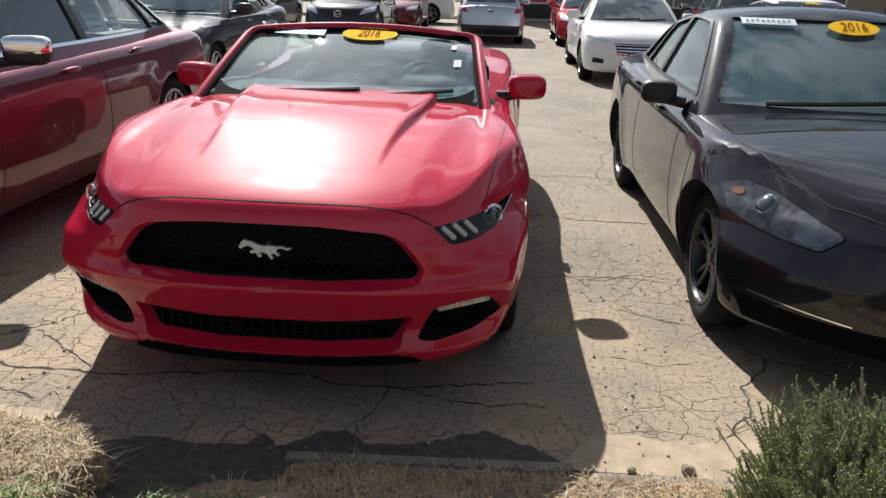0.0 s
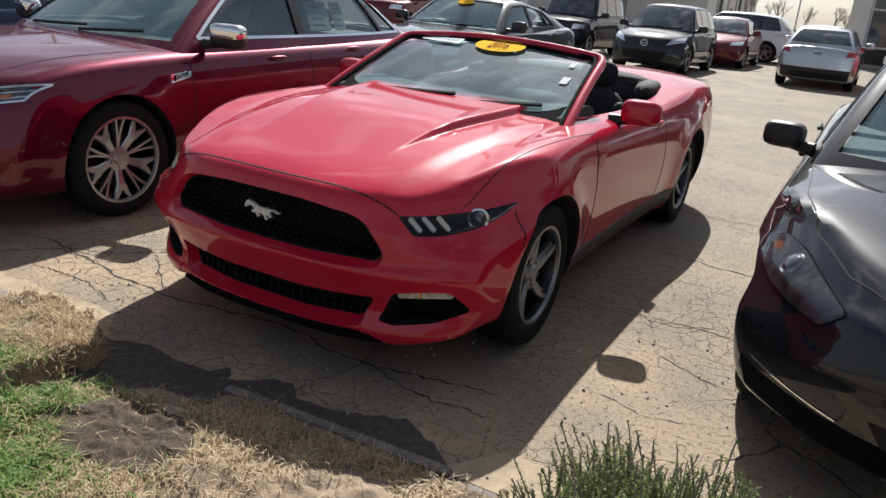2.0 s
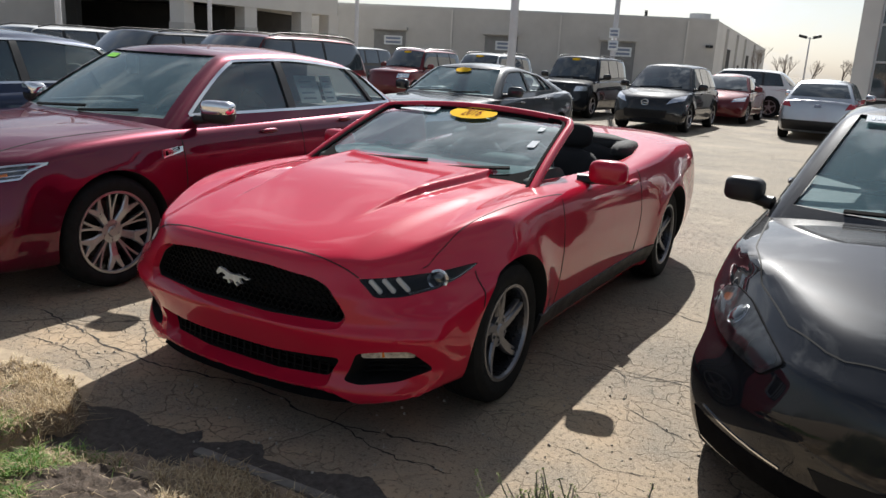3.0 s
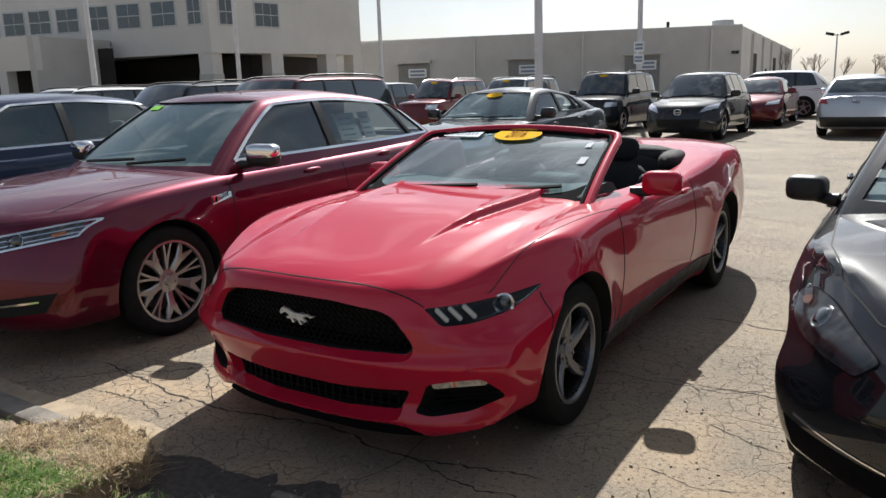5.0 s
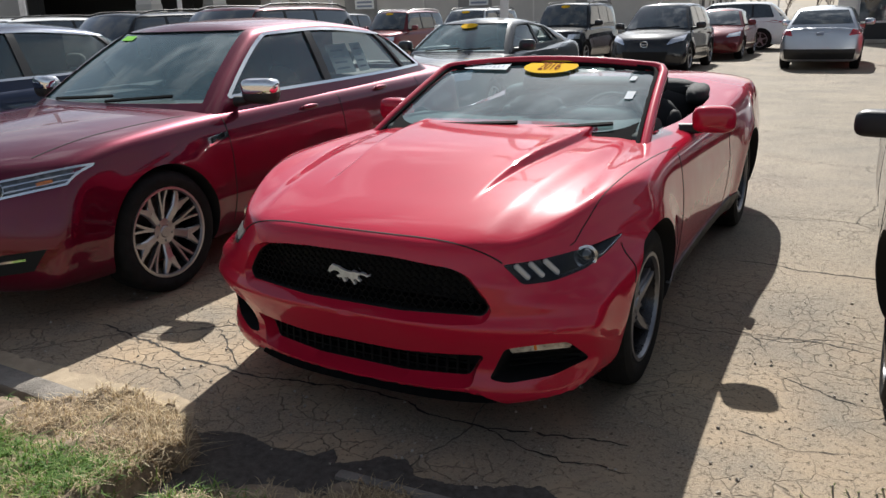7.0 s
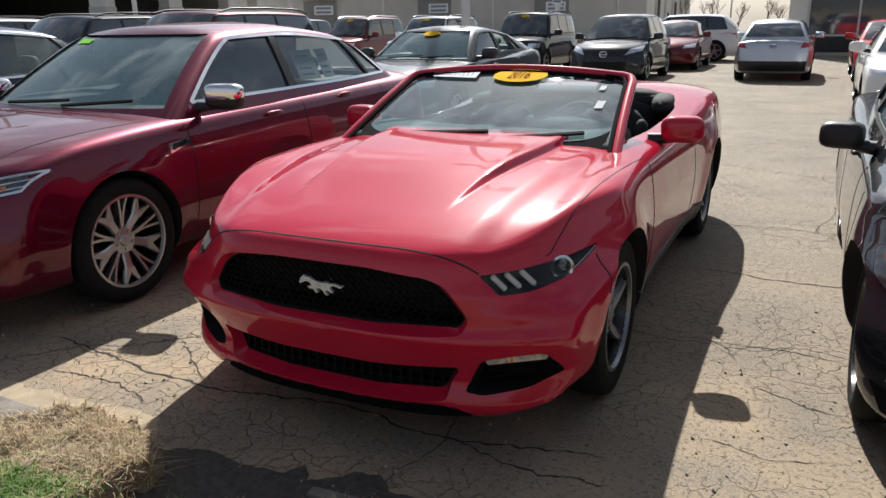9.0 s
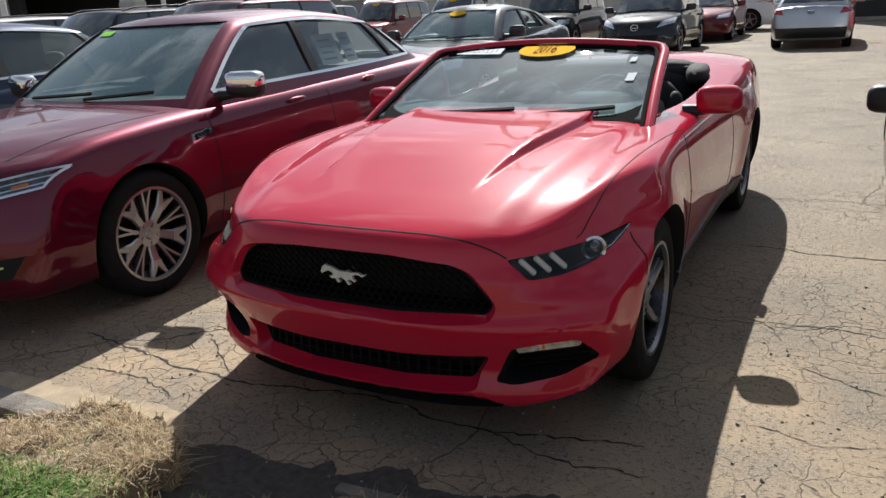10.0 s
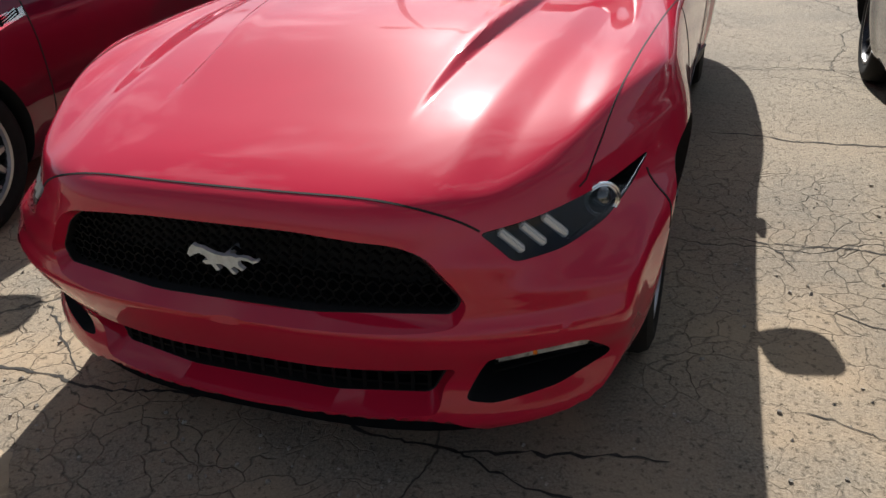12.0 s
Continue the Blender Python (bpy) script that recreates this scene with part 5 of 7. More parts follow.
    L(cr.outputs[2], b.inputs["Base Color"])
    b.inputs["Roughness"].default_value = 0.85
    b.inputs["Specular IOR Level"].default_value = 0.3
    bump = nt.nodes.new("ShaderNodeBump")
    bump.inputs["Strength"].default_value, bump.inputs["Distance"].default_value = 0.9, 0.008
    h = math_("ADD", math_("MULTIPLY", math_("ADD", crack, math_("MULTIPLY", pit.outputs[0], 0.35)), 1.2), math_("MULTIPLY", noise_at(130.0, 8.0, 0.7).outputs["Fac"], 0.55))
    L(h, bump.inputs["Height"])
    L(bump.outputs[0], b.inputs["Normal"])
    return m


ASPHALT = asphalt()
CONCRETE = mat("weathered_concrete", (0.36, 0.32, 0.27), 0.9, vary=0.25, scale=5, bump=0.03, bump_scale=70)
DIRT = mat("dry_earth", (0.25, 0.185, 0.125), 0.95, vary=0.45, scale=9, bump=0.06, bump_scale=45, tint=(0.25, 0.19, 0.13))
STUCCO = mat("grey_beige_stucco", (0.52, 0.505, 0.48), 0.9, vary=0.08, scale=0.6, bump=0.01, bump_scale=90)
STUCCO_LIGHT = mat("pale_stucco", (0.66, 0.645, 0.615), 0.9, vary=0.06, scale=0.5, bump=0.01, bump_scale=90)
# near-black colour stands in for the shade inside open bays and doorways
SHADE_IN = mat("painted_interior_shade", (0.03, 0.028, 0.025), 0.9, vary=0.3, scale=1)
POLE = mat("grey_painted_pole", (0.66, 0.66, 0.68), 0.5, 0.2, vary=0.08, scale=3)
BUILDING_GLASS = mat("dark_window_glass", (0.03, 0.04, 0.05), 0.05, coat=1.0, spec=0.8, vary=0.3, scale=0.4)
FRAME = mat("pale_window_frame", (0.5, 0.5, 0.5), 0.4, 0.6)
TWIG = mat("bare_twigs", (0.24, 0.20, 0.17), 0.9)
BAY_DOOR = mat("grey_roller_door", (0.22, 0.22, 0.22), 0.6, vary=0.15, scale=2)


def leafy(name, lo, mid, hi, through_=0.3):
    """Thin leaves that let some light through; each blade has its own tone."""
    m = bpy.data.materials.new(name)
    m.use_nodes = True
    nt = m.node_tree
    geo, ramp = nt.nodes.new("ShaderNodeNewGeometry"), nt.nodes.new("ShaderNodeValToRGB")
    ramp.color_ramp.elements[0].color, ramp.color_ramp.elements[1].color = (*lo, 1), (*hi, 1)
    ramp.color_ramp.elements.new(0.55).color = (*mid, 1)
    nt.links.new(geo.outputs["Random Per Island"], ramp.inputs[0])
    b = nt.nodes["Principled BSDF"]
    nt.links.new(ramp.outputs[0], b.inputs["Base Color"])
    b.inputs["Roughness"].default_value = 0.6
    tr, mx = nt.nodes.new("ShaderNodeBsdfTranslucent"), nt.nodes.new("ShaderNodeMixShader")
    nt.links.new(ramp.outputs[0], tr.inputs[0])
    mx.inputs[0].default_value = through_
    nt.links.new(b.outputs[0], mx.inputs[1])
    nt.links.new(tr.outputs[0], mx.inputs[2])
    nt.links.new(mx.outputs[0], nt.nodes["Material Output"].inputs[0])
    return m


LEAF = leafy("juniper_needles", (0.07, 0.11, 0.032), (0.16, 0.215, 0.068), (0.30, 0.33, 0.12), 0.4)
GRASS = leafy("green_grass", (0.07, 0.15, 0.025), (0.13, 0.25, 0.04), (0.26, 0.32, 0.08), 0.4)
STRAW = leafy("dead_grass", (0.28, 0.20, 0.11), (0.50, 0.38, 0.22), (0.68, 0.56, 0.36), 0.3)

bm = bmesh.new()
xs = [-600, -120, -40, -15, -6, -3, 0, 3, 6, 15, 40, 120, 600]
yy = [-600, -120, -30, -8, -3, -0.30, 3, 8, 20, 40, 80, 160, 600]
vs = [[bm.verts.new((x, y, 0)) for y in yy] for x in xs]
for i in range(len(xs) - 1):
    for j in range(len(yy) - 1):
        if not (-6 <= xs[i] < 6 and -3 <= yy[j] < -0.30):      # the planting strip lies here
            bm.faces.new((vs[i][j], vs[i + 1][j], vs[i + 1][j + 1], vs[i][j + 1]))
ground = tagged(part("ground", bm, ASPHALT, smooth=False), "cracked, sun-bleached asphalt of a car lot", "asphalt", kind="structure")


# ---- buildings ----
def block(name, parent, x0, x1, y0, y1, z0, z1, material, label=""):
    bm = box(bmesh.new(), (x1 - x0, y1 - y0, z1 - z0), ((x0 + x1) / 2, (y0 + y1) / 2, (z0 + z1) / 2))
    return part(name, bm, material, parent, label, smooth=False)


def wall_box(name, a, b, depth, z0, z1, material, parent, label=""):
    """A wall block whose front runs from a to b (seen from the lot), going back by depth."""
    a, b = Vector((*a, 0)), Vector((*b, 0))
    d = (b - a).normalized()
    n = Vector((-d.y, d.x, 0))
    bm = bmesh.new()
    prism(bm, [(p.x, p.y) for p in (a, b, b + n * depth, a + n * depth)], "z", z0, z1)
    return part(name, bm, material, parent, label, smooth=False)


def on_wall(a, b, s, z, out=0.0):
    """A matrix at s metres along the wall from a to b and height z, x along the wall and -y out of it."""
    a, b = Vector((*a, 0)), Vector((*b, 0))
    d = (b - a).normalized()
    return Matrix.Translation(a + d * s + Vector((d.y, -d.x, 0)) * out + Vector((0, 0, z))) @ pose(0, 0, 0, 0, 0, math.degrees(math.atan2(d.y, d.x)))


def placed(name, bm, m, material, parent, label=""):
    bmesh.ops.transform(bm, matrix=m, verts=bm.verts)
    return part(name, bm, material, parent, label, smooth=False)


def wall_window(parent, a, b, s, z, w, h, cols=2, rows=2):
    m = on_wall(a, b, s, z)
    fr = placed("window", box(bmesh.new(), (w + 0.16, 0.10, h + 0.16), (0, 0.02, 0)), m, FRAME, parent)
    for i in range(cols):
        for j in range(rows):
            pw, ph = w / cols - 0.05, h / rows - 0.05
            placed("pane", box(bmesh.new(), (pw, 0.03, ph), ((i + 0.5) * w / cols - w / 2, -0.025, (j + 0.5) * h / rows - h / 2)), m, BUILDING_GLASS, fr)


# the long flat warehouse
hall = new("warehouse")
A, B, C = (-44.0, 46.9), (-10.7, 59.7), (-17.5, 128.0)
wall_box("wall", A, B, 40, 0, 5.2, STUCCO, hall)
wall_box("side_wall", B, C, 0.5, 0, 5.2, STUCCO_LIGHT, hall)
wall_box("parapet", A, B, 0.35, 5.2, 5.32, FRAME, hall)
for s_ in (9.5, 18.5, 27.5):
    m = on_wall(A, B, s_ + 1.0, 0)
    door = placed("bay_door", box(bmesh.new(), (2.6, 0.12, 3.1), (0, -0.02, 1.75)), m, BAY_DOOR, hall)
    placed("door_hood", box(bmesh.new(), (2.9, 0.5, 0.25), (0, -0.25, 3.5)), m, STUCCO, door)
    placed("door_sign", box(bmesh.new(), (1.5, 0.05, 0.7), (0.3, -0.12, 2.6)), m, PAPER, door, "white sign with faded print")
    for k in range(2):
        placed("sign_print", box(bmesh.new(), (1.2, 0.02, 0.16), (0.3, -0.16, 2.75 - 0.3 * k)), m, PRINT, door)
for s_ in (6.0, 15.5, 24.0, 33.5):
    placed("downpipe", box(bmesh.new(), (0.12, 0.12, 5.0), (0, -0.08, 2.6)), on_wall(A, B, s_, 0), STUCCO_LIGHT, hall)
# doorways as near-black plates, their inner shade put into the colour
for s_, w_, h_ in ((10, 3.0, 3.4), (22, 1.2, 2.2), (33, 3.0, 3.4)):
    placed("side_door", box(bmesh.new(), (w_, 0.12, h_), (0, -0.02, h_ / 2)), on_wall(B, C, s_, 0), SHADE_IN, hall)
for s_ in (7, 17, 27, 42):
    placed("side_pipe", box(bmesh.new(), (0.25, 0.2, 4.9), (0, -0.1, 2.5)), on_wall(B, C, s_, 0), STUCCO, hall)
bm = bmesh.new()
bmesh.ops.create_cone(bm, cap_ends=True, segments=20, radius1=1.0, radius2=0.9, depth=1.3, matrix=pose(-14.5, 70, 5.7))
part("roof_vent", bm, FRAME, hall)
part("vent_pipe", rod(bmesh.new(), (-16.5, 60.5, 5.2), (-16.5, 60.5, 5.9), 0.12), TRIM, hall)
for x_ in (-11.2, -10.95):
    part("wall_lamp", box(bmesh.new(), (0.2, 0.3, 0.2), (x_, 59.3 + (0.2 if x_ > -11 else 0), 3.3)), TRIM, hall)
tagged(hall, "long grey-beige flat-roofed warehouse behind the parked cars", "building")

# the taller dealership building
deal = new("dealership_building")
P0, P1, P2 = (-72.0, 18.4), (-32.3, 28.1), (-30.9, 39.7)
OPEN_Z = 3.75
wall_box("upper_wall", P0, P1, 14, OPEN_Z, 8.6, STUCCO_LIGHT, deal)
wall_box("upper_side_wall", P1, P2, 10, OPEN_Z, 8.6, STUCCO_LIGHT, deal)
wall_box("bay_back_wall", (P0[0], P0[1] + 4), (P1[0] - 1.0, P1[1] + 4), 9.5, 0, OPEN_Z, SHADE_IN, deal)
for a_, b_, ss in ((P0, P1, (0.4, 10, 20, 31.2, 40.4)), (P1, P2, (4.6, 9.0, 11.4))):
    for s_ in ss:
        placed("pier", box(bmesh.new(), (0.9, 0.9, OPEN_Z + 0.01), (0, 0.5, OPEN_Z / 2)), on_wall(a_, b_, s_, 0), STUCCO_LIGHT, deal)
        placed("pier_base", box(bmesh.new(), (0.98, 0.98, 2.6), (0, 0.5, 1.3)), on_wall(a_, b_, s_, 0), STUCCO, deal)
for s_ in (14.4, 16.5, 18.6, 20.7, 22.8, 24.9, 27.0, 29.0, 31.1, 33.3, 35.5, 37.9):
    wall_window(deal, P0, P1, s_, 6.0, 1.6, 1.35)
wall_window(deal, P0, P1, 39.95, 6.0, 0.86, 1.35, 2, 2)
wall_window(deal, P1, P2, 1.15, 6.0, 0.9, 1.4, 2, 2)
wall_window(deal, P1, P2, 4.0, 5.95, 1.7, 1.35, 3, 2)
placed("wall_sign", box(bmesh.new(), (1.0, 0.05, 0.22), (0, -0.03, 0)), on_wall(P0, P1, 33.6, 4.55), PRINT, deal)
tagged(deal, "two-storey pale stucco dealership building with open service bays", "building")
annex = new("dealership_annex")
Q0, Q1, Q2 = (-75.0, 13.6), (-37.2, 20.8), (-38.6, 26.2)
wall_box("parapet_wall", Q0, Q1, 0.4, 3.0, 4.7, STUCCO_LIGHT, annex)
wall_box("end_wall", Q1, Q2, 0.4, 0, 4.7, STUCCO, annex)
wall_box("flat_roof", (Q0[0], Q0[1] + 0.5), (Q1[0] - 0.5, Q1[1] + 0.5), 4.8, 4.2, 4.5, STUCCO, annex)
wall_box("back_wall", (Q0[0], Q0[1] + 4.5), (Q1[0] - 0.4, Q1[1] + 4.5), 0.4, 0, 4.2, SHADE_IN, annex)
for s_ in (6, 16, 26, 36):
    placed("column", box(bmesh.new(), (0.6, 0.6, 3.0), (0, 0.3, 1.5)), on_wall(Q0, Q1, s_, 0), STUCCO_LIGHT, annex)
tagged(annex, "low pale stucco canopy wing with a plain parapet", "building")

# the showroom with its curtain wall
show = new("showroom")
G0, G1 = (0.5, 34.0), (34.0, 34.0)
block("wall", show, 0.5, 34, 34.2, 50, 0, 8.0, STUCCO)
block("corner_pier", show, 0.2, 0.9, 33.9, 34.7, 0, 8.0, STUCCO_LIGHT)
block("plinth", show, 0.9, 34, 33.95, 34.2, 0, 0.75, TRIM)
for i in range(18):
    for j in range(5):
        x = 0.95 + 1.85 * i
        bm = box(bmesh.new(), (1.77, 0.06, 1.37), (x + 0.925, 34.12, 0.78 + 1.45 * j + 0.72), (random.uniform(-0.4, 0.4), 0, random.uniform(-0.4, 0.4)))
        part("pane", bm, BUILDING_GLASS, show, smooth=False)
for i in range(19):
    part("mullion", box(bmesh.new(), (0.08, 0.14, 7.3), (0.95 + 1.85 * i, 34.06, 4.4)), FRAME, show, smooth=False)
for j in range(6):
    part("transom", box(bmesh.new(), (33.1, 0.12, 0.08), (17.4, 34.065, 0.79 + 1.45 * j)), FRAME, show, smooth=False)
tagged(show, "showroom with a dark glass curtain wall and pale mullions", "building")
tagged(part("kerb", box(bmesh.new(), (40, 0.3, 0.14), (18.0, 33.3, 0.07), (0, 0, 0), 0.02), CONCRETE), "concrete kerb along the showroom", "kerb", kind="structure")
tagged(part("kerb", box(bmesh.new(), (9, 0.3, 0.14), (-6.5, 31.6, 0.07), (0, 0, 0), 0.02), CONCRETE), "concrete kerb at the end of the lot", "kerb", kind="structure")


# ---- poles, signs, lamps, far trees ----
def pole(x, y, h, r, r2=None, heads=True):
    p = new("light_pole")
    p.location = (x, y, 0)
    part("shaft", rod(bmesh.new(), (0, 0, 0.5), (0, 0, h), r, r2 or r * 0.7, 20), POLE, p)
    part("footing", rod(bmesh.new(), (0, 0, 0), (0, 0, 0.55), 0.28, 0.26, 20), CONCRETE, p)
    if heads:
        for k in (1, -1):
            part("lamp_head", box(bmesh.new(), (0.75, 0.5, 0.22), (k * 0.75, 0, h - 0.05), (0, 0, 0), 0.04), POLE, p)
        part("lamp_arm", rod(bmesh.new(), (-0.5, 0, h - 0.05), (0.5, 0, h - 0.05), 0.05), POLE, p)
    return tagged(p, "tall grey painted steel light pole", "pole", "light poles of the lot")


pole(-6.05, 15.0, 9.5, 0.105)
pole(-28.2, 18.0, 9.5, 0.13)
pole(-25.9, 24.0, 9.5, 0.11)
pole(-22.0, 30.0, 9.5, 0.11)
sp = pole(-7.25, 26.0, 9.5, 0.10)
for z_, h_ in ((2.70, 0.36), (2.26, 0.34)):
    sg_ = part("sign", box(bmesh.new(), (0.36, 0.04, h_), (0.02, -0.13, z_), (0, 0, 6), 0.01), PAPER, sp, "white sign with faded print")
    for k in range(2):
        part("sign_print", box(bmesh.new(), (0.27, 0.01, h_ * 0.2), (0.02, -0.157, z_ + h_ * (0.18 - 0.36 * k)), (0, 0, 6)), PRINT, sg_)
lamp = pole(-9.6, 110, 6.4, 0.12, heads=False)
lamp["label"] = "distant parking lot lamp with two heads"
for s_ in (1, -1):
    part("lamp_head", box(bmesh.new(), (1.0, 0.5, 0.35), (s_ * 0.85, 0, 6.45), (0, s_ * -14, 0), 0.05), TRIM, lamp)
    part("lamp_arm", rod(bmesh.new(), (0, 0, 6.2), (s_ * 0.6, 0, 6.4), 0.06), POLE, lamp)


def bare_tree(x, y, h, seed):
    rng = random.Random(seed)
    t = new("bare_tree")
    t.location = (x, y, 0)
    items = []

    def grow(p, d, length, r, level):
        q = p + d * length
        items.append(thin(p, q, r * 0.9))
        if level:
            for _ in range(rng.choice((2, 3, 3)) if level > 1 else 3):
                e = (d + Vector((rng.uniform(-0.7, 0.7), rng.uniform(-0.7, 0.7), rng.uniform(-0.1, 0.6)))).normalized()
                grow(p.lerp(q, rng.uniform(0.6, 1.0)), e, length * rng.uniform(0.55, 0.8), r * 0.55, level - 1)
    trunk = bmesh.new()
    rod(trunk, (0, 0, 0), (0, 0, h * 0.3), 0.16, 0.12, 8)
    part("trunk", trunk, TWIG, t)
    for _ in range(4):
        grow(Vector((0, 0, h * rng.uniform(0.2, 0.3))), Vector((rng.uniform(-0.5, 0.5), rng.uniform(-0.5, 0.5), 1)).normalized(), h * 0.3, 0.07, 4)
    bars("crown", items, TWIG, t)
    tagged(t, "leafless tree far behind the lot", "tree", "bare trees")


for k_, (x_, y_, h_) in enumerate(((-14, 100, 4.8), (-12, 106, 4.2), (-7.5, 98, 3.6), (-5, 108, 4.0), (-16.5, 112, 4.8), (-3, 100, 3.2), (-10, 96, 3.8))):
    bare_tree(x_, y_, h_, k_)


# ---- the planting strip in front ----
def rough_at(x, y, sc, z):
    return np.array([noise.noise((float(a) * sc, float(b) * sc, z)) for a, b in zip(x.ravel(), y.ravel())]).reshape(x.shape)


def verge_z(x, y):
    """The height of the earth: a bank, a washed-out gully running away from the lot, and a mound behind the kerb."""
    n1, n2, n3 = rough_at(x, y, 2.1, 0.3), rough_at(x, y, 9, 1.7), rough_at(x, y, 27, 5.1)
    bank = np.interp(x, (-2.6, -1.35, -1.05, -0.75, -0.54, -0.40), (-0.44, -0.43, -0.24, -0.27, -0.34, -0.42))
    mound = np.interp(x, (-0.36, -0.20, -0.05, 0.1, 0.71, 0.9, 1.2), (-0.60, -0.47, -0.38, -0.34, -0.33, -0.32, -0.33))
    wave = 0.05 * n1 + 0.09 * n2 + 0.045 * n3
    left = 0.085 * step(bank + wave - y, 0.0, 0.10) * (1 - step(x + wave, -0.46, -0.38))
    right = (0.035 * step(mound + wave - y, 0.0, 0.08) + 0.055 * step(mound - y, 0.06, 0.30)) * step(x + wave, -0.33, -0.20)
    flat_ = -0.035 + 0.045 * step(x + wave, 0.02, 0.16) * step(-y, 0.285, 0.31)
    gully = -0.31 + 0.32 * (y + 0.5) + 0.5 * wave
    cut = np.exp(-((x - gully) / 0.075) ** 2) * step(-y, 0.40, 0.55)
    z = np.maximum(flat_, -0.035 + left + right + 0.0 * x) - 0.06 * cut
    lift = step(left + right, 0.01, 0.05)
    return z + 0.028 * lift + lift * (0.018 * n1 + 0.024 * n2 + 0.016 * n3)


gx, gy = np.meshgrid(np.concatenate([np.linspace(-8, -2.6, 20), np.linspace(-2.5, 2.6, 256), np.linspace(2.7, 8, 20)]), np.concatenate([np.linspace(-7, -1.6, 22), np.linspace(-1.55, -0.06, 110)]), indexing="ij")
gz = verge_z(gx, gy)
nn = gy.shape[1]
verge = linked("verge", np.stack([gx.ravel(), gy.ravel(), gz.ravel()], 1), [(i * nn + j, (i + 1) * nn + j, (i + 1) * nn + j + 1, i * nn + j + 1) for i in range(gx.shape[0] - 1) for j in range(nn - 1)], DIRT)
tagged(verge, "eroded earth verge with dead and green grass", "verge", kind="structure")
bm = bmesh.new()
for k_, (x0_, x1_) in enumerate(((0.10, 1.06), (1.08, 2.4), (2.42, 4.4), (4.42, 6.4))):
    box(bm, (x1_ - x0_, 0.05, 0.10), ((x0_ + x1_) / 2, -0.282, -0.032 - 0.012 * (k_ == 1)), (1.5, 0, 2.6 if k_ == 0 else 0.5), 0.012)
for x0_, x1_, y_ in ((-2.05, -1.15, -0.36), (-3.6, -2.1, -0.37)):
    box(bm, (x1_ - x0_, 0.13, 0.09), ((x0_ + x1_) / 2, y_ + 0.04, -0.034), (2, 0, -2), 0.02)
KERB = mat("dirty_kerb_concrete", (0.20, 0.178, 0.152), 0.92, vary=0.4, scale=7, bump=0.04, bump_scale=50)
kerb = tagged(part("kerb", bm, KERB), "low, broken concrete kerb at the lot's edge", "kerb", kind="structure")


def blades(name, n, area, height, width, material, label, category, seed, keep):
    """Grass as one mesh of bent blades."""
    rng = np.random.default_rng(seed)
    x, y = rng.uniform(area[0], area[1], n), rng.uniform(area[2], area[3], n)
    ok = np.array([keep(a, b, rng) for a, b in zip(x, y)])
    x, y = x[ok], y[ok]
    z = verge_z(x, y) - 0.005
    ok = z > -0.004
    x, y, z = x[ok], y[ok], z[ok]
    a, lean, h = rng.uniform(0, 2 * np.pi, len(x)), rng.uniform(0.3, 2.6, len(x)), height * rng.uniform(0.4, 1.25, len(x))
    base, d = np.stack([x, y, z], 1), np.stack([np.cos(a), np.sin(a), 0 * a], 1)
    side = np.stack([-np.sin(a), np.cos(a), 0 * a], 1) * (width * rng.uniform(0.6, 1.4, len(x)))[:, None]
    up = np.array([0, 0, 1.0])
    mid = base + (d * (0.25 * lean * h)[:, None]) + up * (h * 0.6 / (1 + 0.3 * lean))[:, None]
    tip = base + (d * (0.8 * lean * h)[:, None]) + up * (h / (1 + 0.9 * lean))[:, None]
    V = np.stack([base - side, base + side, mid - side * 0.7, mid + side * 0.7, tip], 1).reshape(-1, 3)
    k = 5 * np.arange(len(x))[:, None]
    faces = [tuple(f) for f in (k + [0, 1, 3, 2])] + [tuple(f) for f in (k + [2, 3, 4])]
    return tagged(linked(name, V, faces, material, smooth=False), label, category, kind="stuff")


def bare(x, y):
    return math.hypot((x - 0.13) / 0.26, (y + 0.80) / 0.17) < 1 + 0.5 * noise.noise((x * 8, y * 8, 2))


def straw_here(x, y, rng):
    if bare(x, y):
        return rng.uniform() < 0.04
    edge = 0.55 * math.exp(-((y + 0.40 + 0.25 * (x < -0.45) * (x + 0.45)) / 0.10) ** 2)
    return rng.uniform() < np.clip((0.16 if x < -0.4 and y < -0.66 else 0.48 if x < -0.4 else 0.34) + edge + 1.5 * noise.noise((x * 3.1, y * 3.1, 4.4)) + 0.8 * noise.noise((x * 11, y * 11, 1.4)), 0.03, 1)


def green_here(x, y, rng):
    if bare(x, y):
        return False
    mound_ = math.exp(-((x + 0.22 + 0.5 * (y + 0.7)) / 0.30) ** 2) * np.clip((-0.58 - y) / 0.15, 0, 1)
    tuft = 0.35 * np.clip(noise.noise((x * 4, y * 4, 9)) - 0.30, 0, 1) * (x < -0.4)
    lawn = np.clip((-0.66 - y) / 0.12, 0, 1) * (x < -0.55)
    return rng.uniform() < np.clip((mound_ + lawn) * (0.8 + noise.noise((x * 5, y * 5, 3))) + tuft, 0, 1)


blades("dead_grass", 75000, (-2.5, 1.55, -1.45, -0.16), 0.050, 0.0019, STRAW, "dry straw-coloured dead grass on the verge", "dead grass", 3, straw_here)
blades("green_grass", 60000, (-2.0, 0.5, -1.45, -0.30), 0.055, 0.0026, GRASS, "fresh green grass on the verge", "grass", 5, green_here)


blades("loose_roots", 2600, (-0.80, -0.36, -0.60, -0.26), 0.10, 0.0016, STRAW, "pale dry roots hanging over the washed-out edge", "roots", 9, lambda x, y, rng: rng.uniform() < 0.2 + 1.4 * noise.noise((x * 9, y * 9, 7)))


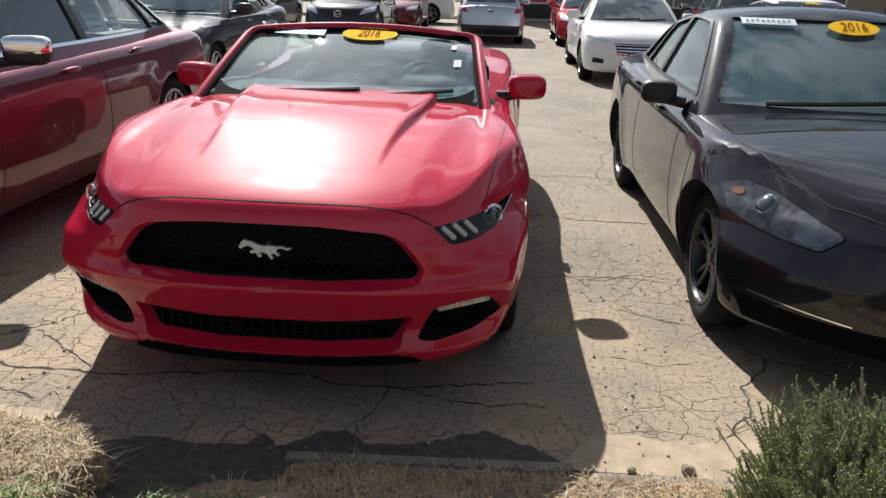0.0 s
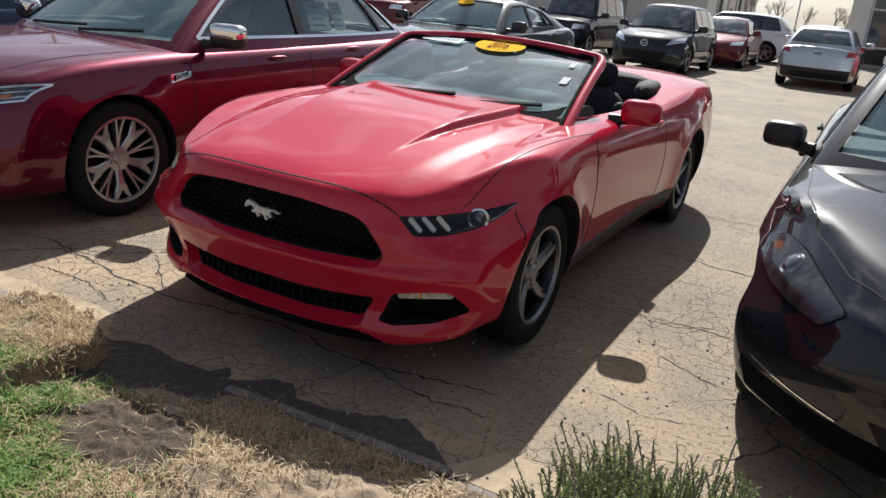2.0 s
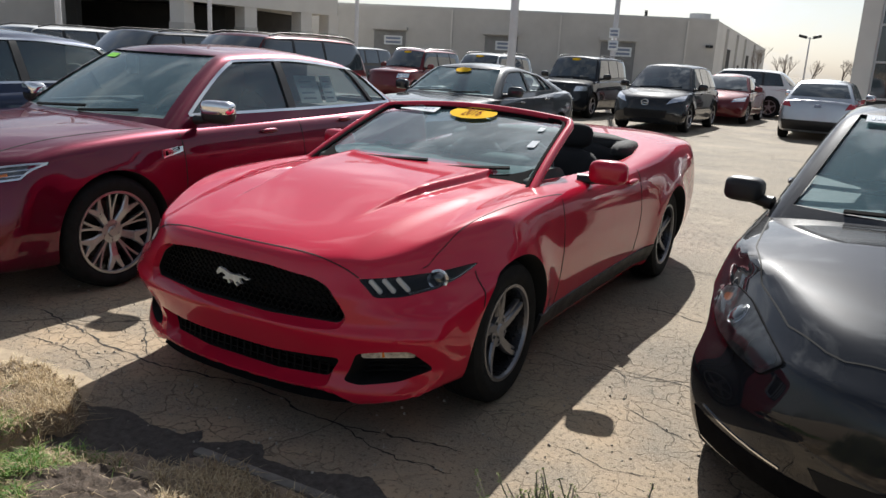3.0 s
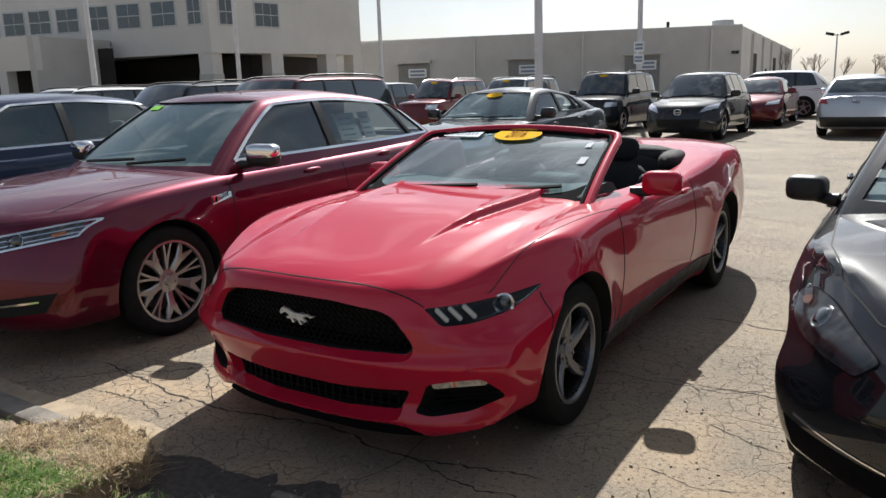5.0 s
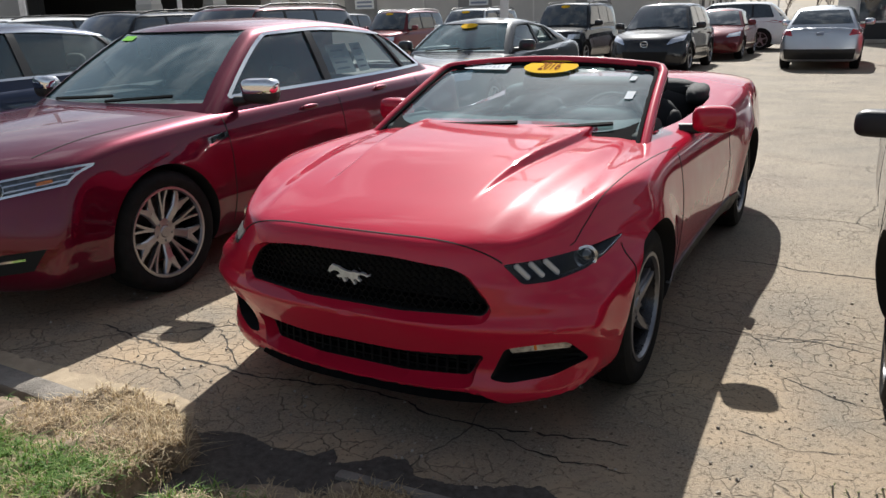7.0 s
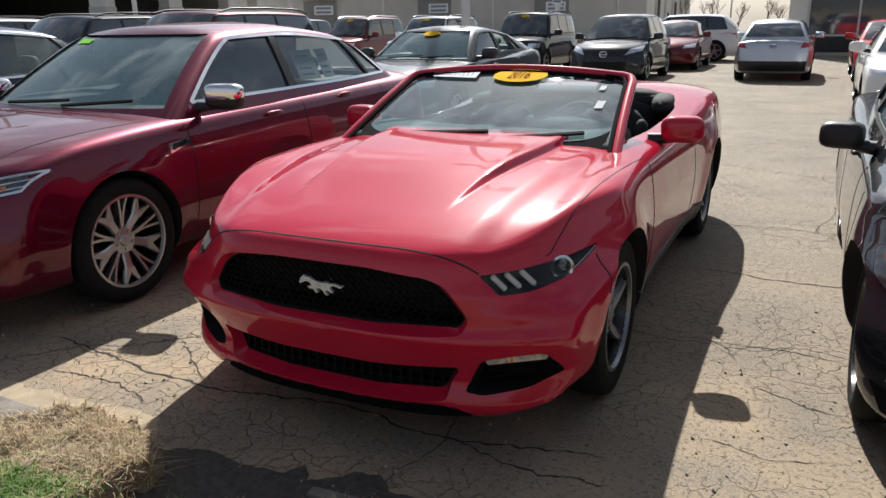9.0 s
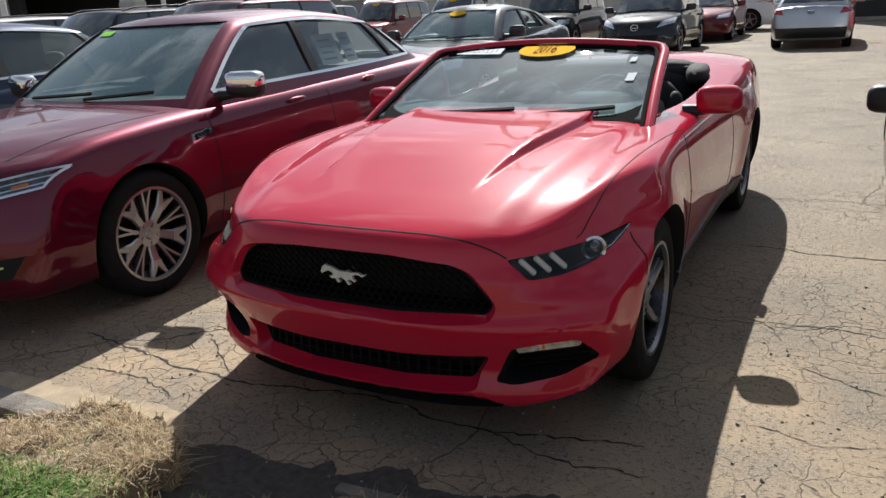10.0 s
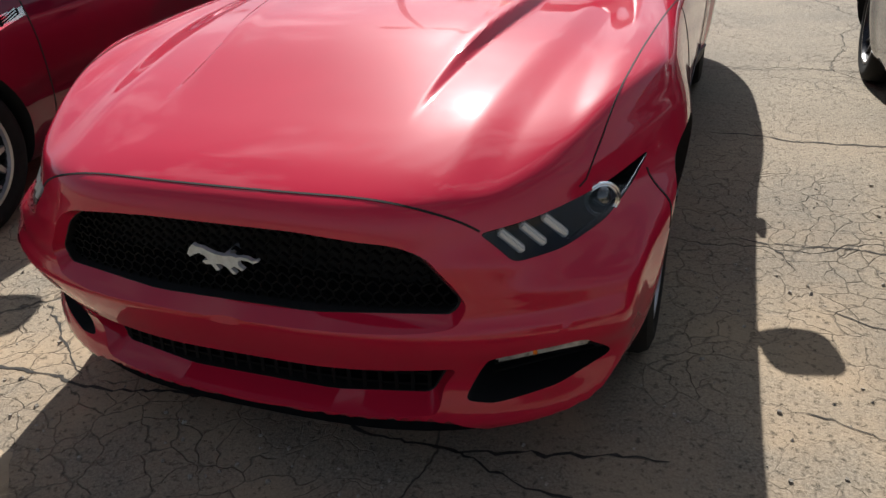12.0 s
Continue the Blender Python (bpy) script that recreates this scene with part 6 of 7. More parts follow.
def pebbles(n, area, size, seed):
    rng = random.Random(seed)
    items = []
    for _ in range(n):
        x, y = rng.uniform(area[0], area[1]), rng.uniform(area[2], area[3])
        r = 2 * size * rng.uniform(0.3, 1.0) ** 2
        items.append(pose(x, y, r * 0.2, rng.uniform(0, 90), rng.uniform(0, 90), rng.uniform(0, 360)) @ Matrix.Diagonal((r, r * rng.uniform(0.6, 1), r * rng.uniform(0.5, 0.9), 1)))
    return items


tagged(bars("pebble_scatter", pebbles(900, (-2.2, 2.4, -0.30, 2.2), 0.0065, 8), CONCRETE, None), "loose grit and small stones on the asphalt", "grit", kind="stuff")
for k_, (x_, y_, r_) in enumerate(((1.44, -0.235, 0.028), (1.25, -0.25, 0.018), (1.62, -0.2, 0.015))):
    bm = bmesh.new()
    bmesh.ops.create_icosphere(bm, subdivisions=2, radius=1, matrix=pose(x_, y_, r_ * 0.5, 20 * k_, 10, 40 * k_) @ Matrix.Diagonal((r_, r_ * 0.8, r_ * 0.6, 1)))
    for v in bm.verts:
        v.co += 0.2 * r_ * noise.noise_vector(v.co * 40)
    tagged(part("stone", bm, DIRT, smooth=False), "small brown stone beside the kerb", "stone", "stones by the kerb")


def ragged(name, x0, x1, inner, outer, z, material, label, category, seed):
    """A thin, ragged-edged deposit on the ground between two wavering lines."""
    xs_ = np.linspace(x0, x1, 160)
    V = []
    for x in xs_:
        n = noise.noise((x * 5, seed, 0)) * 0.06 + noise.noise((x * 19, seed, 3)) * 0.025 + noise.noise((x * 60, seed, 5)) * 0.008
        fade = min(1.0, (x - x0) / 0.15, (x1 - x) / 0.15)
        V += [(x, outer, z), (x, outer + (inner - outer + n) * max(0.02, fade), z)]
    return tagged(linked(name, V, [(2 * i, 2 * i + 2, 2 * i + 3, 2 * i + 1) for i in range(159)], material, smooth=False), label, category, kind="stuff")


# damp soil whose dark tone also holds painted shade by kerb and gully
MUD = mat("damp_soil_with_shade", (0.085, 0.072, 0.060), 0.9, vary=0.4, scale=30, bump=0.03, bump_scale=120)
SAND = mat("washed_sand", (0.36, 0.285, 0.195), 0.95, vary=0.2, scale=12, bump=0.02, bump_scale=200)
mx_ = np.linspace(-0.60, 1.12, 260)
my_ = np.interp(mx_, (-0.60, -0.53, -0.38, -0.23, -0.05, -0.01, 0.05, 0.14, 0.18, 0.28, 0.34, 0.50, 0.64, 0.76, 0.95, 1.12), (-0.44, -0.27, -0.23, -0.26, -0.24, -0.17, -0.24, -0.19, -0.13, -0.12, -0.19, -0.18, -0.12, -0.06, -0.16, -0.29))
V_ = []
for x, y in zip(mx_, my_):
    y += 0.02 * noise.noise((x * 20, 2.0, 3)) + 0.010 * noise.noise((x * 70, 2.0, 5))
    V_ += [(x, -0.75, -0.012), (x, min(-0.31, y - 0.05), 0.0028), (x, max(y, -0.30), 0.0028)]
tagged(linked("damp_soil", V_, [(3 * i + k, 3 * i + 3 + k, 3 * i + 4 + k, 3 * i + 1 + k) for i in range(259) for k in (0, 1)], MUD, smooth=False), "damp soil washed against the kerb, darkened for shade too", "soil", kind="stuff")
# a patch of bare soil on the mound
u_, v_ = np.meshgrid(np.linspace(0, 1, 14), np.linspace(0, 2 * np.pi, 60), indexing="ij")
rr_ = u_ * (1 + 0.35 * rough_at(np.cos(v_) * 1.5, np.sin(v_) * 1.5, 2.0, 8.0))
sx_, sy_ = 0.13 + 0.27 * rr_ * np.cos(v_), -0.80 + 0.18 * rr_ * np.sin(v_)
sz_ = verge_z(sx_, sy_) + 0.012 * (1 - u_ ** 4) + 0.006 * rough_at(sx_, sy_, 50, 1.0)
SOIL = mat("loose_dark_soil", (0.085, 0.062, 0.045), 0.95, vary=0.5, scale=60, bump=0.06, bump_scale=150)
tagged(linked("bare_soil", np.stack([sx_.ravel(), sy_.ravel(), sz_.ravel()], 1), [(i * 60 + j, (i + 1) * 60 + j, (i + 1) * 60 + j + 1, i * 60 + j + 1) for i in range(13) for j in range(59)], SOIL), "patch of loose dark soil on the verge", "soil", kind="stuff")
ragged("washed_sand", 1.0, 2.3, -0.02, -0.262, 0.0030, SAND, "pale sand washed over the asphalt by the kerb", "sand", 7.7)
ragged("washed_sand", -2.6, -0.6, -0.14, -0.30, 0.0030, SAND, "pale sand washed over the asphalt by the kerb", "sand", 4.1)


# ---- cracks in the asphalt ----
def crack(points, width, seed):
    rng = random.Random(seed)
    pts = []
    for (x0, y0), (x1, y1) in zip(points, points[1:]):
        n = max(2, int(math.hypot(x1 - x0, y1 - y0) / 0.025))
        for i in range(n):
            s = i / n
            pts.append((x0 + (x1 - x0) * s, y0 + (y1 - y0) * s))
    pts.append(points[-1])
    V, jx, jy = [], 0.0, 0.0
    for i, (x, y) in enumerate(pts):
        jx, jy = 0.8 * jx + rng.uniform(-1, 1) * 0.012, 0.8 * jy + rng.uniform(-1, 1) * 0.012
        w = width * rng.uniform(0.25, 1.0) * min(1.0, 0.3 + 0.2 * min(i, len(pts) - 1 - i))
        V += [(x + jx, y + jy - w, 0.0022), (x + jx + 0.3 * w, y + jy + w, 0.0022)]
    faces = [(2 * i, 2 * i + 1, 2 * i + 3, 2 * i + 2) for i in range(len(pts) - 1)]
    return V, faces


CRACK = mat("crack_dirt", (0.035, 0.03, 0.025), 0.95, vary=0.4, scale=40)
V_, F_ = [], []
for k_, (pts_, w_) in enumerate((
        (((0.95, 2.72), (1.35, 2.66), (1.83, 2.64), (2.4, 2.70)), 0.009), (((1.05, 1.56), (1.42, 1.57), (1.72, 1.53)), 0.006), (((1.25, 1.62), (1.23, 1.5), (1.31, 1.36)), 0.007),
        (((-1.9, 0.30), (-1.2, 0.20), (-0.75, 0.18), (-0.2, 0.26), (0.45, 0.20), (0.95, 0.32)), 0.008), (((-1.25, 0.55), (-1.0, 0.33), (-0.8, 0.19)), 0.006), (((0.4, 0.20), (0.75, 0.10), (1.0, 0.14)), 0.007),
        (((1.35, 1.15), (1.6, 1.02), (1.75, 0.95)), 0.004), (((1.2, 0.62), (1.5, 0.55), (1.7, 0.6)), 0.003), (((-1.6, 0.02), (-1.2, 0.05), (-0.9, -0.02)), 0.005), (((0.9, 3.9), (1.5, 3.95), (2.4, 3.85)), 0.006))):
    v_, f_ = crack(pts_, w_, k_)
    F_ += [tuple(len(V_) + i for i in f) for f in f_]
    V_ += v_
tagged(linked("asphalt_crack", V_, F_, CRACK, smooth=False), "open cracks across the asphalt, filled with dark dirt", "crack", kind="stuff")


# ---- the low evergreen shrub ----
def shrub():
    rng = np.random.default_rng(12)
    sh_ = new("shrub")
    c, rad = np.array((1.86, -0.74, 0.05)), np.array((0.39, 0.36, 0.48))
    sh_.location = (float(c[0]), float(c[1]), 0.0)
    n = 3400
    v = rng.normal(size=(n, 3))
    v[:, 2] = np.abs(v[:, 2]) * 0.9
    v /= np.linalg.norm(v, axis=1, keepdims=True)
    lump = np.array([1 + 0.24 * noise.noise((a * 3.2, b * 3.2, g * 3.2)) for a, b, g in v])
    spike = (rng.uniform(size=n) < 0.07) & (v[:, 2] > 0.25) & (v[:, 0] < 0.15)
    foot = np.sign(v) * np.abs(v) ** 0.72 * rad * (lump * rng.uniform(0.66, 0.96, n))[:, None]
    foot[:, 2] = foot[:, 2] * (1 - 0.22 * np.clip(v[:, 0], 0, 1)) + c[2]
    d = v * 0.7 + np.array((0, 0, 0.9)) + rng.normal(size=(n, 3)) * 0.3
    d /= np.linalg.norm(d, axis=1, keepdims=True)
    L = np.where(spike, rng.uniform(0.10, 0.19, n), rng.uniform(0.04, 0.09, n))
    stems = [thin(Vector(f - e * 0.05), Vector(f + e * l), 0.0028) for f, e, l in zip(foot, d, L)]
    # fine scale leaves set all round each shoot
    per = 64
    i = np.repeat(np.arange(n), per)
    s = rng.uniform(-0.35, 1.0, len(i))
    p = foot[i] + d[i] * (L[i] * s)[:, None]
    e = d[i] * rng.uniform(0.5, 1.3, len(i))[:, None] + rng.normal(size=(len(i), 3)) * np.where(spike[i], 0.45, 0.95)[:, None]
    e /= np.linalg.norm(e, axis=1, keepdims=True)
    size = rng.uniform(0.007, 0.016, len(i))[:, None]
    w = np.cross(e, rng.normal(size=(len(i), 3)))
    w *= (rng.uniform(0.0010, 0.0021, len(i)) / (np.linalg.norm(w, axis=1) + 1e-9))[:, None]
    V = np.stack([p - w * 0.5, p + e * size * 0.5 - w, p + e * size, p + e * size * 0.5 + w], 1).reshape(-1, 3)
    F = np.arange(len(V)).reshape(-1, 4)
    for _ in range(26):
        a = rng.uniform(0, 2 * np.pi)
        q = np.array((math.cos(a) * rad[0] * 0.7, math.sin(a) * rad[1] * 0.7, rng.uniform(0.2, 0.4)))
        stems.append(thin((0.1 * math.cos(a), 0.1 * math.sin(a), 0.0), q, 0.012))
    bars("twig", stems, TWIG, sh_)
    me = bpy.data.meshes.new("foliage")
    me.from_pydata(V.tolist(), [], F.tolist())
    me.materials.append(LEAF)
    new("foliage", me).parent = sh_
    tagged(sh_, "low green juniper shrub with upright shoots at the lot's edge", "shrub")


shrub()

# ---- cars in place ----
red_car, red_shape = convertible()
red_car.matrix_basis = pose(-0.045, 0, 0)
tagged(red_car, "bright red two-door convertible with folded black roof", "car", kind="thing")


ruby_car, ts = plain_car("sedan_car", 5.154, 1.936, 1.555, 1.03, 1.36, 1.04, 1.10, 1.02, 2.868, RUBY, "sedan", nose=0.84, wheel=(0.360, 0.262, 0.245, "fan", ALLOY), hollow=True, trim_mat=CHROME,
                       res=(44, 80, 160), sweep=0.42, mirror="chrome", roof_y=(2.20, 3.65))
ruby_car.matrix_basis = pose(-2.86, -0.15, 0, 0, 0, 0)
tagged(ruby_car, "dark ruby red metallic four-door sedan with chrome window trim", "car", "cars of the front row")
rich_lamp(ruby_car, ts, [(0.48, 0.665), (0.90, 0.755), (0.925, 0.835), (0.50, 0.755)], 0.66, 0.745)
for sg_ in (1, -1):
    vent = patch("fender_vent", ts.body, lambda a, b, sg_=sg_: np.stack([sg_ * 1.3 + 0 * a, 1.40 + 0.17 * a, 0.80 + 0.035 * a + 0.055 * b * (1 - 0.35 * a)], 1), (-sg_, 0, 0), CHROME, ruby_car, 10, 6, 0.007, 0.01, "chrome fender vent")
    patch("vent_mesh", ts.body, lambda a, b, sg_=sg_: np.stack([sg_ * 1.3 + 0 * a, 1.425 + 0.115 * a, 0.814 + 0.030 * a + 0.034 * b * (1 - 0.3 * a)], 1), (-sg_, 0, 0), CHIN, vent, 8, 5, 0.010, 0.004)
    for k_ in range(3):
        strip("vent_slot", ts.body, lambda a, sg_=sg_, k_=k_: np.stack([sg_ * 1.3 + 0 * a, 1.435 + 0.09 * a, 0.819 + 0.03 * a + 0.011 * k_], 1), (-sg_, 0, 0), 0.004, CHROME, vent, 8, 0.013)
    strip("bonnet_gap", ts.body, lambda a, sg_=sg_: np.stack([sg_ * (0.70 + 0.10 * a), 0.42 + 0.95 * a, 1.6 + 0 * a], 1), (0, 0, -1), 0.008, CAVITY, ruby_car, 30, back=0.2)
    strip("fog_strip", ts.body, lambda a, sg_=sg_: np.stack([sg_ * (0.56 + 0.22 * a), 0 * a, 0.375 + 0.025 * a], 1), (0, 1, 0), 0.012, CHROME, ruby_car, 16, 0.008)
    for k_, (y_, w_) in enumerate(((2.95, 0.28), (3.28, 0.16))):
        pp = patch("window_sticker", ts.cabin, lambda a, b, sg_=sg_, y_=y_, w_=w_: np.stack([sg_ * 1.0 + 0 * a, y_ + w_ * a, 1.12 + 0.22 * b], 1), (-sg_, 0, 0), PAPER, ruby_car, 6, 6, -0.018, 0.0, "white price sheet behind the window")
        for j_ in range(4):
            patch("print_bar", ts.cabin, lambda a, b, sg_=sg_, y_=y_, w_=w_, j_=j_: np.stack([sg_ * 1.0 + 0 * a, y_ + w_ * (0.15 + 0.6 * a), 1.15 + 0.045 * j_ + 0.015 * b], 1), (-sg_, 0, 0), PRINT, pp, 4, 2, -0.015, 0.0)
patch("green_tag", ts.cabin, lambda a, b: np.stack([-0.52 + 0.16 * a, 0 * a, 1.42 + 0.03 * b], 1), (0, 1, 0), GREEN, ruby_car, 6, 3, -0.006, 0.0, "green windshield tag")
face(ruby_car, ts, None, [(0.0, 0.50), (0.36, 0.54), (0.44, 0.68), (0.0, 0.74)], [(0.50, 0.30), (0.80, 0.335), (0.86, 0.445), (0.56, 0.415)], LAMP_SILVER, 4, CHROME)
door_handles(ruby_car, ts, [(2.42, 0.93), (3.38, 0.98)], RUBY)
black_car, ds = plain_car("sedan_car", 4.671, 1.829, 1.466, 0.96, 1.36, 0.96, 1.05, 0.95, 2.703, BLACK_PAINT, "sedan", nose=0.70, wheel=(0.325, 0.225, 0.225, "split", DARK_ALLOY), hollow=True,
                     res=(44, 80, 160), sweeps=curve((0.2, 0.55), (0.45, 0.62), (0.6, 0.78), (0.72, 0.86), (0.85, 0.88), (1.0, 0.8)), power=2.6, tuck=0.165, mirror=None, sticker=(0.08, True), seats=SEAT)
paper_strip(black_car, ds, -0.50, -0.22, 1.345, 1.375)
black_car.matrix_basis = pose(2.61, 0.12, 0)
tagged(black_car, "glossy black four-door sedan with dark alloy wheels", "car", "cars of the front row")
shaped_lamp(black_car, ds, [(0.850, 0.722), (0.785, 0.757), (0.708, 0.750), (0.627, 0.705), (0.540, 0.660), (0.612, 0.588), (0.712, 0.594), (0.81, 0.612), (0.858, 0.645)], 0.74, 0.692,
            [(0.828, 0.712), (0.785, 0.732), (0.795, 0.702), (0.826, 0.692)], [(0.665, 0.665), (0.625, 0.690), (0.56, 0.655), (0.618, 0.602), (0.68, 0.606)])
door_mirror(black_car, 0.975, 1.80, 0.985, TRIM, (0.19, 0.13, 0.125), 0.05)
strip("bumper_strip", ds.body, lambda a: np.stack([-0.80 + 0.30 * a, 0 * a, 0.365 - 0.02 * a], 1), (0, 1, 0), 0.006, CHROME, black_car, 20, 0.004)
strip("bumper_strip", ds.body, lambda a: np.stack([0.80 - 0.30 * a, 0 * a, 0.375 - 0.02 * a], 1), (0, 1, 0), 0.006, CHROME, black_car, 20, 0.004)
front_patch("lower_valance", ds.body, [(0, 0.225), (0.80, 0.245), (0.84, 0.335), (0, 0.33)], CHIN, black_car, True, (30, 6), 0.003, 0.01, label="matt black lower bumper")
front_patch("intake", ds.body, [(0, 0.335), (0.34, 0.29), (0.42, 0.40), (0, 0.42)], CAVITY, black_car, True, (14, 8), 0.002, 0.01)
HOOD_X, HOOD_Y = (0.0, 0.20, 0.374, 0.43, 0.56, 0.69, 0.767, 0.80), (0.15, 0.155, 0.20, 0.24, 0.38, 0.63, 0.92, 1.5)
for sg_ in (1, -1):
    strip("bonnet_gap", ds.body, lambda a, sg_=sg_: np.stack([sg_ * np.interp(a * 7, np.arange(8), HOOD_X), np.interp(a * 7, np.arange(8), HOOD_Y), 1.5 + 0 * a], 1), (0, 0, -1), 0.006, CAVITY, black_car, 80, back=0.2)
    strip("fender_crease", ds.body, lambda a, sg_=sg_: np.stack([sg_ * 1.3 + 0 * a, 1.22 + 0.03 * a, 0.33 + 0.5 * a], 1), (-sg_, 0, 0), 0.006, CAVITY, black_car, 20)
door_handles(black_car, ds, [(2.15, 0.86), (3.05, 0.90)], BLACK_PAINT)

navy, ns = plain_car("sedan_car", 5.1, 1.93, 1.60, 1.04, 1.36, 1.07, 1.12, 1.0, 2.87, NAVY, "sedan", nose=0.84, wheel=(0.345, 0.23, 0.23, 10, ALLOY), trim_mat=CHROME, res=(24, 44, 96), mirror="chrome", roof_y=(2.2, 3.65), hollow=True)
navy.matrix_basis = pose(-5.85, -0.55, 0)
tagged(navy, "navy blue four-door sedan with chrome window trim", "car", "cars of the front row")


def parked(label, x, y, rz, *a, lamp=None, grille=None, intake=None, tail=None, bars=0, lamp_mat=LAMP_SILVER, bar_mat=CHROME, name="sedan_car", handles=None, **k):
    car, sh = plain_car(name, *a, **k)
    car.matrix_basis = pose(x, y, 0, 0, 0, rz)
    face(car, sh, lamp, grille, intake, lamp_mat, bars, bar_mat, tail)
    if handles:
        door_handles(car, sh, handles, a[9])
    tagged(car, label, "car", "cars parked further back")
    return car, sh


LAMP_Q = [(0.50, 0.66), (0.84, 0.70), (0.84, 0.82), (0.55, 0.76)]
SUV_LAMP = [(0.55, 0.78), (0.84, 0.80), (0.84, 0.93), (0.58, 0.92)]
parked("charcoal four-door sedan with a yellow windshield sticker", -3.92, 6.8, 0, 5.08, 1.905, 1.48, 1.00, 1.45, 1.02, 1.10, 0.95, 3.05, CHARCOAL, "fastback", nose=0.80, hollow=True, sticker=(0.0, False), lamp=LAMP_Q, grille=[(0, 0.5), (0.45, 0.5), (0.5, 0.7), (0, 0.7)], bars=2, handles=[(2.4, 0.9), (3.4, 0.94)])
parked("maroon sport utility with black roof rails", -8.3, 6.3, 0, 5.0, 2.0, 1.80, 1.12, 1.25, 1.15, 1.15, 0.95, 2.86, MAROON, "suv", nose=0.95, wheel=(0.37, 0.24, 0.24, 5, ALLOY), rail=TRIM, name="suv_car", lamp=SUV_LAMP)
parked("black sport utility with black roof rails", -11.3, 6.4, 0, 4.95, 1.98, 1.78, 1.12, 1.25, 1.15, 1.15, 0.95, 2.86, BLACK_PAINT, "suv", nose=0.95, wheel=(0.37, 0.24, 0.24, 5, ALLOY), rail=TRIM, name="suv_car", lamp=SUV_LAMP)
parked("white sport utility with black roof rails", -14.9, 6.2, 0, 4.95, 1.98, 1.77, 1.12, 1.25, 1.15, 1.15, 0.95, 2.86, WHITE, "suv", nose=0.95, wheel=(0.37, 0.24, 0.24, 5, ALLOY), rail=TRIM, name="suv_car", lamp=SUV_LAMP)
cross_car, cs = parked("glossy black crossover with a round chrome badge", -3.25, 16.9, 0, 4.68, 1.872, 1.69, 1.05, 1.10, 1.06, 1.10, 0.93, 2.75, BLACK_PAINT, "hatch", nose=0.82, wheel=(0.36, 0.24, 0.235, 5, ALLOY), name="crossover_car", lamp=[(0.50, 0.70), (0.86, 0.80), (0.86, 0.92), (0.60, 0.84)], intake=[(0, 0.35), (0.5, 0.35), (0.55, 0.55), (0, 0.55)], handles=[(2.1, 0.95), (3.0, 0.99)])
tube("badge", [(0.085 * math.cos(a_), float(cs.nose(0, 0.72)) - 0.012, 0.72 + 0.068 * math.sin(a_)) for a_ in np.linspace(0, 2 * math.pi, 25)[:-1]], 0.011, CHROME, cross_car, "round chrome badge", closed=True)
part("badge_bar", box(bmesh.new(), (0.13, 0.014, 0.018), (0, float(cs.nose(0, 0.72)) - 0.012, 0.715), (0, 0, 0), 0.004), CHROME, cross_car)
parked("dark maroon sedan parked behind a crossover", -2.75, 22.4, 0, 4.7, 1.82, 1.50, 0.98, 1.2, 1.0, 1.06, 0.95, 2.7, MAROON, "sedan", lamp=LAMP_Q)
parked("boxy black sport utility with a yellow windshield sticker", -6.55, 19.0, 0, 4.5, 1.85, 1.80, 1.12, 1.20, 1.14, 1.14, 0.85, 2.7, BLACK_PAINT, "suv", nose=1.0, wheel=(0.37, 0.23, 0.24, 5, ALLOY), rail=TRIM, sticker=(0, False), roof_y=(1.68, 4.2), name="suv_car", lamp=SUV_LAMP, grille=[(0, 0.62), (0.48, 0.62), (0.5, 0.85), (0, 0.85)], bars=0)
parked("white compact sport utility with a slotted grille", -9.7, 18.6, 0, 4.45, 1.80, 1.74, 1.12, 1.2, 1.12, 1.12, 0.85, 2.63, WHITE, "suv", nose=0.98, wheel=(0.35, 0.22, 0.22, 5, ALLOY), sticker=(0, False), roof_y=(1.75, 4.1), name="suv_car", lamp=SUV_LAMP, grille=[(0, 0.65), (0.45, 0.65), (0.45, 0.88), (0, 0.88)], rail=TRIM)
parked("red compact sport utility with silver roof rails", -13.0, 19.4, 0, 4.45, 1.81, 1.76, 1.12, 1.2, 1.12, 1.12, 0.85, 2.63, MAROON, "suv", nose=0.98, wheel=(0.35, 0.22, 0.22, 5, ALLOY), sticker=(0, False), roof_y=(1.75, 4.1), name="suv_car", lamp=SUV_LAMP, rail=ALLOY)
parked("dark sport utility in the back row", -16.4, 19.6, 0, 4.7, 1.9, 1.75, 1.12, 1.2, 1.12, 1.12, 0.85, 2.7, CHARCOAL, "suv", nose=0.98, wheel=(0.35, 0.22, 0.22, 5, ALLOY), name="suv_car", lamp=SUV_LAMP)
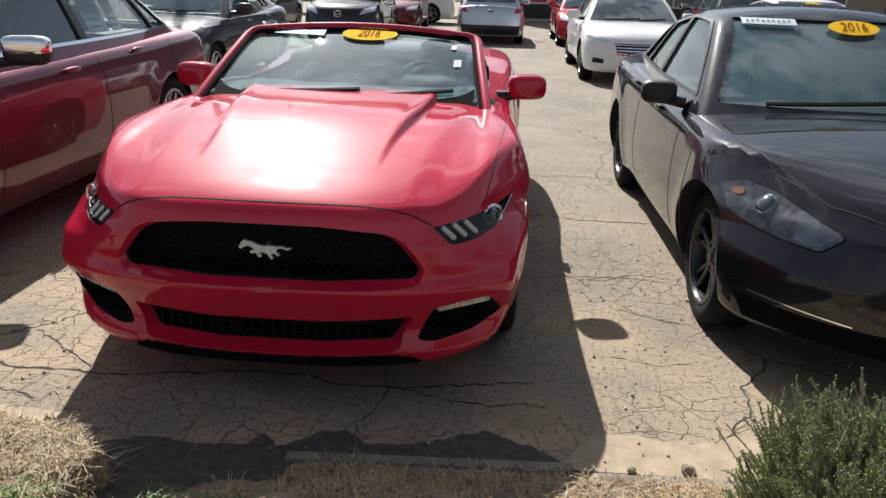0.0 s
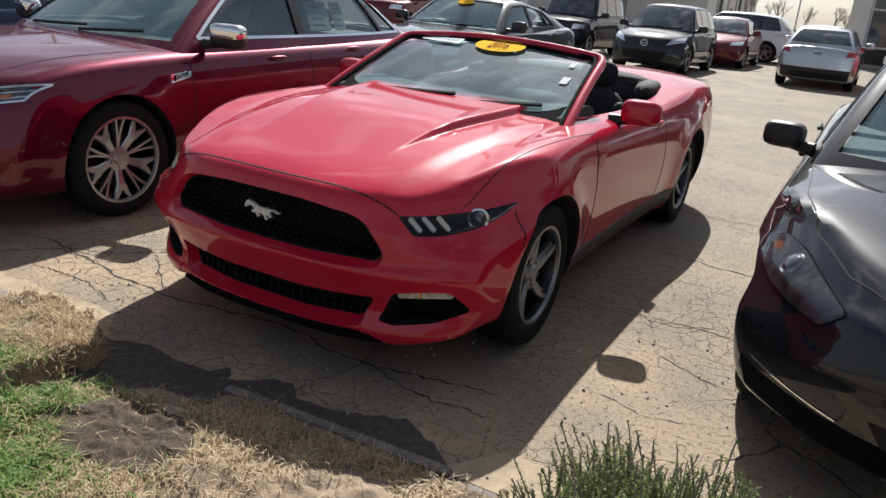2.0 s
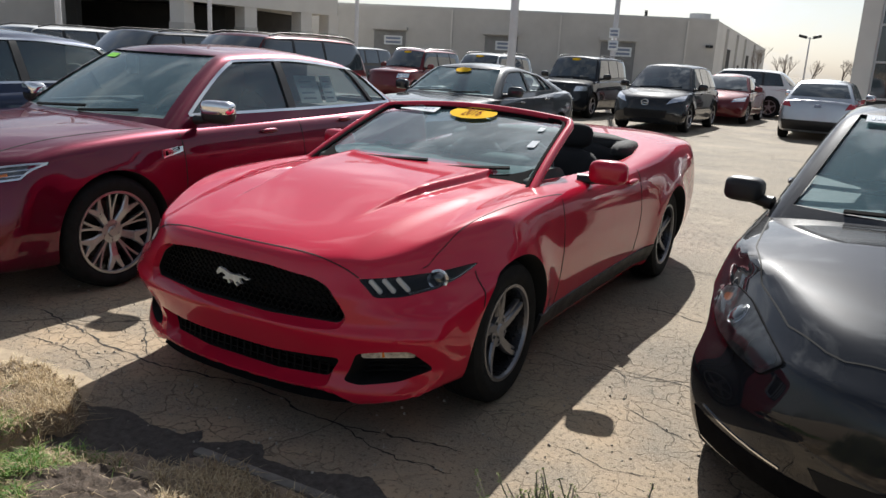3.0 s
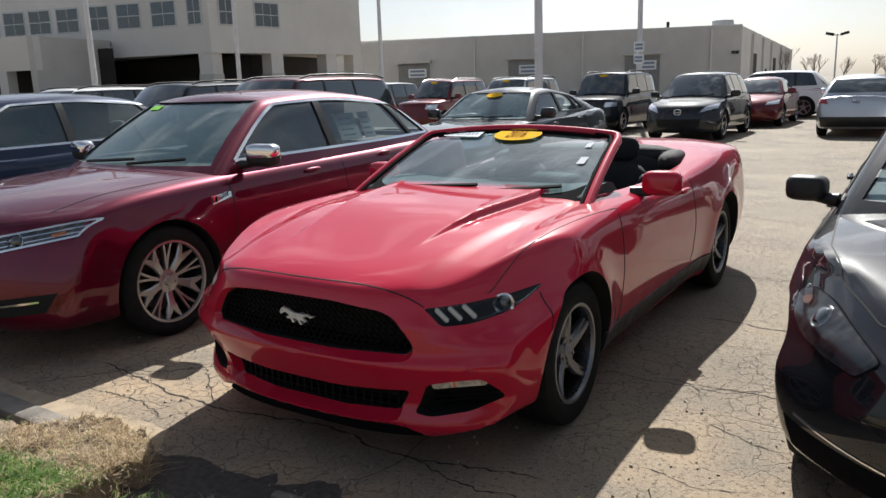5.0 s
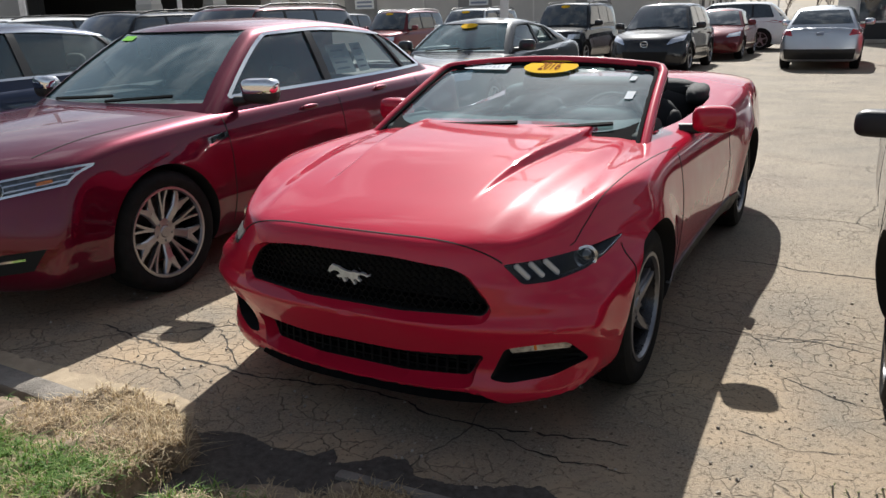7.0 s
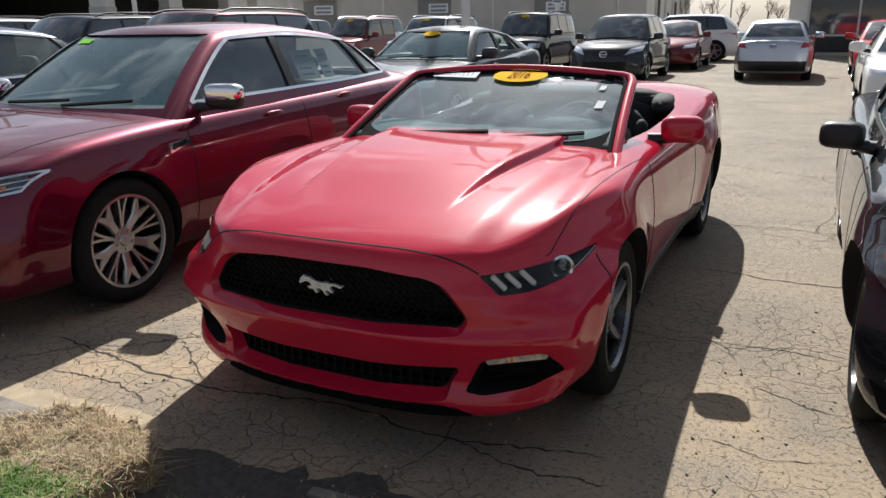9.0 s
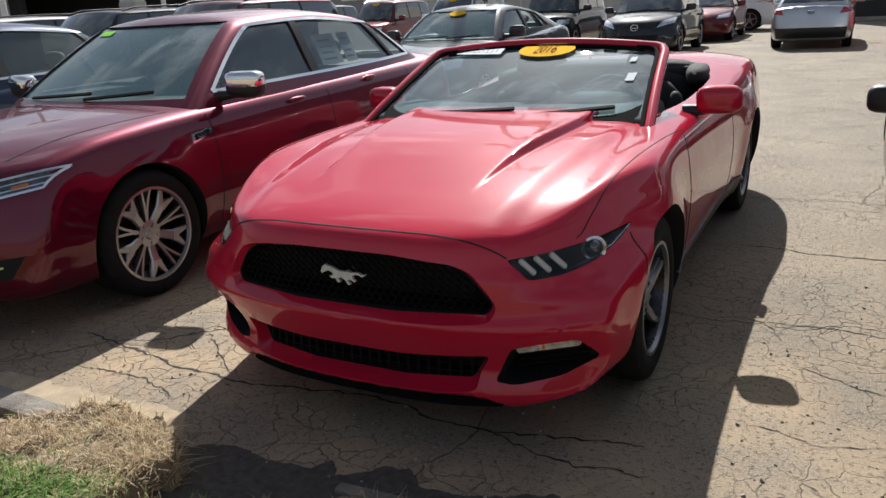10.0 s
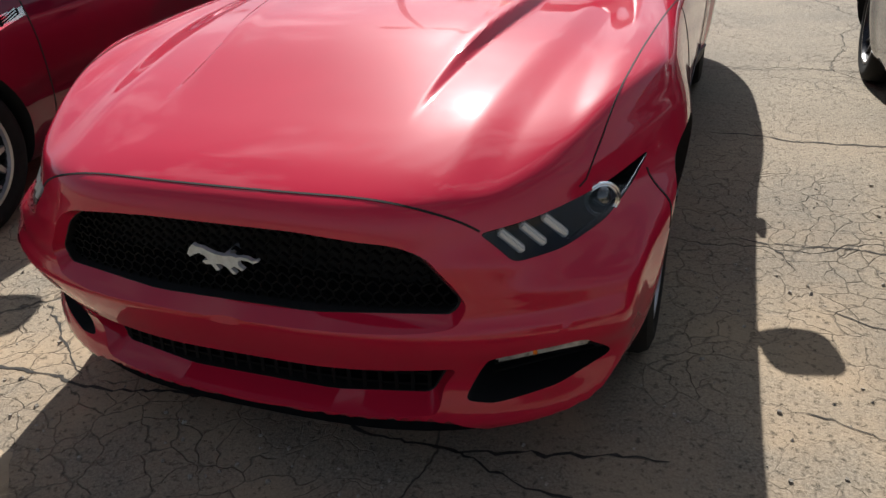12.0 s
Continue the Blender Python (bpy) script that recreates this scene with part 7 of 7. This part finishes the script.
parked("white crossover with dark tinted rear windows", -5.75, 29.2, -90, 4.68, 1.93, 1.70, 1.08, 1.15, 1.10, 1.10, 0.95, 2.82, WHITE, "hatch", nose=0.86, wheel=(0.37, 0.25, 0.245, 5, ALLOY), name="crossover_car", tail=[(0.62, 0.95), (0.90, 0.95), (0.90, 1.15), (0.62, 1.12)], lamp=LAMP_Q)
silver_car, fs = parked("silver hatchback seen from behind with red tail lamps", 0.47, 23.0, 180, 4.36, 1.823, 1.50, 1.0, 1.05, 1.0, 1.02, 0.90, 2.65, SILVER, "hatch", wheel=(0.325, 0.22, 0.215, 10, ALLOY), name="hatchback_car", tail=[(0.60, 0.80), (0.90, 0.84), (0.90, 1.02), (0.68, 0.98)])
front_patch("rear_valance", fs.body, [(0.0, 0.26), (0.75, 0.26), (0.78, 0.50), (0.0, 0.50)], TRIM, silver_car, True, (10, 6), 0.006, 0.01, (0, -1, 0))
part("rear_badge", box(bmesh.new(), (0.16, 0.03, 0.07), (0, 4.355, 0.86), (0, 0, 0), 0.01), PRINT, silver_car)
parked("white sedan facing the front row", 3.05, 10.4, 0, 4.87, 1.85, 1.478, 0.98, 1.20, 1.0, 1.08, 0.98, 2.85, WHITE, "fastback", nose=0.76, wheel=(0.33, 0.22, 0.225, 10, ALLOY), lamp=[(0.52, 0.68), (0.86, 0.74), (0.86, 0.84), (0.55, 0.74)], grille=[(0, 0.5), (0.4, 0.5), (0.45, 0.68), (0, 0.68)], bars=4, intake=[(0.6, 0.35), (0.78, 0.36), (0.76, 0.44), (0.6, 0.42)], handles=[(2.2, 0.88), (3.15, 0.92)])
parked("bright red sedan behind a white sedan", 3.15, 18.4, 0, 4.6, 1.82, 1.47, 0.98, 1.20, 1.0, 1.06, 0.95, 2.7, BRIGHT_RED, "sedan", lamp=LAMP_Q)
parked("white sedan with a yellow windshield sticker", 6.3, 10.6, 0, 4.87, 1.85, 1.478, 0.98, 1.20, 1.0, 1.08, 0.98, 2.85, WHITE, "fastback", nose=0.76, sticker=(0, False), lamp=LAMP_Q)
parked("grey crossover seen from behind", 6.9, 22.3, 180, 4.5, 1.85, 1.62, 1.05, 1.10, 1.05, 1.05, 0.9, 2.68, CHARCOAL, "hatch", name="crossover_car", tail=[(0.62, 0.95), (0.88, 0.95), (0.88, 1.1), (0.62, 1.08)])
